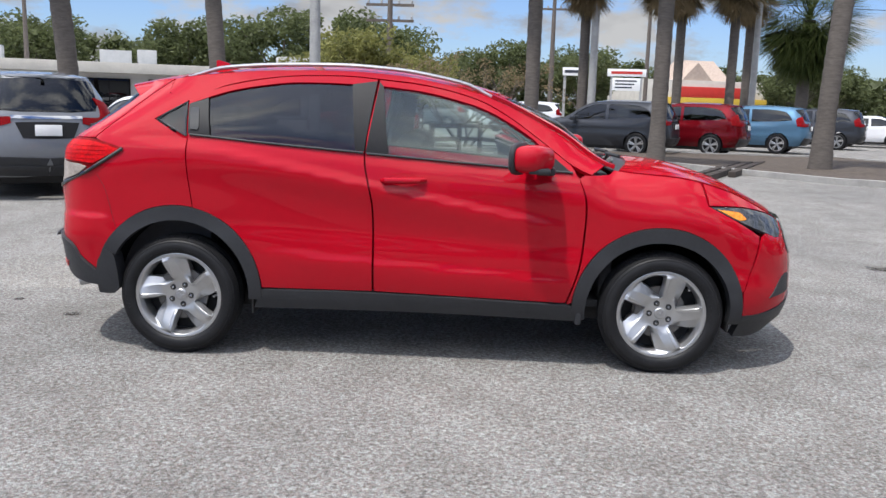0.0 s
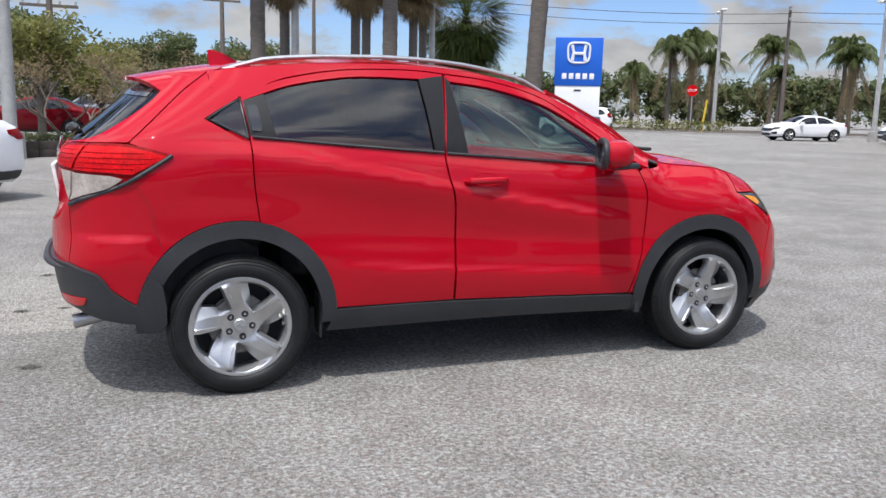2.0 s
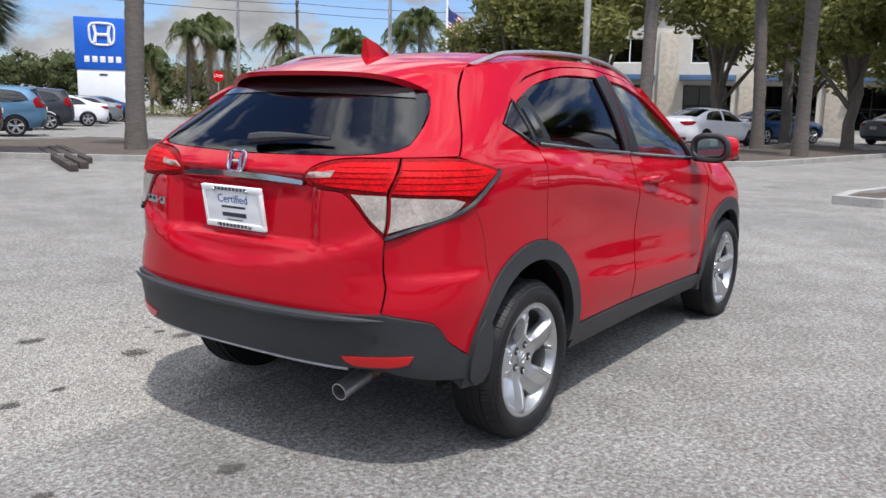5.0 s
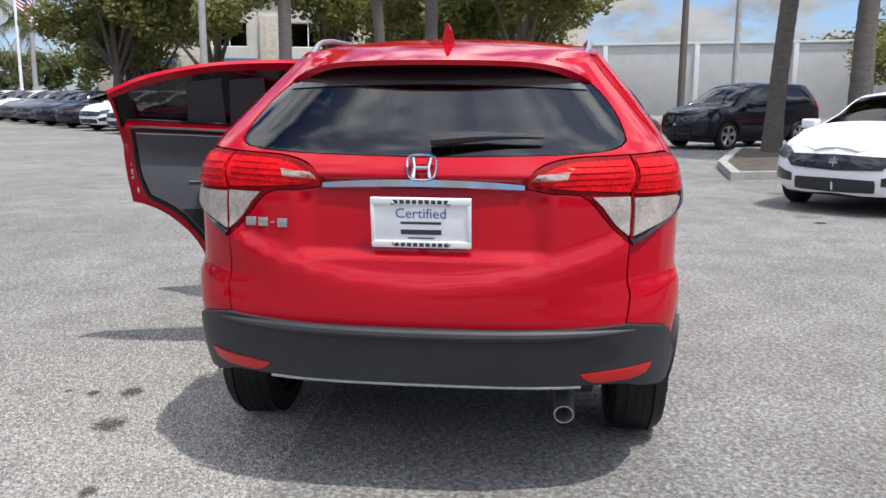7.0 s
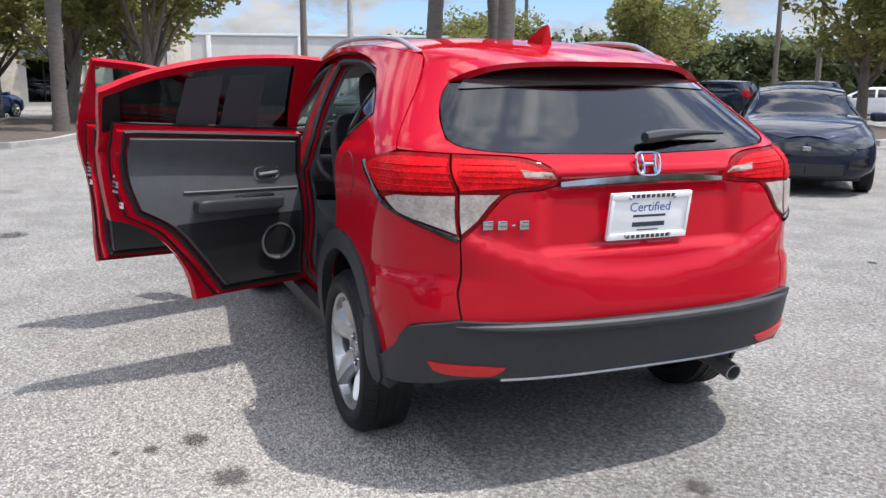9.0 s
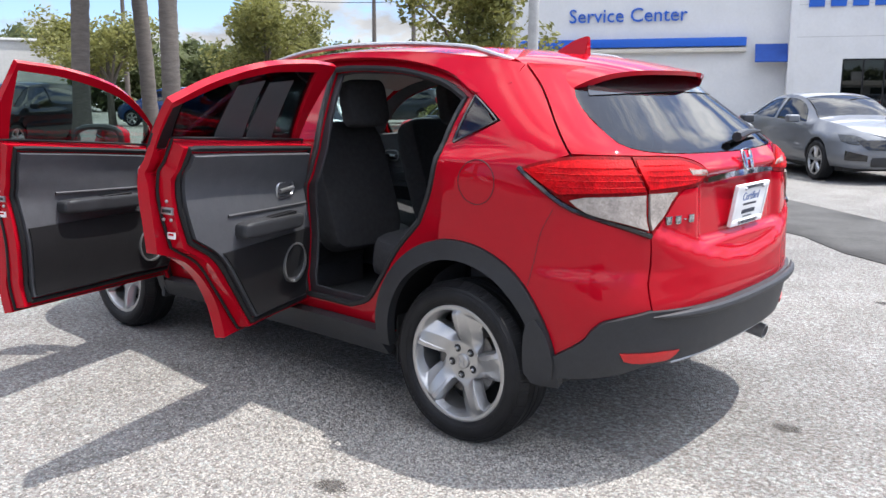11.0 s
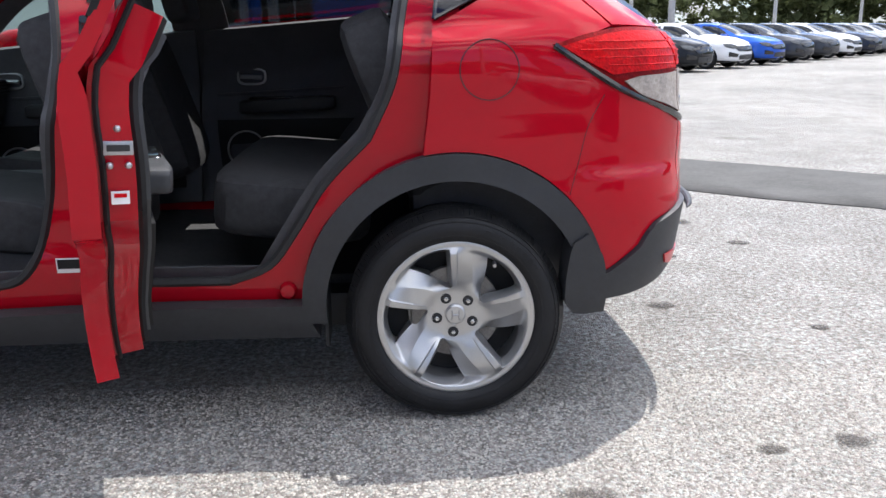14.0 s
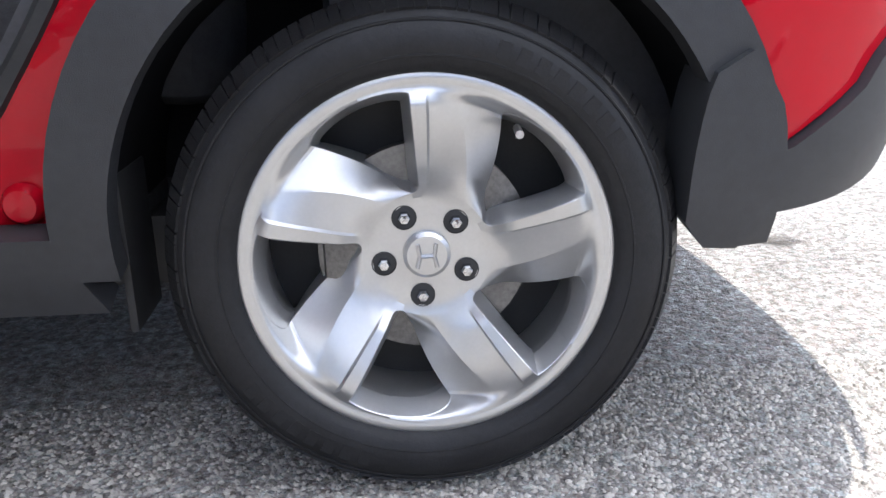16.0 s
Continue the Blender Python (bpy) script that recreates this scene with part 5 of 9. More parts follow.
skin_panel(bm, S, outline([P(1.72, 0.20), S.Y(0.6, 0.19, "nose"), S.Y(0.0, 0.20, "nose")], [S.Y(0.0, 0.20, "nose"), S.Y(0.0, 0.47, "nose")], [S.Y(0.0, 0.47, "nose"), S.Y(0.6, 0.37, "nose"), P(1.85, 0.335), (1.75, 0.33)], [(1.75, 0.33), P(1.72, 0.20)]), 0, 0.04, 0.06, off=0.004, gap=0)
part("front_lip", bm, M_black_plastic, car, "matt black lower front lip")
# rear bumper
bm = bmesh.new()
rb = outline([P(-1.735, 0.372), P(-1.85, 0.382), S.Y(0.70, 0.405), S.Y(0.62, 0.425), S.Y(0.3, 0.425), S.Y(0.0, 0.425)], [S.Y(0.0, z) for z in np.linspace(0.425, 0.618, 20)], [S.Y(0.0, 0.618), S.Y(0.35, 0.620), S.Y(0.665, 0.632)],
             [S.Y(0.665, 0.632), S.Y(0.80, 0.595), P(-1.86, 0.53), P(-1.765, 0.463), P(-1.745, 0.455)], [P(-1.745, 0.455), P(-1.735, 0.372)])
skin_panel(bm, S, rb, 0, 0.06, 0.035, off=0.014, gap=0)
bumper_r = part("rear_bumper", bm, M_black_plastic, car, "matt black lower rear bumper")
bm = bmesh.new()
run = spline([S.point(*S.Y(y, 0.606 + 0.012 * (y / 0.66) ** 2), 0.030) for y in np.linspace(0.0, 0.66, 10)], 0.04)
full = [(x, -y, z) for x, y, z in reversed(run[1:])] + run
m_ = len(full)
tube(bm, full, [0.019 * min(1, (min(k, m_ - 1 - k) + 0.6) / 5) for k in range(m_)], 10)
part("bumper_edge", bm, M_black_plastic, bumper_r)
bm = bmesh.new()
run = [S.point(*S.Y(y, 0.416), 0.0) for y in np.linspace(0.0, 0.52, 8)]
full = [(x, -y, z) for x, y, z in reversed(run[1:])] + run
tube(bm, full, 0.007, 8)
part("lower_strip", bm, M_steel, bumper_r, "thin bright lower strip")
bm = bmesh.new()
box(bm, -1.93, -1.72, -0.58, 0.58, 0.40, 0.45, 0.02)
part("valance", bm, M_rubber, car)
# exhaust
bm = bmesh.new()
lathe(bm, [(0.034, -0.10), (0.034, 0.05), (0.029, 0.05), (0.029, -0.10)], 20, axis="x", closed=True)
bmesh.ops.transform(bm, matrix=Matrix.Translation((-1.985, -0.47, 0.325)) @ Matrix.Rotation(radians(-12), 4, "Y") @ Matrix.Rotation(radians(180), 4, "Z"), verts=bm.verts)
part("exhaust_tip", fix(bm), M_steel, car, "round steel exhaust tip")
bm = bmesh.new()
tube(bm, [(-1.95, -0.47, 0.33), (-1.80, -0.45, 0.34), (-1.62, -0.30, 0.34)], 0.026, 10)
part("exhaust_pipe", fix(bm), M_rust, car, "rust-brown exhaust pipe")
# fuel flap on the driver's side
bm = bmesh.new()
fx, fz, fr_ = -1.405, 1.060, 0.083
ring = [(fx + fr_ * math.cos(a), fz + fr_ * math.sin(a)) for a in np.linspace(0, 2 * math.pi, 49)]
tube(bm, [S.point(a, b, 0.0) for a, b in ring], 0.0018, 5, caps=False)
part("fuel_flap_gap", bm, M_rubber, car, "round fuel flap outline")


# seam between rear wing and bumper skin, door striker and sill cap
for sd in (1, -1):
    bm = bmesh.new()
    run = spline([S.point(*P(a, b), 0.0004) for a, b in ((-1.735, 0.985), (-1.690, 0.90), (-1.665, 0.80), (-1.640, 0.70))], 0.03)
    tube(bm, [(a, b * sd, c) for a, b, c in run], 0.0011, 5)
    part("bumper_seam", bm, M_rubber, car, "thin dark panel gap")
bm = bmesh.new()
tube(bm, [(-1.200, 0.715, 0.955), (-1.200, 0.765, 0.955), (-1.200, 0.765, 0.995), (-1.200, 0.715, 0.995)], 0.006, 8)
part("door_striker", bm, M_steel, car, "steel door striker")
bm = bmesh.new()
lathe(bm, [(0.0001, 0.020), (0.020, 0.018), (0.027, 0.008), (0.028, -0.02)], 20)
bmesh.ops.transform(bm, matrix=Matrix.Translation((-0.805, 0.795, 0.42)), verts=bm.verts)
part("sill_cap", fix(bm), M_red, car, "round red cap on the sill")


# ---- wheels ----
def window_edges(r):
    """The two edges, in degrees past a spoke's ridge, of a wheel window at a radius."""
    lo, hi = 0.0, 10 + 28.5 * max(0.0, (r - 0.084) / 0.119) ** 0.62
    bend = lambda t: 1 - math.sqrt(max(0.0, 1 - min(1.0, max(0.0, t)) ** 2))
    crisp, out, inn = bend((r - 0.213) / 0.006), bend((r - 0.203) / 0.016), bend((0.093 - r) / 0.009)
    lo, hi = lo + (16 - lo) * crisp, hi + (16 - hi) * out
    return lo + (7 - lo) * inn, hi + (7 - hi) * inn


def spoke_folds(r):
    """Where the ridge ends and where the scooped facet begins, across a spoke."""
    return 0.10 + 0.06 * (r - 0.08) / 0.14, 0.46 + 0.24 * (0.22 - r) / 0.14


def spoke_depth(r, q):
    """Height of a spoke's face: a narrow flat ridge (q 0), a shallow middle facet and a steep scooped one (q 1)."""
    d = 0.046 + 0.042 * float(smoothstep(0.050, 0.215, r))
    live = float(smoothstep(0.080, 0.120, r)) * float(smoothstep(0.222, 0.198, r))
    strip, fold = spoke_folds(r)
    drop = 0.003 * float(smoothstep(0.0, 0.03, q - strip)) + 0.013 * max(0.0, min(1.0, (q - strip) / (fold - strip)))
    return d + live * (0.012 - drop - 0.032 * max(0.0, (q - fold) / (1 - fold)))


def wheel_face(bm):
    """Five swept spokes as one even sheet from the hub to the lip, with sloping window walls."""
    rows_r = [0.084 + 0.011 * (k / 7) ** 1.8 for k in range(7)] + list(np.linspace(0.096, 0.202, 26)) + [0.219 - 0.016 * (1 - k / 11) ** 1.8 for k in range(12)]
    nc = 32
    grid = []
    for r in rows_r:
        row = []
        for k in range(5):
            lo, hi = window_edges(r)
            strip, fold = spoke_folds(r)
            for q in [1 - (1 - fold) * c / 13 for c in range(13)] + [fold - (fold - strip - 0.03) * c / 13 for c in range(14)] + [strip, strip * 0.75, strip * 0.4, strip * 0.12, 0.0]:
                ph = hi + (72 + lo - hi) * (1 - q)
                th = radians(22.5 + 72 * k + ph)
                row.append(bm.verts.new((-r * math.cos(th), spoke_depth(r, q), r * math.sin(th))))
        grid.append(row)
    faces = lambda a, b, c, d: bm.faces.new((a, b, c, d))
    for i in range(len(rows_r) - 1):
        for k in range(5):
            for c in range(nc - 1):
                j = k * nc + c
                faces(grid[i][j], grid[i][j + 1], grid[i + 1][j + 1], grid[i + 1][j])
    # hub disc and outer flange continue the first and the last row
    def ring(base, r1, d1):
        out = []
        for w in base:
            a = math.atan2(w.co.z, w.co.x)
            out.append(bm.verts.new((r1 * math.cos(a), d1, r1 * math.sin(a))))
        for j in range(len(base)):
            m = (j + 1) % len(base)
            faces(base[j], base[m], out[m], out[j])
        return out
    row = grid[0]
    for r1, d1 in ((0.076, 0.0475), (0.066, 0.0465), (0.050, 0.0460), (0.034, 0.0455), (0.012, 0.0455)):
        row = ring(row, r1, d1)
    row = grid[-1]
    for r1, d1 in ((0.2215, 0.0880), (0.2235, 0.0882), (0.2240, 0.070)):
        row = ring(row, r1, d1)
    # walls of the windows
    for k in range(5):
        nxt = k * nc
        prev = ((k - 1) % 5) * nc + nc - 1
        loop = [(rows_r[i], 1, grid[i][prev]) for i in range(len(rows_r))] + [(rows_r[i], 0, grid[i][nxt]) for i in reversed(range(len(rows_r)))]
        last = [w for _, _, w in loop]
        for share, deep in ((0.10, 0.0012), (0.26, 0.006), (1.0, 0.034), (1.0, 0.050)):
            cur = []
            for r, low, w in loop:
                r2 = 0.093 + (r - 0.084) * (0.206 - 0.093) / 0.135
                lo, hi = window_edges(r)
                mid = (lo + hi) / 2
                a2 = (lo + math.degrees(0.0115 / r)) if low else (hi - math.degrees(0.0045 / r))
                a2 = min(a2, mid) if low else max(a2, mid)
                rr, aa = r + (r2 - r) * share, (lo if low else hi) + (a2 - (lo if low else hi)) * share
                th = radians(22.5 + 72 * k + aa)
                cur.append(bm.verts.new((-rr * math.cos(th), w.co.y - deep, rr * math.sin(th))))
            for j in range(len(loop)):
                m = (j + 1) % len(loop)
                faces(last[j], last[m], cur[m], cur[j])
            last = cur
    bmesh.ops.remove_doubles(bm, verts=bm.verts, dist=0.0003)
    bmesh.ops.recalc_face_normals(bm, faces=bm.faces)
    up = sum(f.normal.y * f.calc_area() for f in bm.faces)
    if up < 0:
        bmesh.ops.reverse_faces(bm, faces=bm.faces)


def make_wheel():
    """A five-spoke alloy wheel with its tyre, at the origin, facing +y."""
    w = thing("wheel", "", "")
    bm = bmesh.new()
    half = [(0.2355, 0.086), (0.239, 0.094), (0.248, 0.101), (0.264, 0.1065), (0.280, 0.1065), (0.294, 0.102), (0.305, 0.094), (0.3125, 0.084), (0.318, 0.072), (0.3215, 0.056), (0.3235, 0.030)]
    prof = half + [(0.324, 0.0)] + [(r, -y) for r, y in reversed(half)] + [(0.225, -0.06), (0.225, 0.06)]
    lathe(bm, prof, 96, closed=True)
    tyre = part("tyre", fix(bm), M_tyre, w, "black road tyre")
    # tread blocks on the shoulder and the crown
    bm = bmesh.new()
    for k in range(120):
        a = 2 * math.pi * k / 120
        rot = Matrix.Rotation(-a, 4, "Y")
        wide = 0.0062 + 0.0012 * (k % 3)
        lean = rot @ Matrix.Translation((0, 0.072, 0.3165)) @ Matrix.Rotation(radians(-28), 4, "X")
        box(bm, -wide, wide, -0.021, 0.021, -0.006, 0.0042, 0, m=lean)
        box(bm, -wide, wide, -0.0855, -0.050, 0.308, 0.3205, 0, m=rot)
    for y0, y1 in ((-0.046, -0.018), (-0.012, 0.012), (0.018, 0.046)):
        lathe(bm, [(0.318, y0), (0.3262, y0 + 0.002), (0.3262, y1 - 0.002), (0.318, y1)], 96)
    part("tread", fix(bm), M_tyre, tyre)
    # raised rings and plain bars of lettering on the side wall
    bm = bmesh.new()
    for r0, y in ((0.256, 0.1045), (0.2955, 0.1015)):
        lathe(bm, [(r0, y - 0.002), (r0 + 0.001, y + 0.0008), (r0 + 0.003, y + 0.0008), (r0 + 0.004, y - 0.002)], 96)
    for a0 in (200, 20):
        for k in range(8):
            rot = Matrix.Rotation(-radians(a0 + k * 5.2), 4, "Y")
            box(bm, -0.0075, 0.0075, 0.1035, 0.1072, 0.266, 0.286, 0, m=rot)
    part("sidewall_relief", fix(bm), M_tyre, tyre)
    # rim: lip, barrel, face
    bm = bmesh.new()
    lathe(bm, [(0.2228, 0.0880), (0.2275, 0.0895), (0.2330, 0.0900), (0.2365, 0.0885), (0.238, 0.084), (0.236, 0.07), (0.222, 0.055), (0.216, 0.0), (0.222, -0.08), (0.218, -0.08), (0.209, 0.0), (0.2125, 0.05), (0.2165, 0.074)], 96, closed=True)
    rim = part("rim", fix(bm), M_alloy, w, "silver five-spoke alloy wheel rim")
    bm = bmesh.new()
    wheel_face(bm)
    part("spokes", bm, M_alloy, rim, sharp=17)
    bm = bmesh.new()
    lathe(bm, [(0.0001, 0.057), (0.026, 0.056), (0.031, 0.052), (0.031, 0.040)], 32)
    cap = part("hub_cap", fix(bm), M_alloy, rim, "silver centre cap")
    bm = bmesh.new()
    for s in (1, -1):
        tube(bm, [(s * 0.012, 0.0575, 0.016), (s * 0.009, 0.0575, 0.0), (s * 0.013, 0.0575, -0.016)], 0.003, 6)
    tube(bm, [(-0.009, 0.0575, 0.0), (0.009, 0.0575, 0.0)], 0.003, 6)
    part("cap_badge", bm, M_steel, rim)
    for k in range(5):
        t = radians(47 + 72 * k)
        bm = bmesh.new()
        lathe(bm, [(0.0001, 0.060), (0.006, 0.059), (0.0085, 0.055), (0.0095, 0.040)], 6, smooth=False)
        bmesh.ops.transform(bm, matrix=Matrix.Translation((-0.057 * math.cos(t), 0, 0.057 * math.sin(t))), verts=bm.verts)
        part("wheel_nut", fix(bm), M_chrome, rim)
        # flat black disc on the hub imitates the shaded hollow round the nut
        bm = bmesh.new()
        lathe(bm, [(0.0165, 0.0475), (0.0155, 0.0480), (0.0150, 0.0470), (0.0001, 0.0470)], 20)
        bmesh.ops.transform(bm, matrix=Matrix.Translation((-0.057 * math.cos(t), 0, 0.057 * math.sin(t))), verts=bm.verts)
        part("nut_recess", fix(bm), M_rubber, rim)
    bm = bmesh.new()
    tube(bm, [(-0.118, 0.05, 0.160), (-0.116, 0.083, 0.157)], 0.0055, 8)
    part("valve", bm, M_steel, rim, "bright valve cap")
    bm = bmesh.new()
    lathe(bm, [(0.07, 0.018), (0.142, 0.018), (0.142, -0.004), (0.07, -0.004)], 48, closed=True)
    part("brake_disc", fix(bm), M_disc, w, "worn steel brake disc")
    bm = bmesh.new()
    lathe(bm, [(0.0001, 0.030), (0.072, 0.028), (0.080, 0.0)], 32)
    # full-width black disc stands for the shade deep in the wheel
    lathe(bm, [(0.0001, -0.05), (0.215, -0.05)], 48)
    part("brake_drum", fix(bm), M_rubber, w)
    bm = bmesh.new()
    box(bm, 0.055, 0.135, -0.03, 0.035, -0.055, 0.075, 0.015)
    part("brake_caliper", bm, M_disc, w, "grimy brake caliper")
    return w


wheel = make_wheel()
for x, sd in ((REAR_X, 1), (REAR_X, -1), (FRONT_X, 1), (FRONT_X, -1)):
    m = Matrix.Translation((x, sd * 0.77, WHEEL_R)) @ (Matrix.Rotation(math.pi, 4, "Z") if sd < 0 else Matrix.Identity(4)) @ Matrix.Rotation(radians(0 if x < 0 and sd > 0 else 31 * sd + 17 * x), 4, "Y")
    wc = wheel if (x, sd) == (REAR_X, 1) else copy_thing(wheel, m)
    wc.matrix_basis = m
    wc.parent = car


# ---- inside the red car ----
bm = bmesh.new()
box(bm, -1.60, 1.80, -0.60, 0.60, 0.23, 0.35, 0.03)
part("underbody", bm, M_rubber, car)
bm = bmesh.new()
box(bm, -0.90, 1.10, -0.735, 0.735, 0.335, 0.375, 0.01)
box(bm, -1.75, -0.905, -0.50, 0.50, 0.345, 0.385, 0.01)
part("floor_carpet", bm, M_carpet, car, "black cabin carpet")
bm = bmesh.new()
box(bm, 0.98, 1.05, -0.72, 0.72, 0.35, 1.02, 0.02)
part("firewall", bm, M_carpet, car)
for s in (1, -1):
    bm = bmesh.new()
    box(bm, -1.86, -1.18, s * 0.50, s * 0.64, 0.36, 1.10, 0.05)
    part("boot_lining", bm, M_trim_dark, car)
    # dark shell behind the outer panels
    bm = bmesh.new()
    skin_panel(bm, S, outline([P(-1.74, 0.47), S.Y(0.3, 0.42), S.Y(0.01, 0.42)], [S.Y(0.01, 0.42), S.Y(0.01, 1.155)], [S.Y(0.01, 1.155), S.Y(0.6, 1.18), P(-1.60, 1.17), P(-1.45, 1.18)], [P(-1.45, 1.18), P(-1.45, 0.86)], [P(-1.45, 0.86), P(-1.62, 0.75), P(-1.74, 0.47)]), s, 0.01, 0.09, off=-0.034, gap=0)
    part("inner_shell", bm, M_trim_dark, car)
    bm = bmesh.new()
    lining = outline([(-0.84, 0.42), (0.88, 0.38)], [(0.88, 0.38), (0.90, 1.0), (0.80, 1.10)], [(0.80, 1.10), (0.62, 1.24), (0.38, 1.385), (0.14, 1.47), (-0.17, 1.52), (-0.48, 1.535), (-0.80, 1.53), (-1.15, 1.49), (-1.30, 1.45)], [(-1.30, 1.45), (-1.29, 1.2), (-1.25, 0.84)], [(-1.25, 0.855), (-1.10, 0.815), (-0.95, 0.70), (-0.84, 0.42)])
    big_f = outline([(-0.11, 0.50), (0.66, 0.48)], [(0.66, 0.48), (0.75, 0.64), (0.76, 0.90), (0.70, 1.08)], [(0.70, 1.08), (0.55, 1.205), (0.40, 1.315), (0.24, 1.39), (0.01, 1.448), (-0.135, 1.465)], [(-0.135, 1.465), (-0.175, 1.14), (-0.125, 0.85), (-0.11, 0.50)])
    big_r = outline([(-0.72, 0.49), (-0.37, 0.495)], [(-0.37, 0.495), (-0.375, 0.85), (-0.42, 1.14), (-0.38, 1.472)], [(-0.38, 1.472), (-0.50, 1.48), (-0.78, 1.466), (-1.02, 1.417), (-1.165, 1.35)], [(-1.165, 1.35), (-1.135, 1.20), (-1.105, 1.03), (-1.03, 0.89)], [(-1.03, 0.89), (-0.90, 0.76), (-0.79, 0.60), (-0.72, 0.49)])
    skin_panel(bm, S, lining, s, 0.012, 0.07, off=-0.092, holes=(big_f, big_r), gap=0)
    part("pillar_lining", bm, M_trim_dark, car, "dark grey pillar lining")
bm = bmesh.new()
top_panel(bm, S, -1.55, 0.36, -0.93, 0.93, 16, 12, 0.01, lift=-0.045)
part("headliner", bm, M_headliner, car, "pale grey headliner")


for s, nm in ((1, "driver_seat"), (-1, "passenger_seat")):
    bm = bmesh.new()
    seat_part(bm, 0.27, 0.25, 0.085, Matrix.Translation((0.20, s * 0.36, 0.60)) @ Matrix.Rotation(radians(-8), 4, "Y"), 0.05)
    seat = part(nm, bm, M_fabric, car, "black fabric front seat")
    bm = bmesh.new()
    seat_part(bm, 0.33, 0.24, 0.075, Matrix.Translation((-0.16, s * 0.36, 0.92)) @ Matrix.Rotation(radians(-72), 4, "Y"), 0.045)
    part("backrest", bm, M_fabric, seat)
    bm = bmesh.new()
    seat_part(bm, 0.115, 0.13, 0.05, Matrix.Translation((-0.285, s * 0.36, 1.335)) @ Matrix.Rotation(radians(-78), 4, "Y"))
    part("headrest", bm, M_fabric, seat)
    bm = bmesh.new()
    box(bm, -0.05, 0.42, s * 0.36 - 0.21, s * 0.36 + 0.21, 0.37, 0.53, 0.03)
    part("seat_base", bm, M_trim_dark, seat)
bm = bmesh.new()
seat_part(bm, 0.27, 0.64, 0.11, Matrix.Translation((-0.80, 0, 0.62)) @ Matrix.Rotation(radians(-6), 4, "Y"), 0.0)
bench = part("rear_bench", bm, M_fabric, car, "black fabric rear bench")
for y in (0.33, -0.33):
    bm = bmesh.new()
    seat_part(bm, 0.33, 0.32, 0.09, Matrix.Translation((-1.16, y, 0.92)) @ Matrix.Rotation(radians(-68), 4, "Y"), 0.02)
    part("bench_back", bm, M_fabric, bench)
for y in (0.36, 0.0, -0.36):
    bm = bmesh.new()
    seat_part(bm, 0.075, 0.12, 0.045, Matrix.Translation((-1.30, y, 1.285)) @ Matrix.Rotation(radians(-75), 4, "Y"))
    part("rear_headrest", bm, M_fabric, bench)
# dashboard, console, steering wheel
bm = bmesh.new()
prof = [(0.98, 0.72), (0.72, 0.70), (0.60, 0.82), (0.585, 0.95), (0.64, 1.03), (0.80, 1.07), (1.02, 1.06)]
A = [bm.verts.new((x, 0.70, z)) for x, z in prof]
B = [bm.verts.new((x, -0.70, z)) for x, z in prof]
bm.faces.new(A); bm.faces.new(list(reversed(B)))
for k in range(len(prof)):
    j = (k + 1) % len(prof)
    bm.faces.new((A[j], A[k], B[k], B[j]))
fix(bm)
bmesh.ops.bevel(bm, geom=list(bm.edges), offset=0.02, segments=3, affect="EDGES")
dash = part("dashboard", bm, M_trim_dark, car, "dark moulded dashboard")
bm = bmesh.new()
seat_part(bm, 0.10, 0.19, 0.05, Matrix.Translation((0.63, 0.36, 1.06)))
part("instrument_hood", bm, M_trim_dark, dash)
for y in (0.62, -0.22, -0.62):
    bm = bmesh.new()
    box(bm, 0.572, 0.60, y - 0.07, y + 0.07, 0.93, 0.995, 0.01)
    vent = part("air_vent", bm, M_trim_dark, dash, "dark slatted air vent")
    for k in range(4):
        bm = bmesh.new()
        box(bm, 0.566, 0.575, y - 0.06, y + 0.06, 0.94 + k * 0.014, 0.945 + k * 0.014)
        part("slat", bm, M_satin_black, vent)
bm = bmesh.new()
box(bm, 0.57, 0.60, -0.13, 0.13, 0.88, 1.02, 0.008)
part("screen", bm, M_gloss_black, dash, "black centre screen")
bm = bmesh.new()
seat_part(bm, 0.50, 0.10, 0.12, Matrix.Translation((0.28, 0, 0.56)))
part("centre_console", bm, M_trim_dark, car)
bm = bmesh.new()
tube(bm, [(0.42, 0.02, 0.66), (0.40, 0.02, 0.78)], [0.012, 0.026], 10)
part("gear_lever", bm, M_trim_dark, car)
tilt_w = Matrix.Translation((0.47, 0.36, 0.965)) @ Matrix.Rotation(radians(-66), 4, "Y")
bm = bmesh.new()
bm2 = [(0.180 * math.cos(a), 0.185 * math.sin(a), 0) for a in np.linspace(0, 2 * math.pi, 41)]
tube(bm, [tilt_w @ Vector(q) for q in bm2], 0.016, 10, caps=False)
sw = part("steering_wheel", bm, M_trim_dark, car, "black three-spoke steering wheel")
bm = bmesh.new()
seat_part(bm, 0.065, 0.075, 0.03, tilt_w)
part("hub", bm, M_trim_grey, sw)
for a in (0, 180, 270):
    bm = bmesh.new()
    c, q = math.cos(radians(a + 90)), math.sin(radians(a + 90))
    tube(bm, [tilt_w @ Vector((c * 0.05, q * 0.05, -0.005)), tilt_w @ Vector((c * 0.175, q * 0.175, 0))], 0.016, 8)
    part("spoke", bm, M_steel if a != 270 else M_trim_dark, sw)
bm = bmesh.new()
seat_part(bm, 0.022, 0.115, 0.036, Matrix.Translation((0.44, 0.0, 1.375)))
rv = part("rear_view_mirror", bm, M_trim_dark, car, "dark rear-view mirror")
bm = bmesh.new()
tube(bm, [(0.46, 0, 1.39), (0.52, 0, 1.45)], 0.012, 8)
part("stem", bm, M_trim_dark, rv)
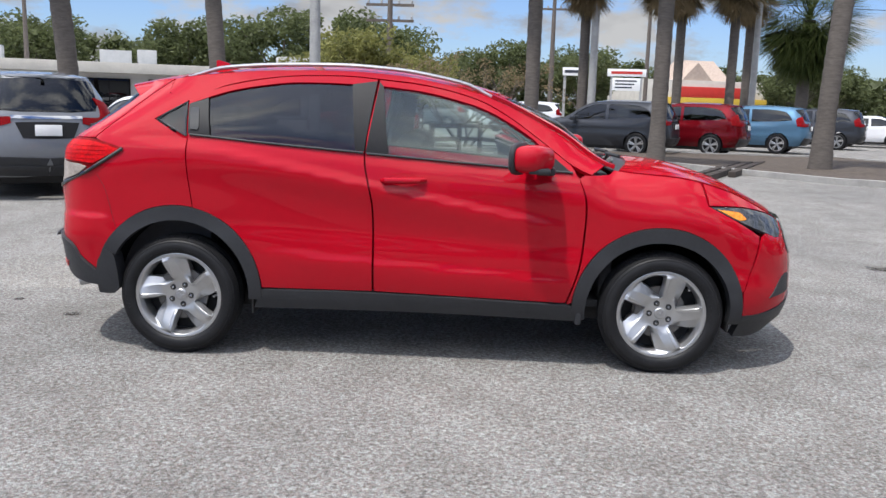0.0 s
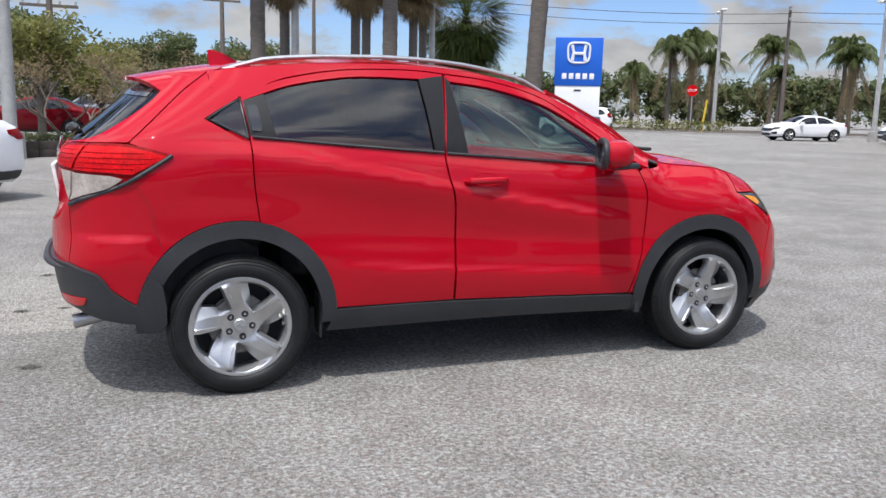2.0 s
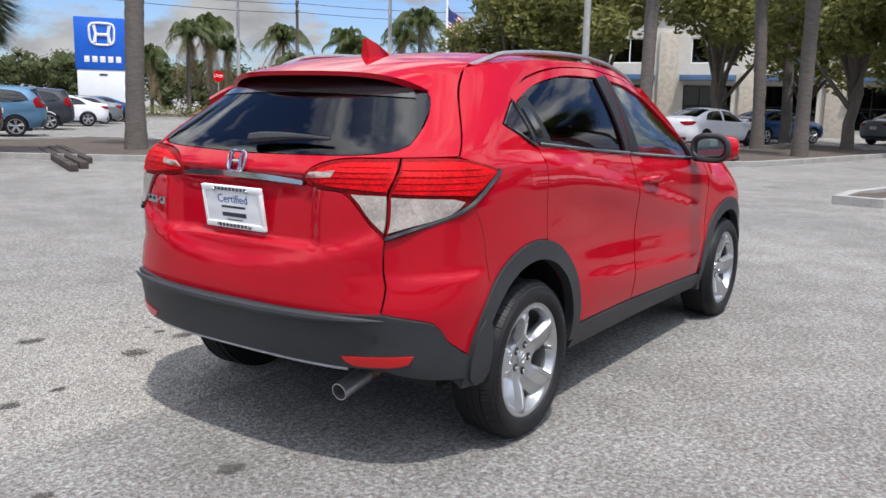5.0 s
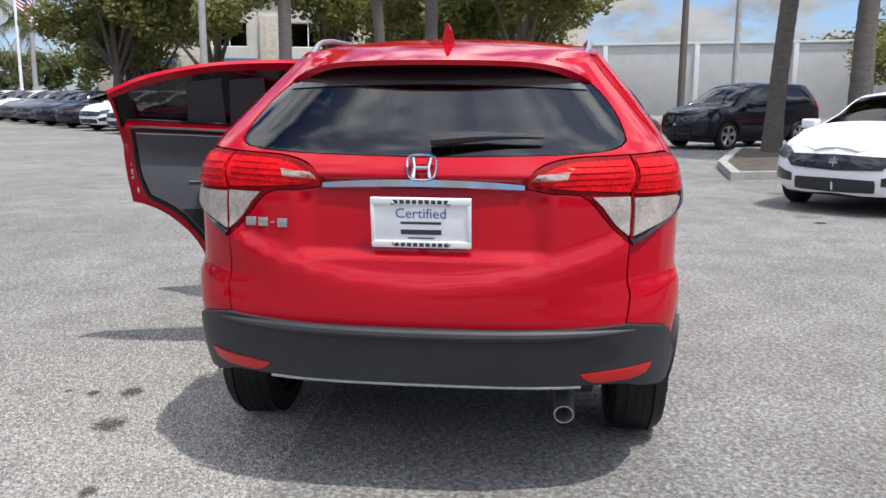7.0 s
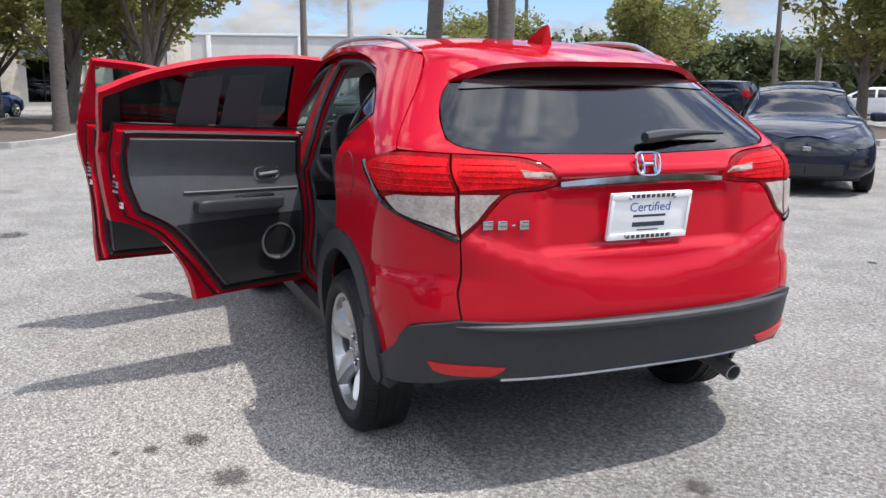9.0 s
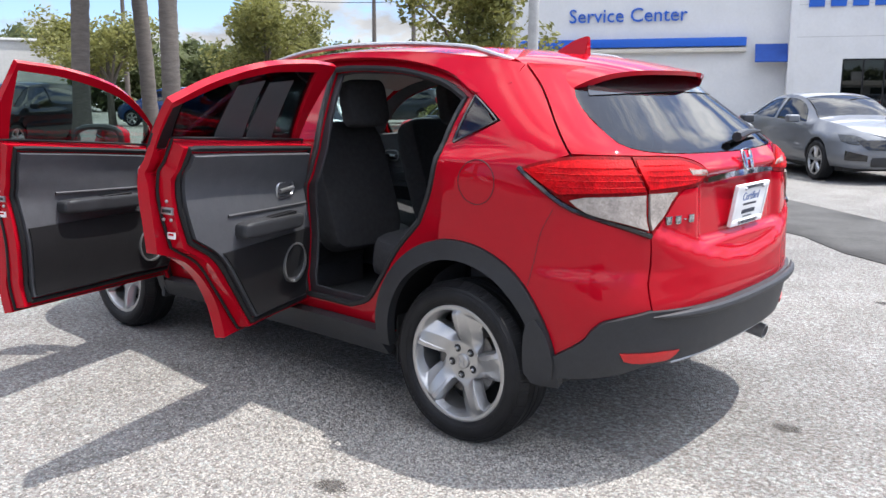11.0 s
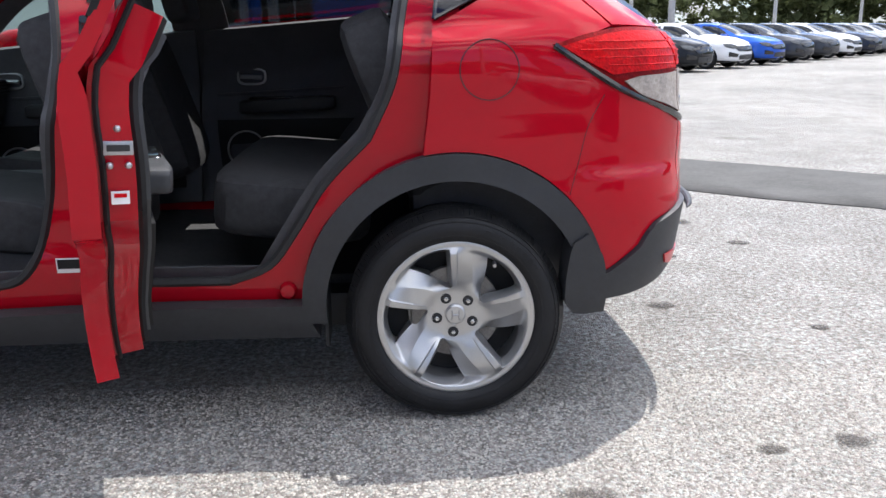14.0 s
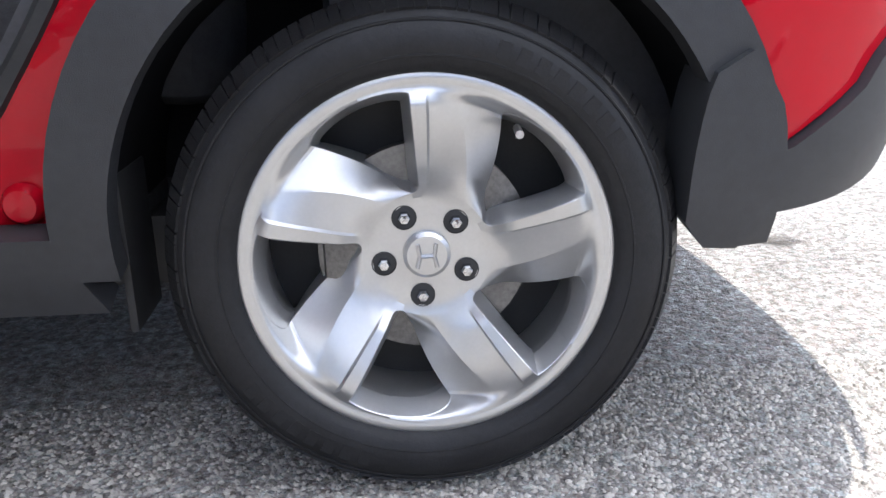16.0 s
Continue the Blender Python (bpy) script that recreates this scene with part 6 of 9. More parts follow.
# window stickers on the open rear door, as paper sheets
for k, (x0, x1) in enumerate(((-0.70, -0.51), (-0.91, -0.72))):
    bm = bmesh.new()
    skin_panel(bm, S, outline([(x0, 1.19), (x1, 1.175)], [(x1, 1.175), (x1 - 0.01, 1.45)], [(x1 - 0.01, 1.45), (x0 + 0.01, 1.44 - 0.01 * k)], [(x0 + 0.01, 1.44 - 0.01 * k), (x0, 1.19)]), 1, 0.001, 0.08, off=-0.020, gap=0)
    rd = [o for o in car.children if o.name.startswith("rear_door") and abs(o.matrix_basis.to_euler().z) > 0.1][0]
    part("window_sticker", bm, M_sticker, rd, "dark-backed paper sheet stuck inside the window")


# ---- ground ----
def ground_material():
    m = bpy.data.materials.new("bleached gravelly asphalt")
    m.use_nodes = True
    n, l = m.node_tree.nodes, m.node_tree.links
    b = n["Principled BSDF"]
    b.inputs["Roughness"].default_value = 0.92
    b.inputs["Specular IOR Level"].default_value = 0.25
    tc = n.new("ShaderNodeTexCoord")

    def tex(kind, scale, detail=4):
        t = n.new(kind)
        t.inputs["Scale"].default_value = scale
        if "Detail" in t.inputs:
            t.inputs["Detail"].default_value = detail
        l.new(tc.outputs["Object"], t.inputs["Vector"])
        return t

    def ramp(src, p0, c0, p1, c1):
        r = n.new("ShaderNodeValToRGB")
        r.color_ramp.elements[0].position, r.color_ramp.elements[1].position = p0, p1
        r.color_ramp.elements[0].color, r.color_ramp.elements[1].color = rgba(c0), rgba(c1)
        l.new(src, r.inputs[0])
        return r.outputs["Color"]

    def mix(kind, fac, a, c):
        x = n.new("ShaderNodeMix"); x.data_type = "RGBA"; x.blend_type = kind
        x.inputs[0].default_value = fac
        l.new(a, x.inputs[6]); l.new(c, x.inputs[7])
        return x.outputs[2]
    stones = tex("ShaderNodeTexVoronoi", 105)
    coarse = tex("ShaderNodeTexVoronoi", 78)
    sep = n.new("ShaderNodeSeparateColor")
    l.new(stones.outputs["Color"], sep.inputs[0])
    pebble = ramp(sep.outputs[0], 0.0, (0.24, 0.228, 0.206), 1.0, (0.69, 0.655, 0.595))
    grit = ramp(tex("ShaderNodeTexNoise", 260, 3).outputs["Fac"], 0.3, (0.70, 0.70, 0.70), 0.7, (1.15, 1.15, 1.15))
    col = mix("MULTIPLY", 1.0, pebble, grit)
    gaps = ramp(stones.outputs["Distance"], 0.34, (1, 1, 1), 0.68, (0.36, 0.36, 0.36))
    col = mix("MULTIPLY", 0.8, col, gaps)
    hue = ramp(sep.outputs[1], 0.0, (1.06, 1.0, 0.95), 1.0, (0.95, 1.0, 1.05))
    col = mix("MULTIPLY", 1.0, col, hue)
    sep2 = n.new("ShaderNodeSeparateColor")
    l.new(coarse.outputs["Color"], sep2.inputs[0])
    chips = ramp(sep2.outputs[1], 0.85, (1, 1, 1), 0.92, (1.12, 1.18, 1.18))
    col = mix("MULTIPLY", 0.9, col, chips)
    pits = ramp(sep2.outputs[2], 0.90, (1, 1, 1), 0.95, (0.70, 0.62, 0.62))
    col = mix("MULTIPLY", 0.9, col, pits)
    clump = ramp(tex("ShaderNodeTexNoise", 42, 3).outputs["Fac"], 0.36, (0.66, 0.65, 0.64), 0.64, (1.24, 1.24, 1.24))
    col = mix("MULTIPLY", 0.85, col, clump)
    large = ramp(tex("ShaderNodeTexNoise", 0.35, 6).outputs["Fac"], 0.3, (0.82, 0.82, 0.83), 0.7, (1.10, 1.10, 1.09))
    col = mix("MULTIPLY", 1.0, col, large)
    mid = ramp(tex("ShaderNodeTexNoise", 2.3, 5).outputs["Fac"], 0.35, (0.86, 0.85, 0.84), 0.62, (1.05, 1.05, 1.05))
    col = mix("MULTIPLY", 1.0, col, mid)
    stain = ramp(tex("ShaderNodeTexNoise", 1.1, 2).outputs["Fac"], 0.66, (1, 1, 1), 0.76, (0.55, 0.53, 0.51))
    col = mix("MULTIPLY", 0.7, col, stain)
    l.new(col, b.inputs["Base Color"])
    bp = n.new("ShaderNodeBump")
    bp.inputs["Strength"].default_value, bp.inputs["Distance"].default_value = 0.8, 0.008
    l.new(stones.outputs["Distance"], bp.inputs["Height"])
    bp.invert = True
    l.new(bp.outputs[0], b.inputs["Normal"])
    return m


M_ground = ground_material()
bm = bmesh.new()
bmesh.ops.create_grid(bm, x_segments=8, y_segments=8, size=900)
ground = tagged(finish("ground", bm, M_ground, 0), "sun-bleached coarse grey asphalt of a car lot", "ground", kind="structure")


# ---- parked cars ----
SEDAN = dict(
    skin=Skin(edge=curve([-2.3, -2.0, -1.7, -1.3, -0.85, -0.4, 0.0, 0.35, 0.8, 1.08, 1.6, 2.1, 2.35], [0.98, 1.035, 1.07, 1.20, 1.335, 1.375, 1.365, 1.30, 1.10, 0.985, 0.925, 0.80, 0.70]),
              edge_width=curve([-2.2, -1.7, -1.0, -0.4, 0.2, 0.7, 1.1, 1.8], [0.66, 0.62, 0.56, 0.585, 0.58, 0.62, 0.72, 0.72]),
              belt=curve([-2.3, -1.5, 0.0, 1.0, 1.6], [0.98, 0.99, 0.93, 0.90, 0.85]),
              low=curve([0, 0.15, 0.4, 0.6, 0.85, 1.0], [0.80, 0.86, 0.895, 0.885, 0.885, 0.83]),
              tail=curve([0.2, 0.35, 0.6, 0.8, 0.95, 1.05, 1.4], [-2.15, -2.26, -2.30, -2.29, -2.27, -2.22, -1.9]), nose=curve([0.15, 0.3, 0.5, 0.65, 0.75, 0.9, 1.4], [2.22, 2.31, 2.33, 2.31, 2.27, 2.1, 1.6]),
              crown=curve([-2.3, -1.7, -0.9, 0, 0.4, 0.8, 1.1, 2.3], [0.02, 0.03, 0.05, 0.05, 0.06, 0.09, 0.05, 0.04]), z0=0.22),
    wheels=(-1.33, 1.37), r=0.325, top=(-2.2, -1.62, -0.78, 0.28, 1.05, 2.26), pane=([(-1.32, 1.0), (-0.36, 0.965)], [(-0.36, 0.965), (-0.33, 1.32)], [(-0.33, 1.32), (-0.7, 1.305), (-1.05, 1.21), (-1.32, 1.0)]),
    pane2=([(-0.27, 0.962), (0.86, 0.925)], [(0.86, 0.925), (0.62, 1.12), (0.35, 1.25), (0.05, 1.31), (-0.24, 1.322)], [(-0.24, 1.322), (-0.27, 0.962)]), tail_z=(0.80, 0.93), head_z=(0.62, 0.75), end=(-2.0, 2.1))
SUV = dict(
    skin=Skin(edge=curve([-2.25, -2.0, -1.7, -1.0, -0.4, 0.1, 0.45, 0.9, 1.2, 1.7, 2.1, 2.3], [1.50, 1.575, 1.605, 1.635, 1.635, 1.60, 1.51, 1.24, 1.08, 1.02, 0.90, 0.78]),
              edge_width=curve([-2.2, -1.7, -1.0, -0.4, 0.2, 0.8, 1.2, 1.9], [0.60, 0.62, 0.63, 0.64, 0.63, 0.66, 0.74, 0.72]),
              belt=curve([-2.3, -1.5, 0.0, 1.0, 1.6], [1.14, 1.12, 1.06, 1.0, 0.95]),
              low=curve([0, 0.15, 0.4, 0.6, 0.85, 1.0], [0.82, 0.87, 0.905, 0.895, 0.895, 0.85]),
              tail=curve([0.3, 0.45, 0.65, 0.9, 1.1, 1.4, 1.6], [-2.12, -2.24, -2.27, -2.24, -2.20, -2.07, -1.95]), nose=curve([0.25, 0.4, 0.6, 0.8, 0.95, 1.1, 1.6], [2.18, 2.28, 2.29, 2.27, 2.18, 2.0, 1.5]),
              crown=curve([-2.3, -1.7, -0.9, 0, 0.5, 0.9, 1.2, 2.3], [0.02, 0.04, 0.05, 0.05, 0.06, 0.09, 0.05, 0.04]), z0=0.28),
    wheels=(-1.28, 1.34), r=0.345, top=(-1.95, -1.9, -1.85, 0.36, 1.16, 2.2), pane=([(-1.72, 1.19), (-1.3, 1.135), (-0.36, 1.10)], [(-0.36, 1.10), (-0.33, 1.54)], [(-0.33, 1.54), (-1.0, 1.535), (-1.5, 1.45), (-1.72, 1.19)]),
    pane2=([(-0.27, 1.095), (0.95, 1.045)], [(0.95, 1.045), (0.72, 1.25), (0.45, 1.41), (0.1, 1.52), (-0.24, 1.54)], [(-0.24, 1.54), (-0.27, 1.095)]), tail_z=(0.98, 1.22), head_z=(0.80, 0.95), end=(-1.95, 2.08))


def parked_car(kind, colour, label, dark_wheels=False):
    """A parked car at the origin, nose along +x, with its main parts."""
    k = SEDAN if kind == "sedan" else SUV
    s = k["skin"]
    c = thing("parked_car", label, "car", group="parked cars")
    r, (wx0, wx1) = k["r"], k["wheels"]
    z0 = s.z0
    panes = [outline(*k["pane"], step=0.12), outline(*k["pane2"], step=0.12)]
    X = lambda x, z: s.X(x, z)
    e0, e1 = k["end"]
    zt0, zt1 = float(s.edge(e0)), float(s.edge(e1))
    bm = bmesh.new()
    edge_run = [X(x, float(s.edge(x)) - 0.001) for x in np.linspace(e1, e0, 34)]
    rim_a = [(wx0 + (r + 0.055) * math.cos(a), r + (r + 0.055) * math.sin(a)) for a in np.linspace(math.pi * 1.05, -math.pi * 0.05, 12)]
    rim_b = [(wx1 + (r + 0.055) * math.cos(a), r + (r + 0.055) * math.sin(a)) for a in np.linspace(math.pi * 1.05, -math.pi * 0.05, 12)]
    tail_c = [s.Y(0.0, z) for z in np.linspace(zt0 if kind == "sedan" else 1.14, z0 + 0.04, 8)]
    nose_c = [s.Y(0.0, z, "nose") for z in np.linspace(z0 + 0.04, zt1, 8)]
    if kind == "sedan":
        back = [s.Y(y, zt0) for y in (0.45, 0.2)]
    else:
        back = [s.Y(0.63, 1.53), s.Y(0.645, 1.40), s.Y(0.65, 1.25), s.Y(0.62, 1.16), s.Y(0.3, 1.14)]
    poly = [tail_c[-1], *[s.Y(y, z0 + 0.02) for y in (0.3, 0.6)], *rim_a, *rim_b, *[s.Y(y, z0 + 0.02, "nose") for y in (0.6, 0.3)], *nose_c, *[s.Y(y, zt1, "nose") for y in (0.2, 0.45)], *edge_run, *back, *tail_c[:-1]]
    skin_panel(bm, s, poly, 0, 0.02, 0.16, holes=panes, gap=0)
    t = k["top"]
    top_panel(bm, s, t[2], t[3], -1, 1, 10, 8, 0.02)
    top_panel(bm, s, t[4], t[5], -1, 1, 10, 8, 0.02)
    if kind == "sedan":
        top_panel(bm, s, t[0], t[1], -1, 1, 5, 8, 0.02)
    else:
        top_panel(bm, s, -2.06, t[2] + 0.01, -0.95, 0.95, 3, 8, 0.03)
    body = part("body", bm, colour, c)
    for sd in (1, -1):
        for p in panes:
            bm = bmesh.new()
            skin_panel(bm, s, inset(p, -0.02), sd, 0.006, 0.2, off=-0.012, gap=0)
            part("side_window", bm, M_car_window, c, "dark side window")
    bm = bmesh.new()
    top_panel(bm, s, t[3] - 0.01, t[4] + 0.01, -0.97, 0.97, 8, 8, 0.008, lift=-0.006)
    part("windscreen", bm, M_car_window, c)
    bm = bmesh.new()
    if kind == "sedan":
        top_panel(bm, s, t[1] - 0.01, t[2] + 0.01, -0.95, 0.95, 8, 8, 0.008, lift=-0.006)
    else:
        skin_panel(bm, s, outline([s.Y(0.0, 1.14), s.Y(0.6, 1.17)], [s.Y(0.6, 1.17), s.Y(0.66, 1.26), s.Y(0.65, 1.40), s.Y(0.63, 1.55)], [s.Y(0.63, 1.55), s.Y(0.3, 1.57), s.Y(0.0, 1.58)], [s.Y(0.0, z) for z in np.linspace(1.58, 1.14, 10)]), 0, 0.006, 0.15, off=-0.006, gap=0)
    part("rear_window", bm, M_car_window, c)
    bm = bmesh.new()
    box(bm, wx0 - 0.5, wx1 + 0.55, -0.70, 0.70, 0.18, 0.55, 0.04)
    part("underbody", bm, M_rubber, c)
    bm = bmesh.new()
    box(bm, -1.0, 0.75, -0.62, 0.62, 0.50, 1.0 if kind == "sedan" else 1.1, 0.10)
    part("cabin_interior", bm, M_trim_dark, c)
    for sd in (1, -1):
        tz0, tz1 = k["tail_z"]
        bm = bmesh.new()
        if kind == "sedan":
            skin_panel(bm, s, outline([s.Y(0.42, tz1 - 0.05), s.Y(0.42, tz1)], [s.Y(0.42, tz1), s.X(-2.05, tz1 + 0.02), s.X(-1.88, tz1)], [s.X(-1.88, tz1), s.X(-2.1, tz0 + 0.02), s.Y(0.6, tz0)], [s.Y(0.6, tz0), s.Y(0.42, tz1 - 0.05)]), sd, 0.02, 0.12, off=0.008, gap=0)
        else:
            skin_panel(bm, s, outline([s.Y(0.42, tz0 + 0.02), s.Y(0.42, tz0 + 0.10)], [s.Y(0.42, tz0 + 0.10), s.Y(0.66, tz0 + 0.12), s.X(-2.0, tz1 + 0.12)], [s.X(-2.0, tz1 + 0.12), s.X(-1.84, tz1), s.X(-1.9, tz0)], [s.X(-1.9, tz0), s.Y(0.6, tz0 - 0.02), s.Y(0.42, tz0 + 0.02)]), sd, 0.02, 0.12, off=0.008, gap=0)
        part("tail_lamp", bm, M_lens_deep, c, "red tail lamp")
        hz0, hz1 = k["head_z"]
        bm = bmesh.new()
        skin_panel(bm, s, outline([s.Y(0.46, hz0 + 0.04, "nose"), s.Y(0.66, hz0, "nose"), s.X(1.98, hz0 + 0.05)], [s.X(1.98, hz0 + 0.05), s.X(1.86, hz1 + 0.015)], [s.X(1.86, hz1 + 0.015), s.Y(0.62, hz1, "nose"), s.Y(0.46, hz0 + 0.04, "nose")]), sd, 0.02, 0.12, off=0.008, gap=0)
        part("headlamp", bm, M_headlamp, c, "clear headlamp")
        bm = bmesh.new()
        skin_panel(bm, s, outline([s.Y(0.50, 0.36, "nose"), s.Y(0.76, 0.37, "nose")], [s.Y(0.76, 0.37, "nose"), s.Y(0.76, 0.52, "nose")], [s.Y(0.76, 0.52, "nose"), s.Y(0.50, 0.45, "nose")], [s.Y(0.50, 0.45, "nose"), s.Y(0.50, 0.36, "nose")]), sd, 0.02, 0.12, off=0.006, gap=0)
        part("fog_lamp_grille", bm, M_gloss_black, c)
        bm = bmesh.new()
        seat_part(bm, 0.09, 0.10, 0.065, Matrix.Translation((0.72, sd * 1.0, float(s.belt(0.7)) + 0.07)))
        part("wing_mirror", bm, colour, c)
    bm = bmesh.new()
    g0, g1 = (0.52, 0.70) if kind == "sedan" else (0.60, 0.86)
    skin_panel(bm, s, outline([s.Y(0.0, g0, "nose"), s.Y(0.5, g0 + 0.02, "nose")], [s.Y(0.5, g0 + 0.02, "nose"), s.Y(0.62, g1 - 0.02, "nose")], [s.Y(0.62, g1 - 0.02, "nose"), s.Y(0.0, g1, "nose")], [s.Y(0.0, g1, "nose"), s.Y(0.0, g0, "nose")]), 0, 0.02, 0.14, off=0.01, gap=0)
    part("grille", bm, M_gloss_black, c, "gloss black grille")
    bm = bmesh.new()
    skin_panel(bm, s, outline([s.Y(0.0, 0.27, "nose"), s.Y(0.44, 0.28, "nose")], [s.Y(0.44, 0.28, "nose"), s.Y(0.44, 0.42, "nose")], [s.Y(0.44, 0.42, "nose"), s.Y(0.0, 0.43, "nose")], [s.Y(0.0, 0.43, "nose"), s.Y(0.0, 0.27, "nose")]), 0, 0.02, 0.14, off=0.008, gap=0)
    part("lower_grille", bm, M_black_plastic, c)
    bm = bmesh.new()
    box(bm, float(s.nose(0.62)) + 0.008, float(s.nose(0.62)) + 0.02, -0.05, 0.05, 0.59, 0.65, 0.012)
    part("badge", bm, M_chrome, c)
    bm = bmesh.new()
    px = float(s.tail(0.72))
    pz = 0.66 if kind == "sedan" else 0.84
    box(bm, px - 0.018, px + 0.01, -0.16, 0.16, pz, pz + 0.14, 0.005)
    part("number_plate", bm, M_paper, c, "white plate")
    bm = bmesh.new()
    skin_panel(bm, s, outline([s.Y(0.0, z0 + 0.05), s.Y(0.62, z0 + 0.06)], [s.Y(0.62, z0 + 0.06), s.Y(0.66, z0 + 0.17)], [s.Y(0.66, z0 + 0.17), s.Y(0.0, z0 + 0.17)], [s.Y(0.0, z0 + 0.17), s.Y(0.0, z0 + 0.05)]), 0, 0.02, 0.14, off=0.01, gap=0)
    part("rear_valance", bm, M_black_plastic, c)
    if kind != "sedan":
        bm = bmesh.new()
        skin_panel(bm, s, outline([(-0.98, 1.20), (-0.62, 1.185)], [(-0.62, 1.185), (-0.61, 1.44)], [(-0.61, 1.44), (-0.96, 1.44)], [(-0.96, 1.44), (-0.98, 1.20)]), 1, 0.003, 0.2, off=-0.024, gap=0)
        part("window_sheet", bm, M_paper, c, "white paper sheet behind the side window")
        bm = bmesh.new()
        skin_panel(bm, s, outline([s.Y(0.0, z0 + 0.03), s.Y(0.7, z0 + 0.04)], [s.Y(0.7, z0 + 0.04), s.Y(0.74, z0 + 0.30)], [s.Y(0.74, z0 + 0.30), s.Y(0.0, z0 + 0.27)], [s.Y(0.0, z0 + 0.27), s.Y(0.0, z0 + 0.03)]), 0, 0.02, 0.14, off=0.014, gap=0)
        part("bumper_cladding", bm, M_black_plastic, c, "black lower bumper")
        bm = bmesh.new()
        skin_panel(bm, s, outline([s.Y(0.0, 0.80), s.Y(0.30, 0.81)], [s.Y(0.30, 0.81), s.Y(0.38, 1.01)], [s.Y(0.38, 1.01), s.Y(0.0, 1.02)], [s.Y(0.0, 1.02), s.Y(0.0, 0.80)]), 0, 0.01, 0.14, off=0.006, gap=0)
        part("plate_hollow", bm, M_satin_black, c, "dark hollow round the plate")
        bm = bmesh.new()
        skin_panel(bm, s, outline([s.Y(0.0, 1.055), s.Y(0.42, 1.06)], [s.Y(0.42, 1.06), s.Y(0.42, 1.10)], [s.Y(0.42, 1.10), s.Y(0.0, 1.095)], [s.Y(0.0, 1.095), s.Y(0.0, 1.055)]), 0, 0.01, 0.14, off=0.010, gap=0)
        part("chrome_bar", bm, M_chrome, c, "chrome bar between the tail lamps")
    alloy = M_alloy_dark if dark_wheels else M_alloy
    for wx in (wx0, wx1):
        for sd in (1, -1):
            m = Matrix.Translation((wx, sd * 0.79, r)) @ (Matrix.Rotation(math.pi, 4, "Z") if sd < 0 else Matrix.Identity(4))
            bm = bmesh.new()
            lathe(bm, [(r * 0.70, 0.09), (r * 0.78, 0.105), (r * 0.93, 0.10), (r * 0.985, 0.08), (r, 0.04), (r, -0.08), (r * 0.9, -0.1), (r * 0.7, -0.09)], 28, closed=True)
            wh = part("wheel", fix(bm), M_tyre, c, at=m)
            bm = bmesh.new()
            for q in range(5):
                a = 2 * math.pi * q / 5 + 0.3
                for d in (-0.16, 0.16):
                    tube(bm, [(0.05 * math.cos(a), 0.075, 0.05 * math.sin(a)), (r * 0.68 * math.cos(a + d), 0.085, r * 0.68 * math.sin(a + d))], [0.03, 0.022], 5)
            lathe(bm, [(r * 0.63, 0.07), (r * 0.66, 0.098), (r * 0.72, 0.098), (r * 0.73, 0.07)], 28, closed=True)
            lathe(bm, [(0.0001, 0.09), (0.055, 0.085), (0.06, 0.05)], 14)
            part("rim", fix(bm), alloy, wh)
            # black disc behind the spokes in place of the wheel's inner shade
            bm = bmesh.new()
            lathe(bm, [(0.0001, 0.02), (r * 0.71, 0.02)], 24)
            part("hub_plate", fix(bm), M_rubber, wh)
    return c


M_car_window = glass("parked car glass", (0.13, 0.15, 0.15))
PAINT = {
    "white": paint("white car paint", (0.74, 0.74, 0.75)), "silver": paint("silver car paint", (0.19, 0.20, 0.215), metal=0.5), "grey": paint("steel grey car paint", (0.045, 0.048, 0.056), metal=0.5),
    "black": paint("black car paint", (0.012, 0.013, 0.016)), "navy": paint("dark navy car paint", (0.016, 0.02, 0.035), metal=0.4), "blue": paint("bright blue car paint", (0.015, 0.08, 0.42), metal=0.3),
    "pale": paint("pale blue car paint", (0.085, 0.17, 0.26), metal=0.4), "maroon": paint("dark red car paint", (0.13, 0.004, 0.008), metal=0.3), "red": paint("bright red car paint", (0.40, 0.006, 0.02)), "orange": paint("orange red car paint", (0.55, 0.07, 0.02)),
    "dim": paint("mid blue car paint", (0.02, 0.05, 0.14), metal=0.4)}
CAR_WORD = {"white": "white", "silver": "metallic silver", "grey": "steel grey", "black": "glossy black", "navy": "dark navy", "blue": "bright blue", "pale": "pale blue", "maroon": "dark red", "red": "bright red", "orange": "orange red", "dim": "mid blue"}
made_cars = {}


def park(kind, colour, x, y, heading, dark_wheels=False):
    key = (kind, colour, dark_wheels)
    m = pose(x, y, 0, 0, 0, heading)
    if key in made_cars:
        return copy_thing(made_cars[key], m)
    label = f"{CAR_WORD[colour]} {'saloon car' if kind == 'sedan' else 'sport utility car'} parked on the lot" + (" with dark wheels" if dark_wheels else "")
    made_cars[key] = parked_car(kind, PAINT[colour], label, dark_wheels)
    made_cars[key].matrix_basis = m
    return made_cars[key]


# beside the street, seen behind the red car
park("suv", "silver", -6.62, 7.25, 126)
near_saloon = park("sedan", "white", -5.11, 8.78, 139)
for kd, cl, x, y in (("suv", "grey", 4.2, 22.0), ("suv", "maroon", 6.8, 23.4), ("suv", "pale", 9.9, 26.4), ("suv", "grey", 14.0, 31.4), ("sedan", "white", 17.8, 34.8), ("sedan", "silver", 20.6, 37.8), ("sedan", "dim", 23.6, 41.0), ("suv", "white", 28.4, 47.2)):
    park(kd, cl, x, y, 152)
park("sedan", "white", 34.3, 32.5, 168)
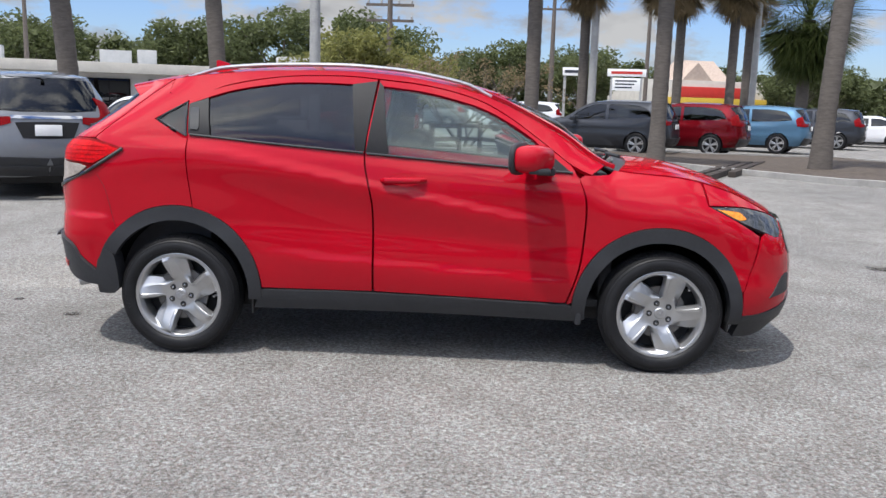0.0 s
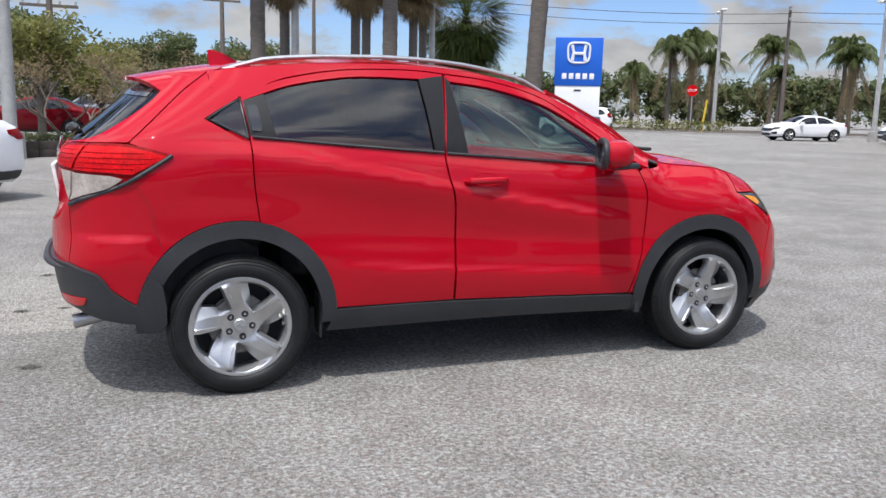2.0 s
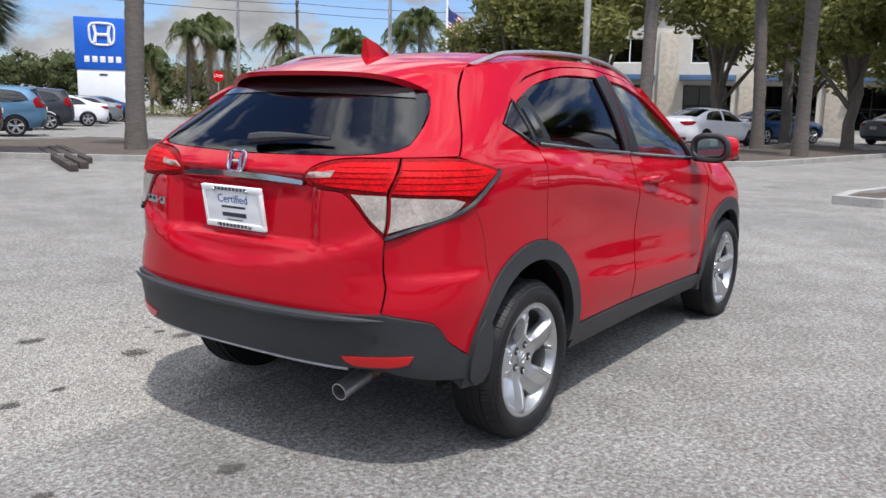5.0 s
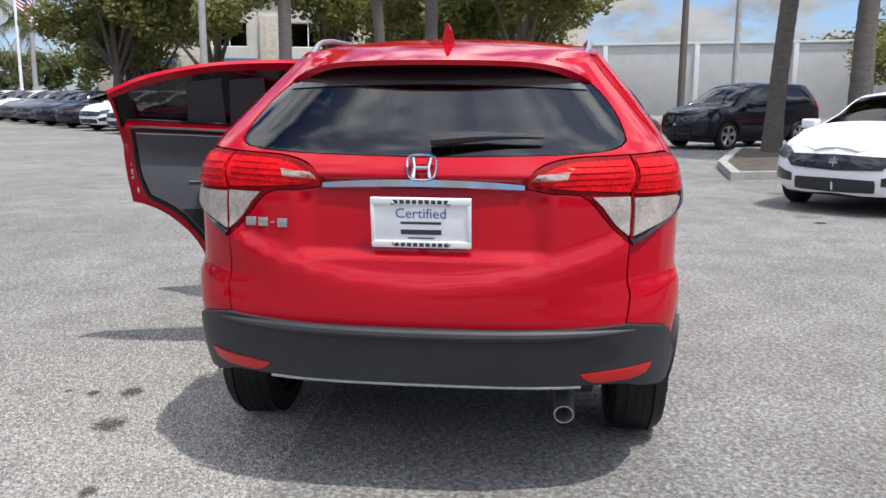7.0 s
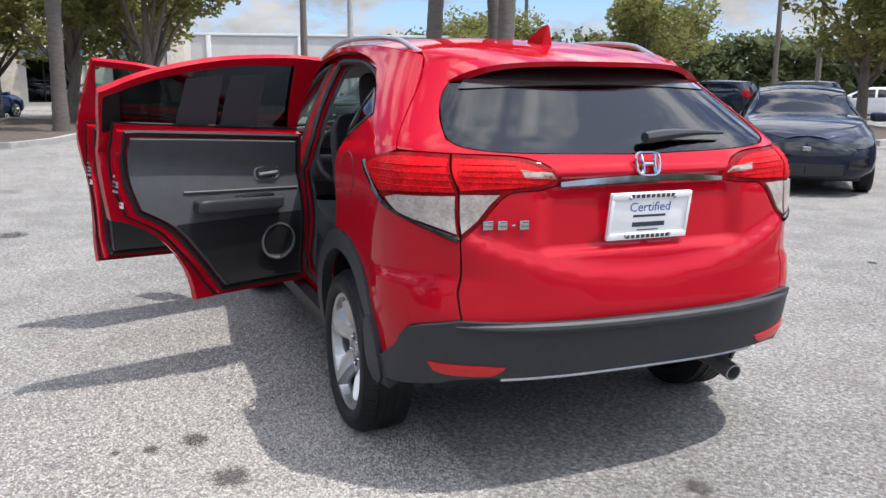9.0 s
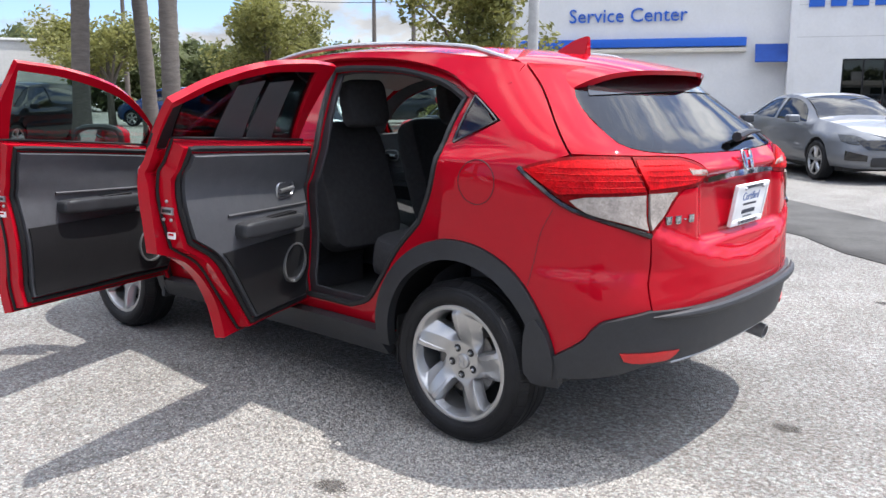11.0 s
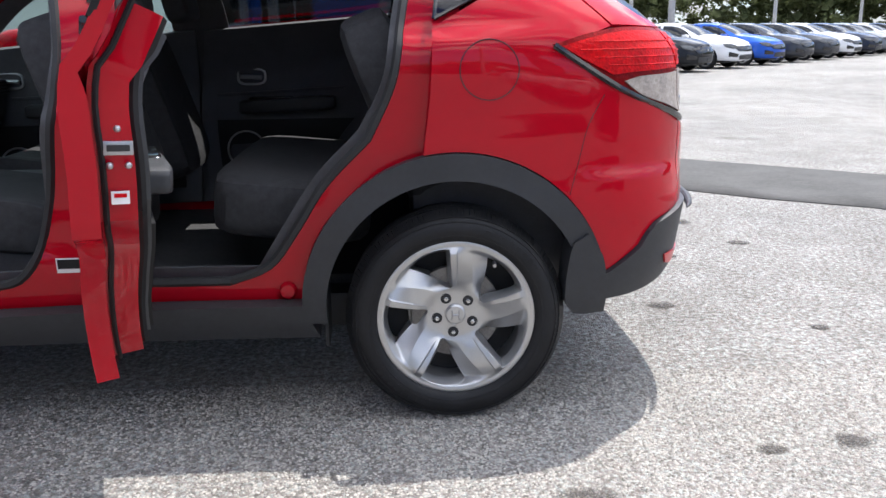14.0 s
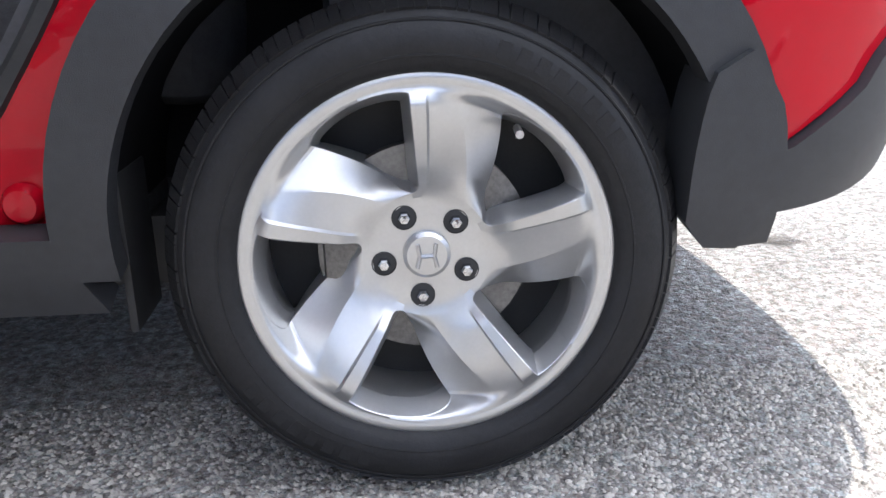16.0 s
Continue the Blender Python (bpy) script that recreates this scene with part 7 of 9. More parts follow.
# beyond the timber fence
park("sedan", "maroon", -4.5, 28.6, 176)
park("suv", "silver", -2.9, 45.0, 168)
park("suv", "white", -0.6, 53.0, 177)
park("suv", "white", 2.3, 41.5, 178)
park("sedan", "red", 10.4, 60.0, 172)
# the row along the east side
for q, cl in enumerate(("grey", "white", "white", "black", "navy", "silver", "silver", "white", "grey", "white")):
    park("sedan", cl, 21.6 + q * 1.92, 10.2 + q * 2.04, 155, q == 0)
park("sedan", "white", 27.2, 7.4, -19, True)
park("sedan", "dim", 33.49, 6.62, -30)
park("sedan", "silver", 37.96, 2.01, -30)
park("suv", "black", 18.48, -5.68, 125)
# the long row before the showroom
for q, cl in enumerate(("white", "navy", "grey", "silver", "silver", "navy", "silver", "white", "black", "white", "blue", "grey", "grey", "white", "navy", "silver", "white", "black")):
    if q == 0:
        park("sedan", "white", 7.02, -5.23, 139)
    elif q == 1:
        park("sedan", "navy", 5.53, -8.05, 139)
    else:
        park("sedan", cl, 1.38 + (3 - q) * 2.0, -12.7 + (3 - q) * 1.96, 134, q in (4, 6))
park("sedan", "white", 10.89, -8.75, -41)
park("sedan", "orange", 17.98, -14.35, -41)
for q, (kd, cl) in enumerate((("suv", "dim"), ("sedan", "black"), ("suv", "navy"), ("suv", "grey"), ("sedan", "white"))):
    park(kd, cl, 30.0 - q * 1.6, -17.0 - q * 3.2, 30)
bm = bmesh.new()
skin_panel(bm, SEDAN["skin"], outline([(-0.86, 1.0), (-0.45, 0.985)], [(-0.45, 0.985), (-0.44, 1.27)], [(-0.44, 1.27), (-0.84, 1.24)], [(-0.84, 1.24), (-0.86, 1.0)]), 1, 0.003, 0.2, off=0.004, gap=0)
part("window_sheet", bm, M_paper, near_saloon, "white paper sheet taped on the side window")


# ---- trees and palms ----
def leaf_cloud(bm, centre, radius, count, size, rng, flat=0.75, droop=0.0):
    """Scatters small leaf blades through a clump."""
    cx, cy, cz = centre
    for _ in range(count):
        d = Vector((rng.gauss(0, 1), rng.gauss(0, 1), rng.gauss(0, 1))).normalized() * radius * rng.uniform(0.35, 1.0) ** 0.6
        p = Vector((cx + d.x, cy + d.y, cz + d.z * flat))
        a = Vector((rng.gauss(0, 1), rng.gauss(0, 1), rng.gauss(0, 0.6))).normalized()
        b = a.orthogonal().normalized()
        b = Matrix.Rotation(rng.uniform(0, 6.28), 3, a) @ b
        l, w = size * rng.uniform(0.6, 1.3), size * rng.uniform(0.3, 0.55)
        bm.faces.new([bm.verts.new(p - a * l), bm.verts.new(p + b * w), bm.verts.new(p + a * l), bm.verts.new(p - b * w)])


def broad_tree(seed, height, spread, trunk_h, leaf=None, leaves=5200, size=0.16, name="tree", label="leafy green shade tree with a grey trunk"):
    """A shade tree: a forked trunk with limbs and a ragged crown."""
    rng = random.Random(seed)
    t = thing(name, label, "tree", group="trees round the lot")
    bm = bmesh.new()
    r0 = 0.05 + height * 0.022
    tube(bm, [(0, 0, -0.05), (0.03, 0.02, trunk_h * 0.5), (rng.uniform(-0.15, 0.15), rng.uniform(-0.15, 0.15), trunk_h), (rng.uniform(-0.3, 0.3), rng.uniform(-0.3, 0.3), height * 0.8)], [r0 * 1.25, r0, r0 * 0.85, r0 * 0.2], 9)
    tips = []
    for k in range(9):
        a = 2.4 * k + rng.uniform(-0.4, 0.4)
        z0 = trunk_h * rng.uniform(0.7, 1.25)
        rr = spread * rng.uniform(0.45, 0.95)
        z1 = z0 + (height - z0) * rng.uniform(0.35, 0.85)
        tip = Vector((math.cos(a) * rr, math.sin(a) * rr, z1))
        mid = Vector((tip.x * 0.45, tip.y * 0.45, z0 + (z1 - z0) * 0.6))
        tube(bm, [(0, 0, z0), tuple(mid), tuple(tip)], [r0 * 0.5, r0 * 0.3, r0 * 0.08], 6)
        tips += [tip, (tip + mid) / 2]
    part("trunk", bm, M_bark, t, sharp=60)
    bm = bmesh.new()
    clumps = tips + [Vector((rng.uniform(-0.5, 0.5) * spread, rng.uniform(-0.5, 0.5) * spread, height * rng.uniform(0.72, 0.95))) for _ in range(10)]
    for p in clumps:
        leaf_cloud(bm, p, spread * rng.uniform(0.26, 0.46), leaves // len(clumps), size, rng)
    part("crown", bm, leaf or M_leaf, t, sharp=0)
    return t


def fan_palm(seed, height, r=0.2, lean=(0, 0), crown=1.7, skirt=True, shag=1.0):
    """A cabbage palm: a ringed grey trunk, a ball of fans and a skirt of dry ones."""
    rng = random.Random(seed)
    t = thing("cabbage_palm", "tall cabbage palm with a grey ringed trunk and dry skirt", "palm", group="palms on the lot")
    bm = bmesh.new()
    n = int(height / 0.16)
    pts = [(lean[0] * (k / n) ** 1.6, lean[1] * (k / n) ** 1.6, -0.05 + height * k / n) for k in range(n + 1)]
    rad = [r * (1.25 - 0.30 * min(1, k / n * 6)) * (1 + (0.035 if k % 2 else -0.02)) for k in range(n + 1)]
    tube(bm, pts, rad, 14)
    part("trunk", bm, M_palm_trunk, t, sharp=70)
    top = Vector(pts[-1])

    def fans(count, lo, hi, length, mat, nm):
        bm = bmesh.new()
        for _ in range(count):
            a, e = rng.uniform(0, 6.283), radians(rng.uniform(lo, hi))
            d = Vector((math.cos(a) * math.cos(e), math.sin(a) * math.cos(e), math.sin(e)))
            base = top + d * length * 0.45 + Vector((0, 0, -0.1))
            side = d.cross(Vector((0, 0, 1))).normalized()
            for q in range(11):
                w = (q - 5) / 5 * 1.15
                tip_d = (d * math.cos(w) + side * math.sin(w)).normalized()
                tip = base + tip_d * length * 0.62 + Vector((0, 0, -0.22 * length * (1 if e > 0 else 0.6) * rng.uniform(0.6, 1.3)))
                b = (tip - base).cross(Vector((0, 0, 1)))
                b = b.normalized() * 0.035 if b.length > 1e-4 else side * 0.035
                m = base.lerp(tip, 0.45)
                bm.faces.new([bm.verts.new(base), bm.verts.new(m + b), bm.verts.new(tip), bm.verts.new(m - b)])
            b = side * 0.018
            bm.faces.new([bm.verts.new(top - b), bm.verts.new(top + b), bm.verts.new(base + b), bm.verts.new(base - b)])
        part(nm, bm, mat, t, sharp=0)
    fans(int(60 * shag), -25, 80, crown, M_palm_leaf, "crown")
    if skirt:
        fans(int(60 * shag), -85, -15, crown * 0.9, M_leaf_dry if shag < 2 else M_palm_leaf, "dry_skirt")
    return t


def feather_palm(seed, height, crown=2.6):
    """A queen palm: a slim trunk and arching feathered fronds."""
    rng = random.Random(seed)
    t = thing("queen_palm", "slim queen palm with arching feathery fronds", "palm", group="palms across the lot")
    bm = bmesh.new()
    tube(bm, [(0, 0, -0.05), (0.05, 0.0, height * 0.5), (0.1, 0.05, height)], [0.19, 0.15, 0.13], 9)
    part("trunk", bm, M_palm_trunk, t, sharp=60)
    top = Vector((0.1, 0.05, height))
    for dry in (False, True):
        bm = bmesh.new()
        for _ in range(32 if not dry else 7):
            a, e = rng.uniform(0, 6.283), radians(rng.uniform(18, 84) if not dry else rng.uniform(-70, -30))
            d = Vector((math.cos(a), math.sin(a), 0))
            last = top
            L = crown * rng.uniform(0.8, 1.15)
            for q in range(1, 13):
                s = q / 12
                p = top + d * L * s * math.cos(e) * (1 - 0.15 * s) + Vector((0, 0, L * (math.sin(e) * s - 0.66 * s * s)))
                along = (p - last).normalized()
                side = along.cross(Vector((0, 0, 1)))
                side = side.normalized() if side.length > 1e-4 else Vector((0, 1, 0))
                for sg in (1, -1):
                    for j in range(2):
                        b0 = last.lerp(p, 0.2 + 0.5 * j)
                        tip = b0 + side * sg * 0.55 * (1 - 0.45 * s) + along * 0.2 + Vector((0, 0, -0.42 * rng.uniform(0.5, 1.6)))
                        w = along * 0.06
                        bm.faces.new([bm.verts.new(b0 - w), bm.verts.new(b0 + w), bm.verts.new(tip)])
                last = p
        part("crown" if not dry else "dry_frond", bm, M_palm_leaf if not dry else M_leaf_dry, t, sharp=0)
    return t


def at(ob, x, y, turn=0.0, scale=1.0):
    ob.matrix_basis = pose(x, y, 0, 0, 0, turn) @ Matrix.Scale(scale, 4)
    return ob


# cabbage palms by the street side
p0 = fan_palm(3, 7.0, 0.21)
for q, (x, y, h) in enumerate(((4.5, 15.4, 0.92), (1.5, 16.6, 0.9), (3.7, 24.9, 0.85), (6.8, 27.1, 0.9), (8.3, 30.9, 0.95), (10.8, 32.0, 0.98), (12.4, 35.2, 1.0))):
    ob = p0 if q == 0 else copy_thing(p0, Matrix.Identity(4))
    at(ob, x, y, q * 77, h)
p1 = fan_palm(5, 7.6, 0.235, (0.55, 0.3))
at(p1, 8.5, 15.6)
at(copy_thing(p1, Matrix.Identity(4)), -6.3, 15.8, 120, 0.9)
at(copy_thing(p1, Matrix.Identity(4)), -8.9, 13.4, 190, 0.95)
fat = fan_palm(8, 5.6, 0.3, crown=2.9, shag=3.2)
at(fat, 17.5, 42.0, 0, 1.15)
# palms in the east and south beds
p2 = fan_palm(12, 7.4, 0.20, (0.5, 0.1))
for q, (x, y, s) in enumerate(((19.7, 7, 1.0), (24.82, 5.04, 1.0), (30.8, 5.52, 1.05), (21.15, 2.91, 1.0), (14.76, -5.55, 0.98), (12.84, -6.6, 1.0), (15.73, -7.79, 0.95))):
    at(p2 if q == 0 else copy_thing(p2, Matrix.Identity(4)), x, y, q * 61, s)
# queen palms beyond the lot
q0 = feather_palm(21, 6.6, 3.3)
q1 = feather_palm(22, 5.6, 3.0)
for q, (x, y, s) in enumerate(((39.1, 52.0, 0.95), (41.7, 52.5, 1.2), (48.4, 50.9, 1.0), (52.2, 47.1, 1.15), (44.5, 53.5, 0.85), (50.2, 44.5, 1.0), (51.9, 39.2, 1.15), (46.5, 48.0, 0.8), (54.0, 42.5, 1.0), (36.6, 53.2, 0.8), (55.5, 37.0, 0.95))):
    base = (q0, q1)[q % 2]
    at(base if q < 2 else copy_thing(base, Matrix.Identity(4)), x, y, q * 47, s)
# shade trees
t0 = broad_tree(31, 7.0, 3.4, 2.1, leaves=7000)
t1 = broad_tree(32, 6.0, 3.0, 1.9, leaf=M_leaf, leaves=6000)
t2 = broad_tree(33, 4.6, 2.3, 1.5, leaf=M_leaf, leaves=4200, size=0.13)
t3 = broad_tree(34, 8.5, 5.0, 2.0, leaf=M_leaf_dark, leaves=8000, size=0.24)
plant = [(t0, 30.2, 17.6, 1.0), (t0, 30.2, 13.2, 1.05), (t1, 33, 18.5, 1.0), (t0, 30.6, 8.2, 1.0), (t1, 35.24, 5.94, 1.15), (t0, 27.68, 2.74, 0.95), (t1, 33.55, 0.67, 1.1), (t0, 36.2, 18.7, 1.1), (t0, 25.66, 0.28, 0.95),
         (t2, 31.84, -15.3, 1.0), (t1, 28.74, -21.34, 0.95), (t2, 46.74, -21.4, 1.3), (t1, 17.5, -22.5, 1.0), (t2, 34.82, -26.92, 1.2),
         (t2, -4.0, 25.0, 0.82), (t2, -6.5, 33, 0.95), (t2, -2.3, 29.5, 0.72), (t3, -16.1, 62.6, 0.95), (t3, -34.9, 60.8, 0.85), (t3, -10, 68.9, 1.0), (t3, -24, 64, 0.85), (t3, 2, 66, 0.75), (t3, 8, 64, 0.7), (t3, 28, 72, 0.7), (t3, 33, 76, 0.65)]
used = set()
for q, (base, x, y, s) in enumerate(plant):
    ob = base if id(base) not in used else copy_thing(base, Matrix.Identity(4))
    used.add(id(base))
    at(ob, x, y, q * 83, s)


def bare_shrub(seed, x, y, height, spread):
    """A many-stemmed ornamental shrub, mostly bare, with a few dry leaves."""
    rng = random.Random(seed)
    t = thing("bare_shrub", "many-stemmed shrub with bare grey twigs and few dry leaves", "shrub", pose(x, y, 0.08), group="shrubs behind the timber fence")
    wood, tips = bmesh.new(), []

    def fork(p, d, length, r, level):
        q = p + d * length
        m = p + d * length * 0.5 + Vector((rng.uniform(-1, 1), rng.uniform(-1, 1), 0)) * length * 0.08
        tube(wood, [tuple(p), tuple(m), tuple(q)], [r, r * 0.85, r * 0.62], 5 if level < 2 else 4)
        if level == 5:
            tips.append(q)
            return
        for _ in range(2 if level else 3):
            e = (d + Vector((rng.uniform(-1, 1), rng.uniform(-1, 1), rng.uniform(-0.35, 0.5))) * 0.75).normalized()
            fork(q, e, length * rng.uniform(0.60, 0.84), r * 0.6, level + 1)
    for k in range(5):
        a = 1.257 * k + rng.uniform(-0.4, 0.4)
        d = Vector((math.cos(a) * spread, math.sin(a) * spread, height * 0.75)).normalized()
        fork(Vector((0.12 * math.cos(a), 0.12 * math.sin(a), -0.03)), d, height * 0.34, 0.045, 0)
    part("branchwork", wood, M_bark, t, sharp=60)
    bm = bmesh.new()
    for p in tips:
        leaf_cloud(bm, tuple(p), 0.2, 7, 0.05, rng)
    part("foliage", bm, M_leaf_dry, t, "thin dry leaves", sharp=0)
    return t


bare_shrub(71, -0.3, 21.2, 3.0, 2.0)
bare_shrub(72, -2.9, 20.9, 2.7, 1.8)


def wood_line(name, pts, height, count, seed, mat, size=0.26):
    """A far belt of trees with an uneven top."""
    rng = random.Random(seed)
    bm = bmesh.new()
    run = spline([(x, y, 0) for x, y in pts], 3.0)
    for _ in range(count):
        p = run[rng.randrange(len(run))]
        k = 0.55 + 0.45 * noise.noise(Vector((p[0] * 0.11, p[1] * 0.11, seed)))
        h = height * (0.55 + 0.75 * k)
        c = Vector((p[0] + rng.uniform(-3, 3), p[1] + rng.uniform(-3, 3), h * rng.random() ** 0.7))
        r = rng.uniform(0.9, 1.7)
        leaf_cloud(bm, tuple(c), r, 46, size, rng)
        # twiggy inner mass that closes the view through the clump
        ring = [c + Vector((r * 0.48 * math.cos(q) * rng.uniform(0.7, 1.1), r * 0.48 * math.sin(q) * rng.uniform(0.7, 1.1), rng.uniform(-0.4, 0.4) * r)) for q in (0, 1.05, 2.1, 3.14, 4.2, 5.2)]
        top, low = bm.verts.new(c + Vector((0, 0, r * 0.45))), bm.verts.new(c - Vector((0, 0, r * 0.45)))
        vs = [bm.verts.new(q) for q in ring]
        for q in range(6):
            bm.faces.new((vs[q], vs[(q + 1) % 6], top)); bm.faces.new((vs[(q + 1) % 6], vs[q], low))
    ob = finish(name, bm, mat, 0)
    return tagged(ob, "distant belt of dark green trees beyond the street", "trees", kind="stuff")


wood_line("far_trees", [(-80, 62), (-45, 74), (-10, 84), (25, 92), (60, 95)], 6.0, 1500, 41, M_leaf_dark)
wood_line("far_trees", [(60, 88), (85, 66), (95, 35), (92, 5)], 5.5, 1000, 42, M_leaf_dark)
wood_line("far_trees", [(62, -22), (58, -48), (40, -66)], 5.5, 800, 43, M_leaf_dark)
wood_line("far_trees", [(-14, -86), (-36, -78), (-62, -62), (-90, -30)], 6.5, 1300, 44, M_leaf_dark)


# ---- kerbed beds ----
def bed(name, ring, label):
    """A planting bed: mulch inside a raised concrete kerb."""
    run = [(p[0], p[1]) for p in outline(*[[a, b] for a, b in zip(ring, ring[1:] + ring[:1])], step=0.6)]
    b = thing(name, label, "planting bed")
    v, t = fill2d(run, (inset(run, 0.16),), 0.8)
    bm = bmesh.new()
    shell(bm, [(x, y, 0.13) for x, y in v], t, 0.20)
    part("kerb", bm, M_concrete, b, "pale concrete kerb")
    v, t = fill2d(inset(run, 0.155), (), 0.7)
    bm = bmesh.new()
    shell(bm, [(x, y, 0.10 + 0.05 * noise.noise(Vector((x, y, 0)))) for x, y in v], t, 0.15)
    part("mulch", bm, M_mulch, b, "brown leaf mulch")
    return b


bed("palm_bed", [(5.6, 14.9), (7.6, 12.2), (9.0, 11.7), (10.6, 14.5), (12.4, 20.0), (11.2, 22.0), (4.4, 21.2), (1.0, 19.6), (0.6, 18.0), (4.0, 17.6)], "kerbed bed of brown mulch under tall palms")
bed("palm_bed", [(16.3, 6.6), (15.69, 3.67), (17.26, 2.83), (21.93, 1.8), (28.05, 0.46), (28.91, 2.33), (31.76, 5.28), (25.47, 5.57), (19.5, 8.4)], "kerbed bed of brown mulch under tall palms")
bed("palm_bed", [(9.19, -3.47), (11.72, -3.78), (16.03, -5.06), (17.05, -7.99), (15.32, -9.38), (12.4, -7.55), (9.83, -5.32)], "kerbed bed of brown mulch under tall palms")
bed("palm_bed", [(9.3, -0.1), (10.4, -0.15), (13.5, -1.0), (14.6, -2.0), (13.2, -2.6), (10.6, -1.7), (9.2, -0.8)], "narrow kerbed bed of brown mulch on the lot")
bed("shrub_bed", [(-1.2, 19.0), (-0.4, 19.95), (0.3, 20.3), (1.0, 20.5), (1.5, 22.0), (-1.8, 22.6), (-3.6, 21.9), (-3.8, 19.9), (-2.2, 19.0)], "kerbed bed of mulch with bare shrubs behind the timber fence")
bed("tree_bed", [(16.5, -14.5), (20.5, -12.6), (24.0, -16.5), (20.0, -24.5), (12.6, -20.0), (10.6, -15.6), (12.8, -14.0)], "kerbed bed of shrubs beside parked cars")
bed("street_verge", [(24.5, 50.0), (36.0, 41.5), (55.0, 35.0), (60.0, 40.0), (40.0, 56.0), (28.0, 60.0)], "grassy verge with a hedge beside the street")

# hedge by the sign
bm = bmesh.new()
rng = random.Random(61)
for p in spline([(29.5, 46.8, 0), (33.0, 44.9, 0), (37.5, 43.0, 0)], 0.4):
    leaf_cloud(bm, (p[0], p[1], 0.55), 0.55, 70, 0.10, rng)
tagged(finish("hedge", bm, M_leaf, 0), "low clipped green hedge on the verge", "hedge", kind="stuff")
bm = bmesh.new()
for x, y, r in ((12.6, -16.0, 0.7), (14.6, -17.6, 0.8), (16.6, -19.4, 0.75), (11.2, -14.6, 0.6)):
    leaf_cloud(bm, (x, y, 0.5), r, 600, 0.07, rng)
tagged(finish("shrubs", bm, M_leaf, 0), "rounded green shrubs in the bed", "shrubs", kind="stuff")

# ---- timber rail and loose sleepers ----
rail = thing("timber_rail", "low weathered timber rail fence beside the palms", "fence")
posts = [(-1.15, 18.7), (-0.4, 19.6), (0.2, 20.0), (1.0, 18.4), (1.7, 17.0)]
for x, y in posts:
    bm = bmesh.new()
    box(bm, x - 0.07, x + 0.07, y - 0.07, y + 0.07, -0.05, 0.86, 0.01)
    part("post", bm, M_sleeper, rail)
for (xa, ya), (xb, yb) in zip(posts, posts[1:]):
    for z in (0.40, 0.78):
        bm = bmesh.new()
        d = Vector((xb - xa, yb - ya, 0))
        box(bm, -0.1, d.length + 0.1, -0.03, 0.03, z - 0.06, z + 0.06, 0.008, m=Matrix.Translation((xa, ya, 0)) @ Matrix.Rotation(math.atan2(d.y, d.x), 4, "Z"))
        part("board", bm, M_sleeper, rail)
for x0, y0, x1, y1 in ((4.46, 11.75, 7.0, 17.2), (4.95, 12.2, 7.45, 17.6), (5.74, 13.3, 7.9, 18.0)):
    run = Vector((x1 - x0, y1 - y0, 0))
    for q in range(2):
        L = run.length / 2 - 0.03
        bm = bmesh.new()
        box(bm, 0, L, -0.08, 0.08, 0, 0.13, 0.015)
        for k in range(4):
            box(bm, L * (k + 0.5) / 4 - 0.05, L * (k + 0.5) / 4 + 0.05, -0.083, 0.083, 0.10, 0.137, 0.004)
        ob = finish("timber_sleeper", bm, M_sleeper)
        ob.matrix_basis = Matrix.Translation((x0, y0, 0)) @ Matrix.Rotation(math.atan2(run.y, run.x), 4, "Z") @ Matrix.Translation((q * run.length / 2, 0, 0))
        tagged(ob, "dark weathered timber sleeper lying on the asphalt", "timber", "loose sleepers")

# low planter wall of tarred boards with a clipped hedge strip
wall_a, wall_b = Vector((-1.35, 18.1, 0)), Vector((-4.6, 16.1, 0))
run = wall_b - wall_a
planter = thing("planter_wall", "low planter wall of dark tarred boards along the lot", "planter", Matrix.Translation(wall_a) @ Matrix.Rotation(math.atan2(run.y, run.x), 4, "Z"))
for z in (0.0, 0.185):
    for q in range(3):
        L = run.length / 3
        bm = bmesh.new()
        box(bm, q * L + 0.004, (q + 1) * L - 0.004, -0.06 + 0.006 * (q % 2), 0.06, z - 0.01, z + 0.178, 0.012)
        part("board", bm, M_sleeper, planter)
bm = bmesh.new()
box(bm, 0.0, run.length, -0.85, -0.055, -0.02, 0.30, 0.03)
part("soil", bm, M_mulch, planter, "dark leaf mulch behind the boards")
rng = random.Random(77)
bm = bmesh.new()
for q in range(26):
    p = wall_a + run * (q + 0.5) / 26 + Vector((-run.y, run.x, 0)).normalized() * -0.35
    leaf_cloud(bm, (p.x, p.y, 0.42), 0.2, 60, 0.05, rng)
tagged(finish("hedge", bm, M_leaf_dark, 0), "low dark clipped hedge strip behind the planter wall", "hedge", kind="stuff")

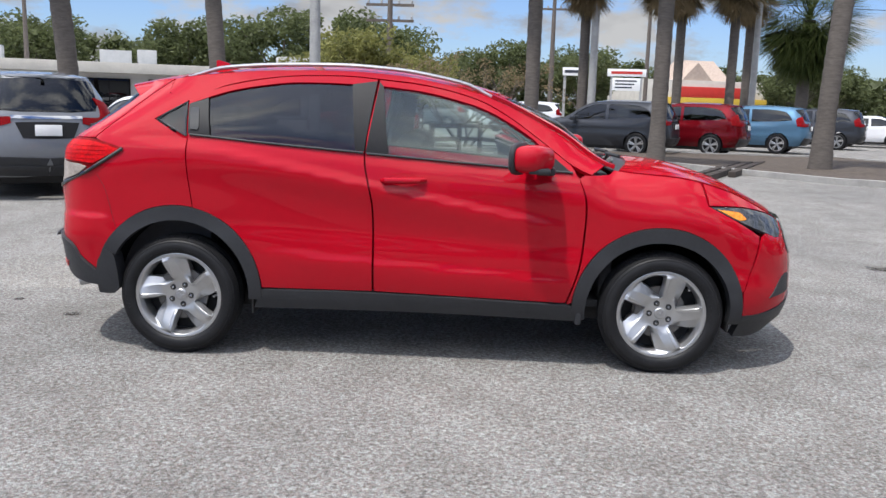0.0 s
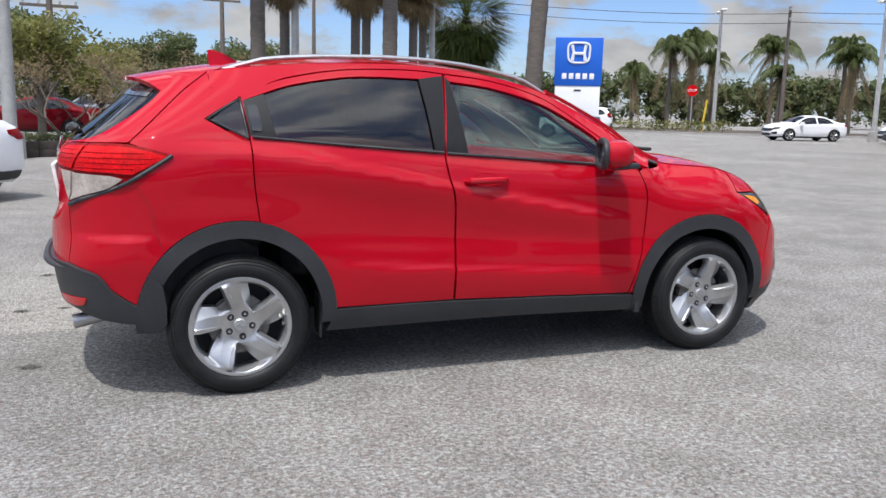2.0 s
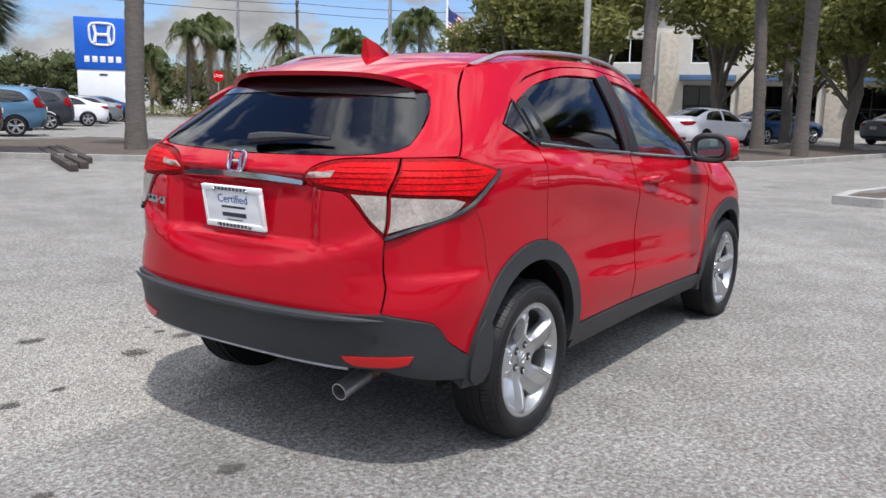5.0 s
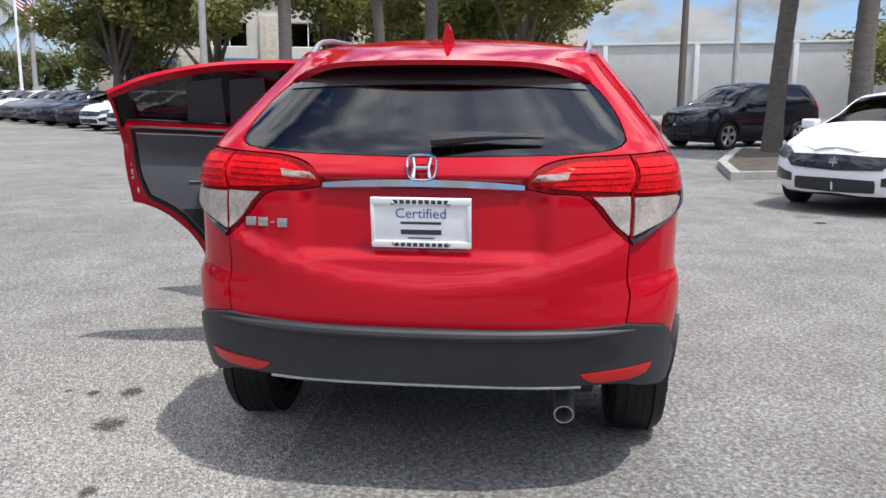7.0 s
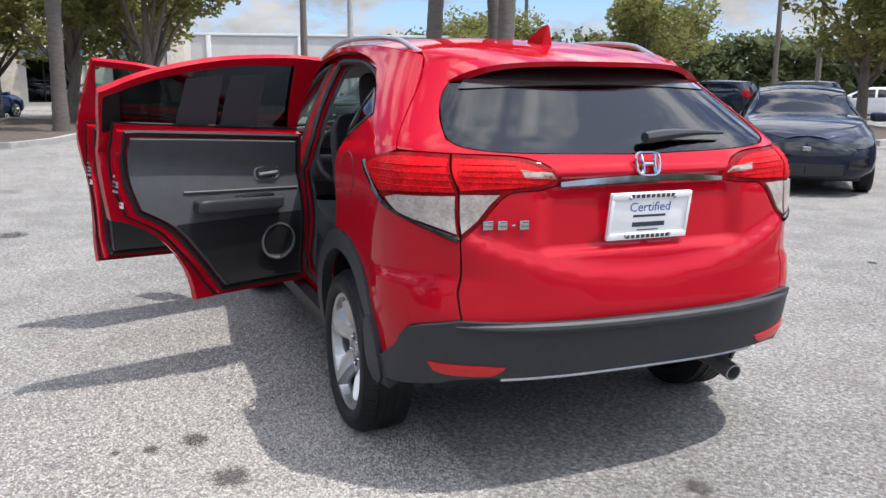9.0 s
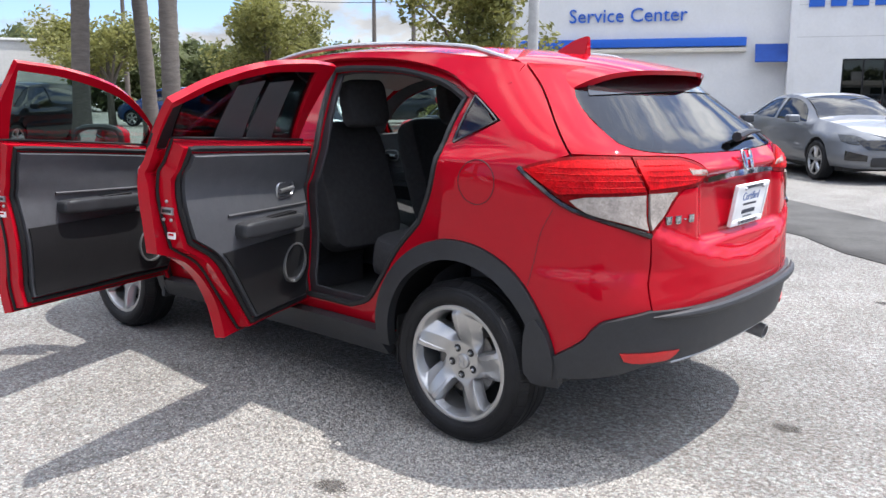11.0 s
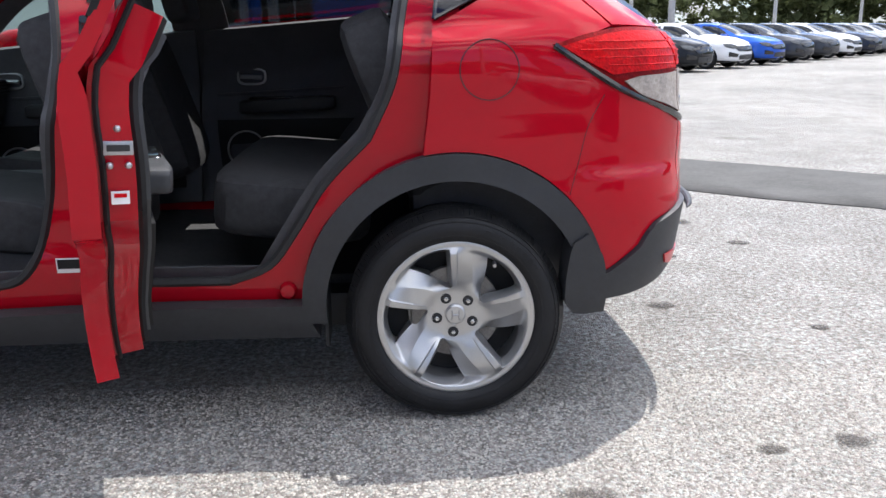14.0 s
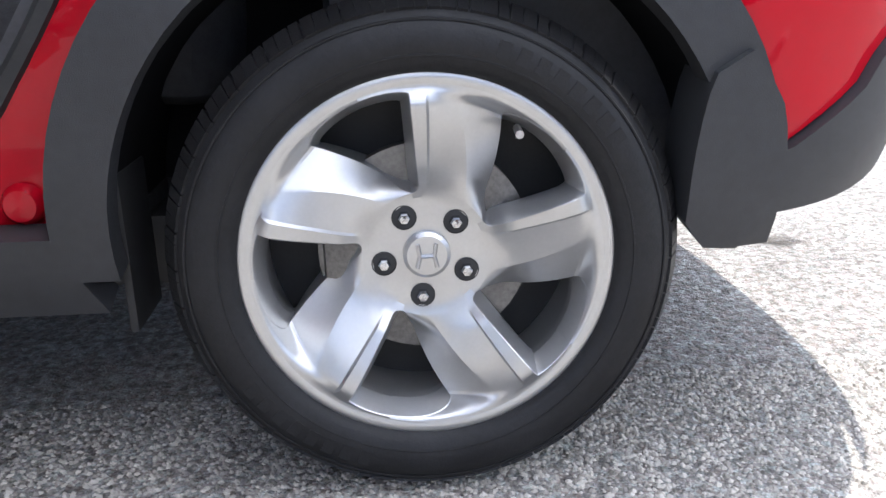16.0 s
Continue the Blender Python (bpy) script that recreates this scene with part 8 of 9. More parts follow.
# ---- poles, lamps and wires ----
def light_pole(x, y, h, r=0.11, arms=1, mat=None, turn=0.0):
    p = thing("lamp_post", "tall pale lamp post with a flat lamp head", "lamp post", pose(x, y, 0, 0, 0, turn), "lamp posts")
    bm = bmesh.new()
    lathe(bm, [(r * 1.15, -0.05), (r, h * 0.5), (r * 0.8, h)], 14, axis="z")
    part("post", fix(bm), mat or M_pole, p)
    bm = bmesh.new()
    lathe(bm, [(0.0001, 0.62), (0.28, 0.60), (0.30, 0.0)], 14, axis="z")
    part("concrete_base", fix(bm), M_concrete, p)
    for k in range(arms):
        s = 1 if k == 0 else -1
        bm = bmesh.new()
        box(bm, s * 0.05, s * 1.1, -0.05, 0.05, h - 0.04, h + 0.04, 0.01)
        arm = part("arm", bm, mat or M_pole, p)
        bm = bmesh.new()
        box(bm, s * 0.55, s * 1.25, -0.19, 0.19, h - 0.05, h + 0.09, 0.03)
        part("lamp_head", bm, M_white, arm)
    return p


for x, y, h, a, tn in ((-4, 16.2, 9, 1, 0), (4, 24.6, 10, 1, 30), (12, 32.8, 9.5, 1, 60), (38.7, 31.7, 7.9, 2, 60), (15.6, -22.5, 9.5, 1, 0), (2.4, -23.9, 9.5, 1, 30), (-7.1, -31.8, 9, 1, 20), (-13, -32.5, 9, 1, 20), (9.5, -15.1, 9, 1, 0),
                       (34.07, -8.92, 8.5, 1, 0), (26, 12, 9, 1, 20), (-30, -60, 9, 2, 20), (-17.4, -54.1, 6.2, 2, 20), (-40, -66, 6.2, 2, 10), (38.8, 45.9, 8.6, 2, 60), (41.4, 28.3, 5.2, 2, 30)):
    light_pole(x, y, h, 0.13, a, None, tn)


def utility_pole(x, y, h, turn=0.0):
    p = thing("utility_pole", "dark wooden utility pole with cross-arms and insulators", "utility pole", pose(x, y, 0, 0, 0, turn), "utility poles")
    bm = bmesh.new()
    lathe(bm, [(0.17, -0.1), (0.15, h * 0.5), (0.11, h)], 10, axis="z")
    part("post", fix(bm), M_pole_dark, p)
    for z in (h - 0.4, h - 1.1):
        bm = bmesh.new()
        box(bm, -1.1, 1.1, -0.05, 0.05, z - 0.06, z + 0.06)
        arm = part("cross_arm", bm, M_pole_dark, p)
        for q in (-1.0, -0.4, 0.4, 1.0):
            bm = bmesh.new()
            lathe(bm, [(0.0001, z + 0.06), (0.05, z + 0.06), (0.05, z + 0.2), (0.0001, z + 0.22)], 8, axis="z")
            bmesh.ops.transform(bm, matrix=Matrix.Translation((q, 0, 0)), verts=bm.verts)
            part("insulator", fix(bm), M_pole, arm)
    return p


for x, y, h, tn in ((-4.2, 34.4, 6.2, 0), (4.4, 49, 8.5, 0), (12, 58, 11.0, 10), (34.2, -37.2, 8.0, 50), (48.85, -25.46, 9.0, 50), (39.5, -38.9, 10.5, 50), (32.58, -6.42, 8.0, 60), (46, 47, 9.5, 50), (-30, 50, 9.0, 0), (60, 30, 9.5, 60)):
    utility_pole(x, y, h, tn)


def cable(a, b, sag):
    a, b = Vector(a), Vector(b)
    bm = bmesh.new()
    tube(bm, [tuple(a.lerp(b, k / 16) - Vector((0, 0, sag * 4 * (k / 16) * (1 - k / 16)))) for k in range(17)], 0.022, 5, caps=False)
    tagged(finish("overhead_cable", bm, M_rubber, 0), "thin black overhead cable between utility poles", "cable", "overhead cables")


for a, b, s in (((-60, 44, 8.6), (12, 58, 9.6), 1.0), ((12, 58, 10.4), (46, 47, 9.0), 0.8), ((12, 58, 9.7), (46, 47, 8.3), 0.8), ((46, 47, 9.1), (60, 30, 9.1), 0.4), ((46, 47, 8.4), (60, 30, 8.4), 0.4), ((60, 30, 9.0), (58, -10, 9.0), 0.6), ((60, 30, 8.3), (58, -10, 8.2), 0.6),
                ((58, -10, 9.0), (46.8, -29.2, 8.8), 0.3), ((58, -10, 8.2), (46.8, -29.2, 8.2), 0.3), ((46.8, -29.2, 8.7), (34.2, -37.2, 7.8), 0.3), ((46.8, -29.2, 8.0), (34.2, -37.2, 7.2), 0.3), ((39.5, -38.9, 10.2), (10, -75, 9.6), 0.8), ((39.5, -38.9, 9.5), (10, -75, 8.9), 0.8)):
    cable(a, b, s)

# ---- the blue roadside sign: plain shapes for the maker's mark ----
sign = thing("roadside_sign", "blue and white illuminated dealer sign on a white base", "sign", pose(25.0, 41.8, 0, 0, 0, -31))
bm = bmesh.new()
box(bm, -1.45, 1.45, -0.25, 0.25, 2.9, 5.8, 0.04)
panel = part("sign_panel", bm, M_blue, sign, "bright blue sign panel")
bm = bmesh.new()
box(bm, -1.38, 1.38, -0.2, 0.2, 0, 2.9, 0.02)
part("sign_base", bm, M_white, sign, "white sign base")
bm = bmesh.new()
for s in (1, -1):
    tube(bm, [(s * 0.42, -0.27, 5.35), (s * 0.33, -0.27, 4.9), (s * 0.40, -0.27, 4.40)], [0.10, 0.085, 0.11], 6)
tube(bm, [(-0.33, -0.27, 4.84), (0.33, -0.27, 4.84)], 0.09, 6)
ring = [(0.66 * math.copysign(abs(math.cos(a)) ** 0.5, math.cos(a)) * (1 + 0.08 * math.sin(a)), -0.27, 4.88 + 0.60 * math.copysign(abs(math.sin(a)) ** 0.5, math.sin(a))) for a in np.linspace(0, 2 * math.pi, 41)]
tube(bm, ring, 0.065, 6, caps=False)
part("sign_mark", bm, M_white, panel, "white maker's mark")
for k in range(5):
    bm = bmesh.new()
    box(bm, -0.98 + k * 0.42, -0.70 + k * 0.42, -0.275, -0.25, 3.3, 3.65, 0.02)
    part("name_bar", bm, M_white, panel)
bm = bmesh.new()
box(bm, -0.22, 0.22, -0.215, -0.2, 2.55, 2.67)
part("number_bar", bm, M_ink, sign)

# stop sign
st = thing("stop_sign", "red octagonal stop sign on a thin post", "road sign", pose(35.7, 44.5, 0, 0, 0, -38))
bm = bmesh.new()
tube(bm, [(0, 0, 0), (0, 0, 3.2)], 0.035, 6)
part("post", bm, M_pole, st)
bm = bmesh.new()
bmesh.ops.create_cone(bm, segments=8, radius1=0.40, radius2=0.40, depth=0.02, cap_ends=True, matrix=Matrix.Translation((0, -0.05, 2.95)) @ Matrix.Rotation(radians(90), 4, "X") @ Matrix.Rotation(radians(22.5), 4, "Z"))
part("plate", bm, M_lens_red, st, "red octagon")
text_mesh("STOP", 0.26, 0.003, "stop_word", M_white, st, Matrix.Translation((0, -0.065, 2.95)) @ Matrix.Rotation(radians(90), 4, "X"))
# yellow marker post
mp = thing("marker_post", "yellow plastic guy-wire marker leaning by the pole", "marker", pose(38.0, 46.2, 0, 0, 6, 0))
bm = bmesh.new()
tube(bm, [(0, 0, 0), (0.1, 0, 2.4)], 0.07, 8)
part("sleeve", bm, material("yellow plastic", (0.62, 0.42, 0.03), rough=0.5, vary=0.1, scale=5), mp)

# flag on its pole
fl = thing("flagpole", "tall white flagpole with a striped flag hanging in folds", "flag", pose(41.0, 28.9, 0))
bm = bmesh.new()
lathe(bm, [(0.10, 0), (0.06, 9.2), (0.0001, 9.25)], 10, axis="z")
part("pole", fix(bm), M_white, fl)
M_flag_red = material("red flag cloth", (0.30, 0.03, 0.04), rough=0.85, vary=0.2, scale=6)
M_flag_blue = material("blue flag cloth", (0.02, 0.03, 0.12), rough=0.85, vary=0.2, scale=6)
for k in range(13):
    bm = bmesh.new()
    rows = []
    for z in (0, 1):
        rr = []
        for j in range(15):
            u = j / 14
            zz = 7.6 - (k + z) * 0.125 - 1.05 * u ** 0.8
            x = 0.08 + 1.15 * u
            rr.append(bm.verts.new((x * 0.9, -x * 0.5 + 0.14 * math.sin(u * 7 + k * 0.25), zz)))
        rows.append(rr)
    for j in range(14):
        bm.faces.new((rows[0][j], rows[0][j + 1], rows[1][j + 1], rows[1][j]))
    m = M_flag_red if k % 2 == 0 else M_white
    part("stripe", bm, m, fl, sharp=80)
bm = bmesh.new()
rows = []
for z in (0, 7):
    rr = []
    for j in range(8):
        u = j / 14
        x = 0.08 + 1.15 * u
        rr.append(bm.verts.new((x * 0.9 - 0.012, -x * 0.5 + 0.14 * math.sin(u * 7 + z * 0.25) - 0.012, 7.61 - z * 0.125 - 1.05 * u ** 0.8)))
    rows.append(rr)
for j in range(7):
    bm.faces.new((rows[0][j], rows[0][j + 1], rows[1][j + 1], rows[1][j]))
part("canton", bm, M_flag_blue, fl, "dark blue canton", sharp=80)


# ---- buildings ----
def wall_boxes(parent, name, mat, x0, x1, y0, y1, z0, z1, label="", bevel=0.01):
    bm = bmesh.new()
    box(bm, x0, x1, y0, y1, z0, z1, bevel)
    return part(name, bm, mat, parent, label)


def holed_wall(parent, name, mat, x0, x1, z0, z1, y0, depth, holes, label=""):
    """A wall with real openings."""
    rect = [(x0, z0), (x1, z0), (x1, z1), (x0, z1)]
    v, t = fill2d(rect, [[(a, c), (b, c), (b, d), (a, d)] for a, b, c, d in holes], 2.5)
    bm = bmesh.new()
    shell(bm, [(x, y0, z) for x, z in v], t, depth)
    return part(name, bm, mat, parent, label)


def window(parent, x0, x1, z0, z1, y, cols, rows, frame_mat, bar=0.06, pane=None):
    """A framed window with single panes."""
    w = wall_boxes(parent, "window", frame_mat, x0, x0 + bar, y - 0.02, y + 0.08, z0, z1, bevel=0)
    for k in range(1, cols + 1):
        x = x0 + (x1 - x0 - bar) * k / cols
        wall_boxes(w, "mullion", frame_mat, x, x + bar, y - 0.02, y + 0.08, z0, z1, bevel=0)
    for k in range(rows + 1):
        z = z0 + (z1 - z0 - bar) * k / rows
        wall_boxes(w, "rail", frame_mat, x0 + bar, x1 - 0.001, y - 0.015, y + 0.075, z, z + bar, bevel=0)
    for i in range(cols):
        for j in range(rows):
            a, b = x0 + (x1 - x0 - bar) * i / cols + bar, x0 + (x1 - x0 - bar) * (i + 1) / cols
            c, d = z0 + (z1 - z0 - bar) * j / rows + bar, z0 + (z1 - z0 - bar) * (j + 1) / rows
            wall_boxes(w, "pane", pane or M_shop_glass, a, b, y + 0.03, y + 0.04, c, d, bevel=0)
    return w


M_shop_glass = glass("dark shop glass", (0.05, 0.06, 0.06))
M_wall_white = material("white smooth facade panels", (0.60, 0.60, 0.595), rough=0.55, vary=0.06, scale=0.8)
M_wall_cream = material("cream stucco", (0.52, 0.49, 0.43), rough=0.9, vary=0.12, scale=1.5, bump=0.2, bump_scale=60)
M_wall_grey = material("pale grey wall", (0.42, 0.42, 0.41), rough=0.9, vary=0.12, scale=0.8)
M_stone = material("pale stone veneer", (0.45, 0.40, 0.33), rough=0.9, vary=0.3, scale=4, bump=0.4, bump_scale=14)
M_blue_wall = material("blue facade panels", (0.010, 0.10, 0.48), rough=0.4, vary=0.08, scale=1)
M_slate = material("dull blue panel", (0.07, 0.13, 0.24), rough=0.6, vary=0.1, scale=2)
M_roof_tan = material("pale shingle roof", (0.42, 0.33, 0.27), rough=0.9, vary=0.2, scale=5)
M_shop_red = material("red shop fascia", (0.50, 0.03, 0.02), rough=0.5, vary=0.1, scale=2)
M_shop_yellow = material("yellow shop fascia", (0.60, 0.40, 0.05), rough=0.5, vary=0.1, scale=2)
M_awning = material("blue awning cloth", (0.012, 0.06, 0.28), rough=0.8, vary=0.15, scale=3)

show = thing("dealership_building", "white car dealership with blue bands, a blue tower and large windows", "building",
             Matrix(((-0.924, 0.381, 0, 18), (-0.381, -0.924, 0, -34), (0, 0, 1, 0), (0, 0, 0, 1))))
# service wing
holed_wall(show, "service_wall", M_wall_white, -5.8, 8.3, 0, 7.4, 0.0, 0.3, [(-5.2, -1.5, 0, 3.3)], "white service wing")
# near-black board that stands for the shade inside the service doorway
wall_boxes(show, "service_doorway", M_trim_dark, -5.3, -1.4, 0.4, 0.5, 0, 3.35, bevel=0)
wall_boxes(show, "blue_band", M_blue_wall, -5.6, 6.2, -0.30, -0.005, 3.62, 4.02, "blue band")
wall_boxes(show, "soffit", M_wall_cream, -5.6, 6.2, -0.28, -0.006, 3.36, 3.548)
text_mesh("Service Center", 0.93, 0.04, "service_lettering", M_blue_wall, show, Matrix.Translation((0.67, -0.06, 5.12)) @ Matrix.Rotation(radians(90), 4, "X"), "blue raised lettering")
bm = bmesh.new()
P8 = [(6.6, -0.9, 2.9), (8.25, -0.9, 2.9), (8.25, -0.02, 3.7), (6.6, -0.02, 3.7)]
v = [bm.verts.new(q) for q in P8]
bm.faces.new(v)
v2 = [bm.verts.new((q[0], q[1], q[2] - 0.06)) for q in P8]
bm.faces.new(list(reversed(v2)))
for k in range(4):
    bm.faces.new((v[(k + 1) % 4], v[k], v2[k], v2[(k + 1) % 4]))
part("awning", bm, M_awning, show, "small blue awning")
# centre wall
holed_wall(show, "centre_wall", M_wall_white, 8.3, 13.28, 0, 8.2, -1.0, 0.3, [(10.25, 12.85, 0.35, 2.95)], "white panelled wall")
wall_boxes(show, "wall_return", M_wall_white, 8.0, 8.3, -1.0, 0.3, 0, 8.2)
for z in (3.9, 5.3):
    wall_boxes(show, "panel_joint", M_wall_grey, 8.32, 13.25, -1.004, -0.99, z, z + 0.025, bevel=0)
window(show, 10.25, 12.85, 0.35, 2.95, -0.9, 3, 1, M_satin_black)
for k in range(5):
    wall_boxes(show, "name_bar", M_blue_wall, 8.7 + k * 0.88, 9.34 + k * 0.88, -1.08, -1.005, 5.2, 5.85)
# glass tower
wall_boxes(show, "tower_edge", M_blue_wall, 13.28, 13.72, -1.6, 1.0, 0, 9.5)
window(show, 13.72, 16.3, 0.2, 9.0, -1.3, 3, 6, M_alloy, 0.09)
# dark board in place of the tower's unlit interior
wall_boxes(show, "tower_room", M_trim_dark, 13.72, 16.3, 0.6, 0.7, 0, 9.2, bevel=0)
wall_boxes(show, "tower_wall", M_blue_wall, 16.3, 19.6, -1.7, 1.0, 0, 9.5, "blue tower wall")
for z in (1.8, 3.6, 5.4):
    wall_boxes(show, "panel_joint", M_awning, 16.32, 19.58, -1.704, -1.69, z, z + 0.03, bevel=0)
bm = bmesh.new()
lathe(bm, [(0.0001, -0.10), (0.95, -0.08), (1.0, 0.0)], 32)
bmesh.ops.transform(bm, matrix=Matrix.Translation((17.7, -1.71, 6.4)) @ Matrix.Diagonal((1.0, 1, 0.55, 1)), verts=bm.verts)
part("oval_mark", fix(bm), M_white, show, "white oval mark")
# showroom wing
wins = [(21.2, 23.6), (24.1, 25.9), (26.3, 28.3), (28.8, 30.2), (30.7, 32.9)]
holed_wall(show, "showroom_wall", M_wall_white, 19.6, 34.0, 0, 6.6, 0.0, 0.3, [(a, b, 0.15, 2.95) for a, b in wins], "white showroom wall")
for a, b in wins:
    window(show, a, b, 0.15, 2.95, 0.1, 3, 1, M_satin_black)
# one dark board behind all panes, for the dim showroom
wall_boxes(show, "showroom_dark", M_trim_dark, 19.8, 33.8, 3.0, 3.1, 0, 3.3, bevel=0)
wall_boxes(show, "end_wall", M_wall_white, 33.7, 34.0, 0.3, 9.0, 0, 6.6)
wall_boxes(show, "roof_slab", M_wall_grey, -5.5, 33.69, 0.31, 9.0, 6.0, 6.2)
wall_boxes(show, "end_wall", M_wall_white, -5.8, -5.51, 0.305, 9.0, 0, 7.4)
wall_boxes(show, "blue_band", M_blue_wall, 19.7, 26.6, -0.6, -0.005, 3.95, 4.3)
for k in range(4):
    bm = bmesh.new()
    xs = np.linspace(26.6 + k * 2.0, 28.6 + k * 2.0, 13)
    tube(bm, [(x, -0.6, 4.02 + 0.34 * math.sin((x - 26.6) / 2.0 * math.pi * 2 - 0.6)) for x in xs], 0.17, 8)
    part("wave_band", bm, M_blue_wall, show, "wavy blue band")
    bm = bmesh.new()
    top_z = [4.02 + 0.34 * math.sin((x - 26.6) / 2.0 * math.pi * 2 - 0.6) for x in xs]
    A_ = [bm.verts.new((x, -0.55, z)) for x, z in zip(xs, top_z)]
    B_ = [bm.verts.new((x, -0.02, z)) for x, z in zip(xs, top_z)]
    C_ = [bm.verts.new((x, -0.02, 3.3)) for x in xs]
    for j in range(12):
        bm.faces.new((A_[j], A_[j + 1], B_[j + 1], B_[j])).smooth = True
        bm.faces.new((A_[j + 1], A_[j], C_[j], C_[j + 1])).smooth = True
    part("wave_canopy", bm, M_wall_white, show)
for k in range(5):
    wall_boxes(show, "name_bar", M_blue_wall, 30.5 + k * 0.44, 30.84 + k * 0.44, -0.07, -0.005, 4.78, 5.35)

# two-storey cream building to the east
east = thing("cream_building", "cream two-storey building with stone piers and dark windows", "building", Matrix(((0.26, 0.966, 0, 40.5), (-0.966, 0.26, 0, 24.0), (0, 0, 1, 0), (0, 0, 0, 1))))
ew = [(1.5 + q * 4.4, 4.1 + q * 4.4, 0.4, 2.7) for q in range(6)]
holed_wall(east, "wall", M_wall_cream, 0, 28, 0, 6.6, 0, 0.35, ew + [(a + 0.3, b - 0.3, 3.9, 5.3) for a, b, _, _ in ew[:3]], "cream stucco wall")
for a, b, c, d in ew:
    window(east, a, b, c, d, 0.12, 3, 2, M_satin_black)
    wall_boxes(east, "canopy", M_slate, a - 0.2, b + 0.2, -0.9, -0.01, 2.95, 3.25)
for a, b, _, _ in ew[:3]:
    window(east, a + 0.3, b - 0.3, 3.9, 5.3, 0.12, 2, 1, M_white)
for q in range(7):
    wall_boxes(east, "stone_pier", M_stone, 0.1 + q * 4.4, 1.1 + q * 4.4, -0.25, -0.005, 0, 3.4 if q % 2 else 5.6)
wall_boxes(east, "blue_panel", M_slate, 16.0, 18.6, -0.12, -0.005, 3.8, 6.4)
wall_boxes(east, "cornice", M_wall_white, -0.2, 28.2, -0.25, 0.5, 6.6, 6.9)
# dark board behind the windows imitates the shaded rooms
wall_boxes(east, "back_room", M_trim_dark, 0.4, 27.6, 2.0, 2.1, 0, 6.4, bevel=0)
wall_boxes(east, "side_wall", M_wall_cream, -0.01, 0.34, 0.36, 9.0, 0, 6.6)
wall_boxes(east, "side_wall", M_wall_cream, 27.66, 28.01, 0.36, 9.0, 0, 6.6)
wall_boxes(east, "roof_slab", M_wall_grey, 0.35, 27.65, 0.36, 9.0, 6.0, 6.3)
# long pale warehouse
ware = thing("pale_warehouse", "long windowless pale grey warehouse behind the trees", "building", Matrix(((-0.248, 0.968, 0, 54.94), (-0.968, -0.248, 0, -3.74), (0, 0, 1, 0), (0, 0, 0, 1))))
wall_boxes(ware, "wall", M_wall_grey, -6, 19, 0, 8, 0, 4.6)
wall_boxes(ware, "coping", M_wall_white, -6.1, 19.1, -0.1, 8.1, 4.6, 4.75)
for q in range(4):
    wall_boxes(ware, "pilaster", M_wall_white, -5 + q * 6, -4.7 + q * 6, -0.12, -0.004, 0, 4.59)
# low white shops across the street
shop = thing("low_white_shops", "long low white shop row with rooftop units", "building", Matrix(((0.91, -0.415, 0, -46), (0.415, 0.91, 0, 38), (0, 0, 1, 0), (0, 0, 0, 1))))
wall_boxes(shop, "wall", M_wall_white, 0, 42, 0.6, 9, 0, 3.3)
wall_boxes(shop, "canopy", M_wall_cream, -0.3, 42.3, -1.2, 0.595, 2.7, 3.35)
for q in range(11):
    window(shop, 1 + q * 3.7, 3.6 + q * 3.7, 0.3, 2.4, 0.5, 2, 1, M_satin_black)
for x, w_, h in ((8, 1.6, 1.4), (17, 1.2, 1.0), (24, 2.0, 1.0), (26.4, 1.2, 1.1), (36, 2.4, 1.1)):
    wall_boxes(shop, "rooftop_unit", M_wall_grey, x, x + w_, 3, 4.5, 3.3, 3.3 + h)
# restaurant with a gable and coloured fascias
rest = thing("restaurant_building", "pale restaurant with red and yellow fascias and a gabled roof", "building", Matrix(((0.965, -0.26, 0, 15.0), (0.26, 0.965, 0, 76.0), (0, 0, 1, 0), (0, 0, 0, 1))))
wall_boxes(rest, "wall", M_wall_cream, 0, 13, 0, 8, 0, 4.3)
wall_boxes(rest, "red_fascia", M_shop_red, 3.6, 11.6, -0.35, -0.005, 2.7, 3.7)
wall_boxes(rest, "yellow_fascia", M_shop_yellow, 2.6, 13, -0.36, -0.006, 2.0, 2.68)
bm = bmesh.new()
pr = [(4.0, 4.3), (9.5, 4.3), (8.6, 6.3), (5.2, 6.3)]
A_ = [bm.verts.new((x, 0.5 if z < 5 else 2.5, z)) for x, z in pr]
B_ = [bm.verts.new((x, 6.0 if z < 5 else 4.0, z)) for x, z in pr]
bm.faces.new(list(reversed(A_))); bm.faces.new(B_)
for k in range(4):
    bm.faces.new((A_[k], A_[(k + 1) % 4], B_[(k + 1) % 4], B_[k]))
part("roof", fix(bm), M_roof_tan, rest, "pale gabled roof")
bm = bmesh.new()
tri = [bm.verts.new(q) for q in ((4.2, 0.3, 4.3), (7.4, 0.3, 4.3), (5.8, 0.3, 6.0))]
tri2 = [bm.verts.new((q.co.x, 2.6, q.co.z)) for q in tri]
bm.faces.new(tri); bm.faces.new(list(reversed(tri2)))
for k in range(3):
    bm.faces.new((tri[(k + 1) % 3], tri[k], tri2[k], tri2[(k + 1) % 3]))
part("gable", fix(bm), M_roof_tan, rest)
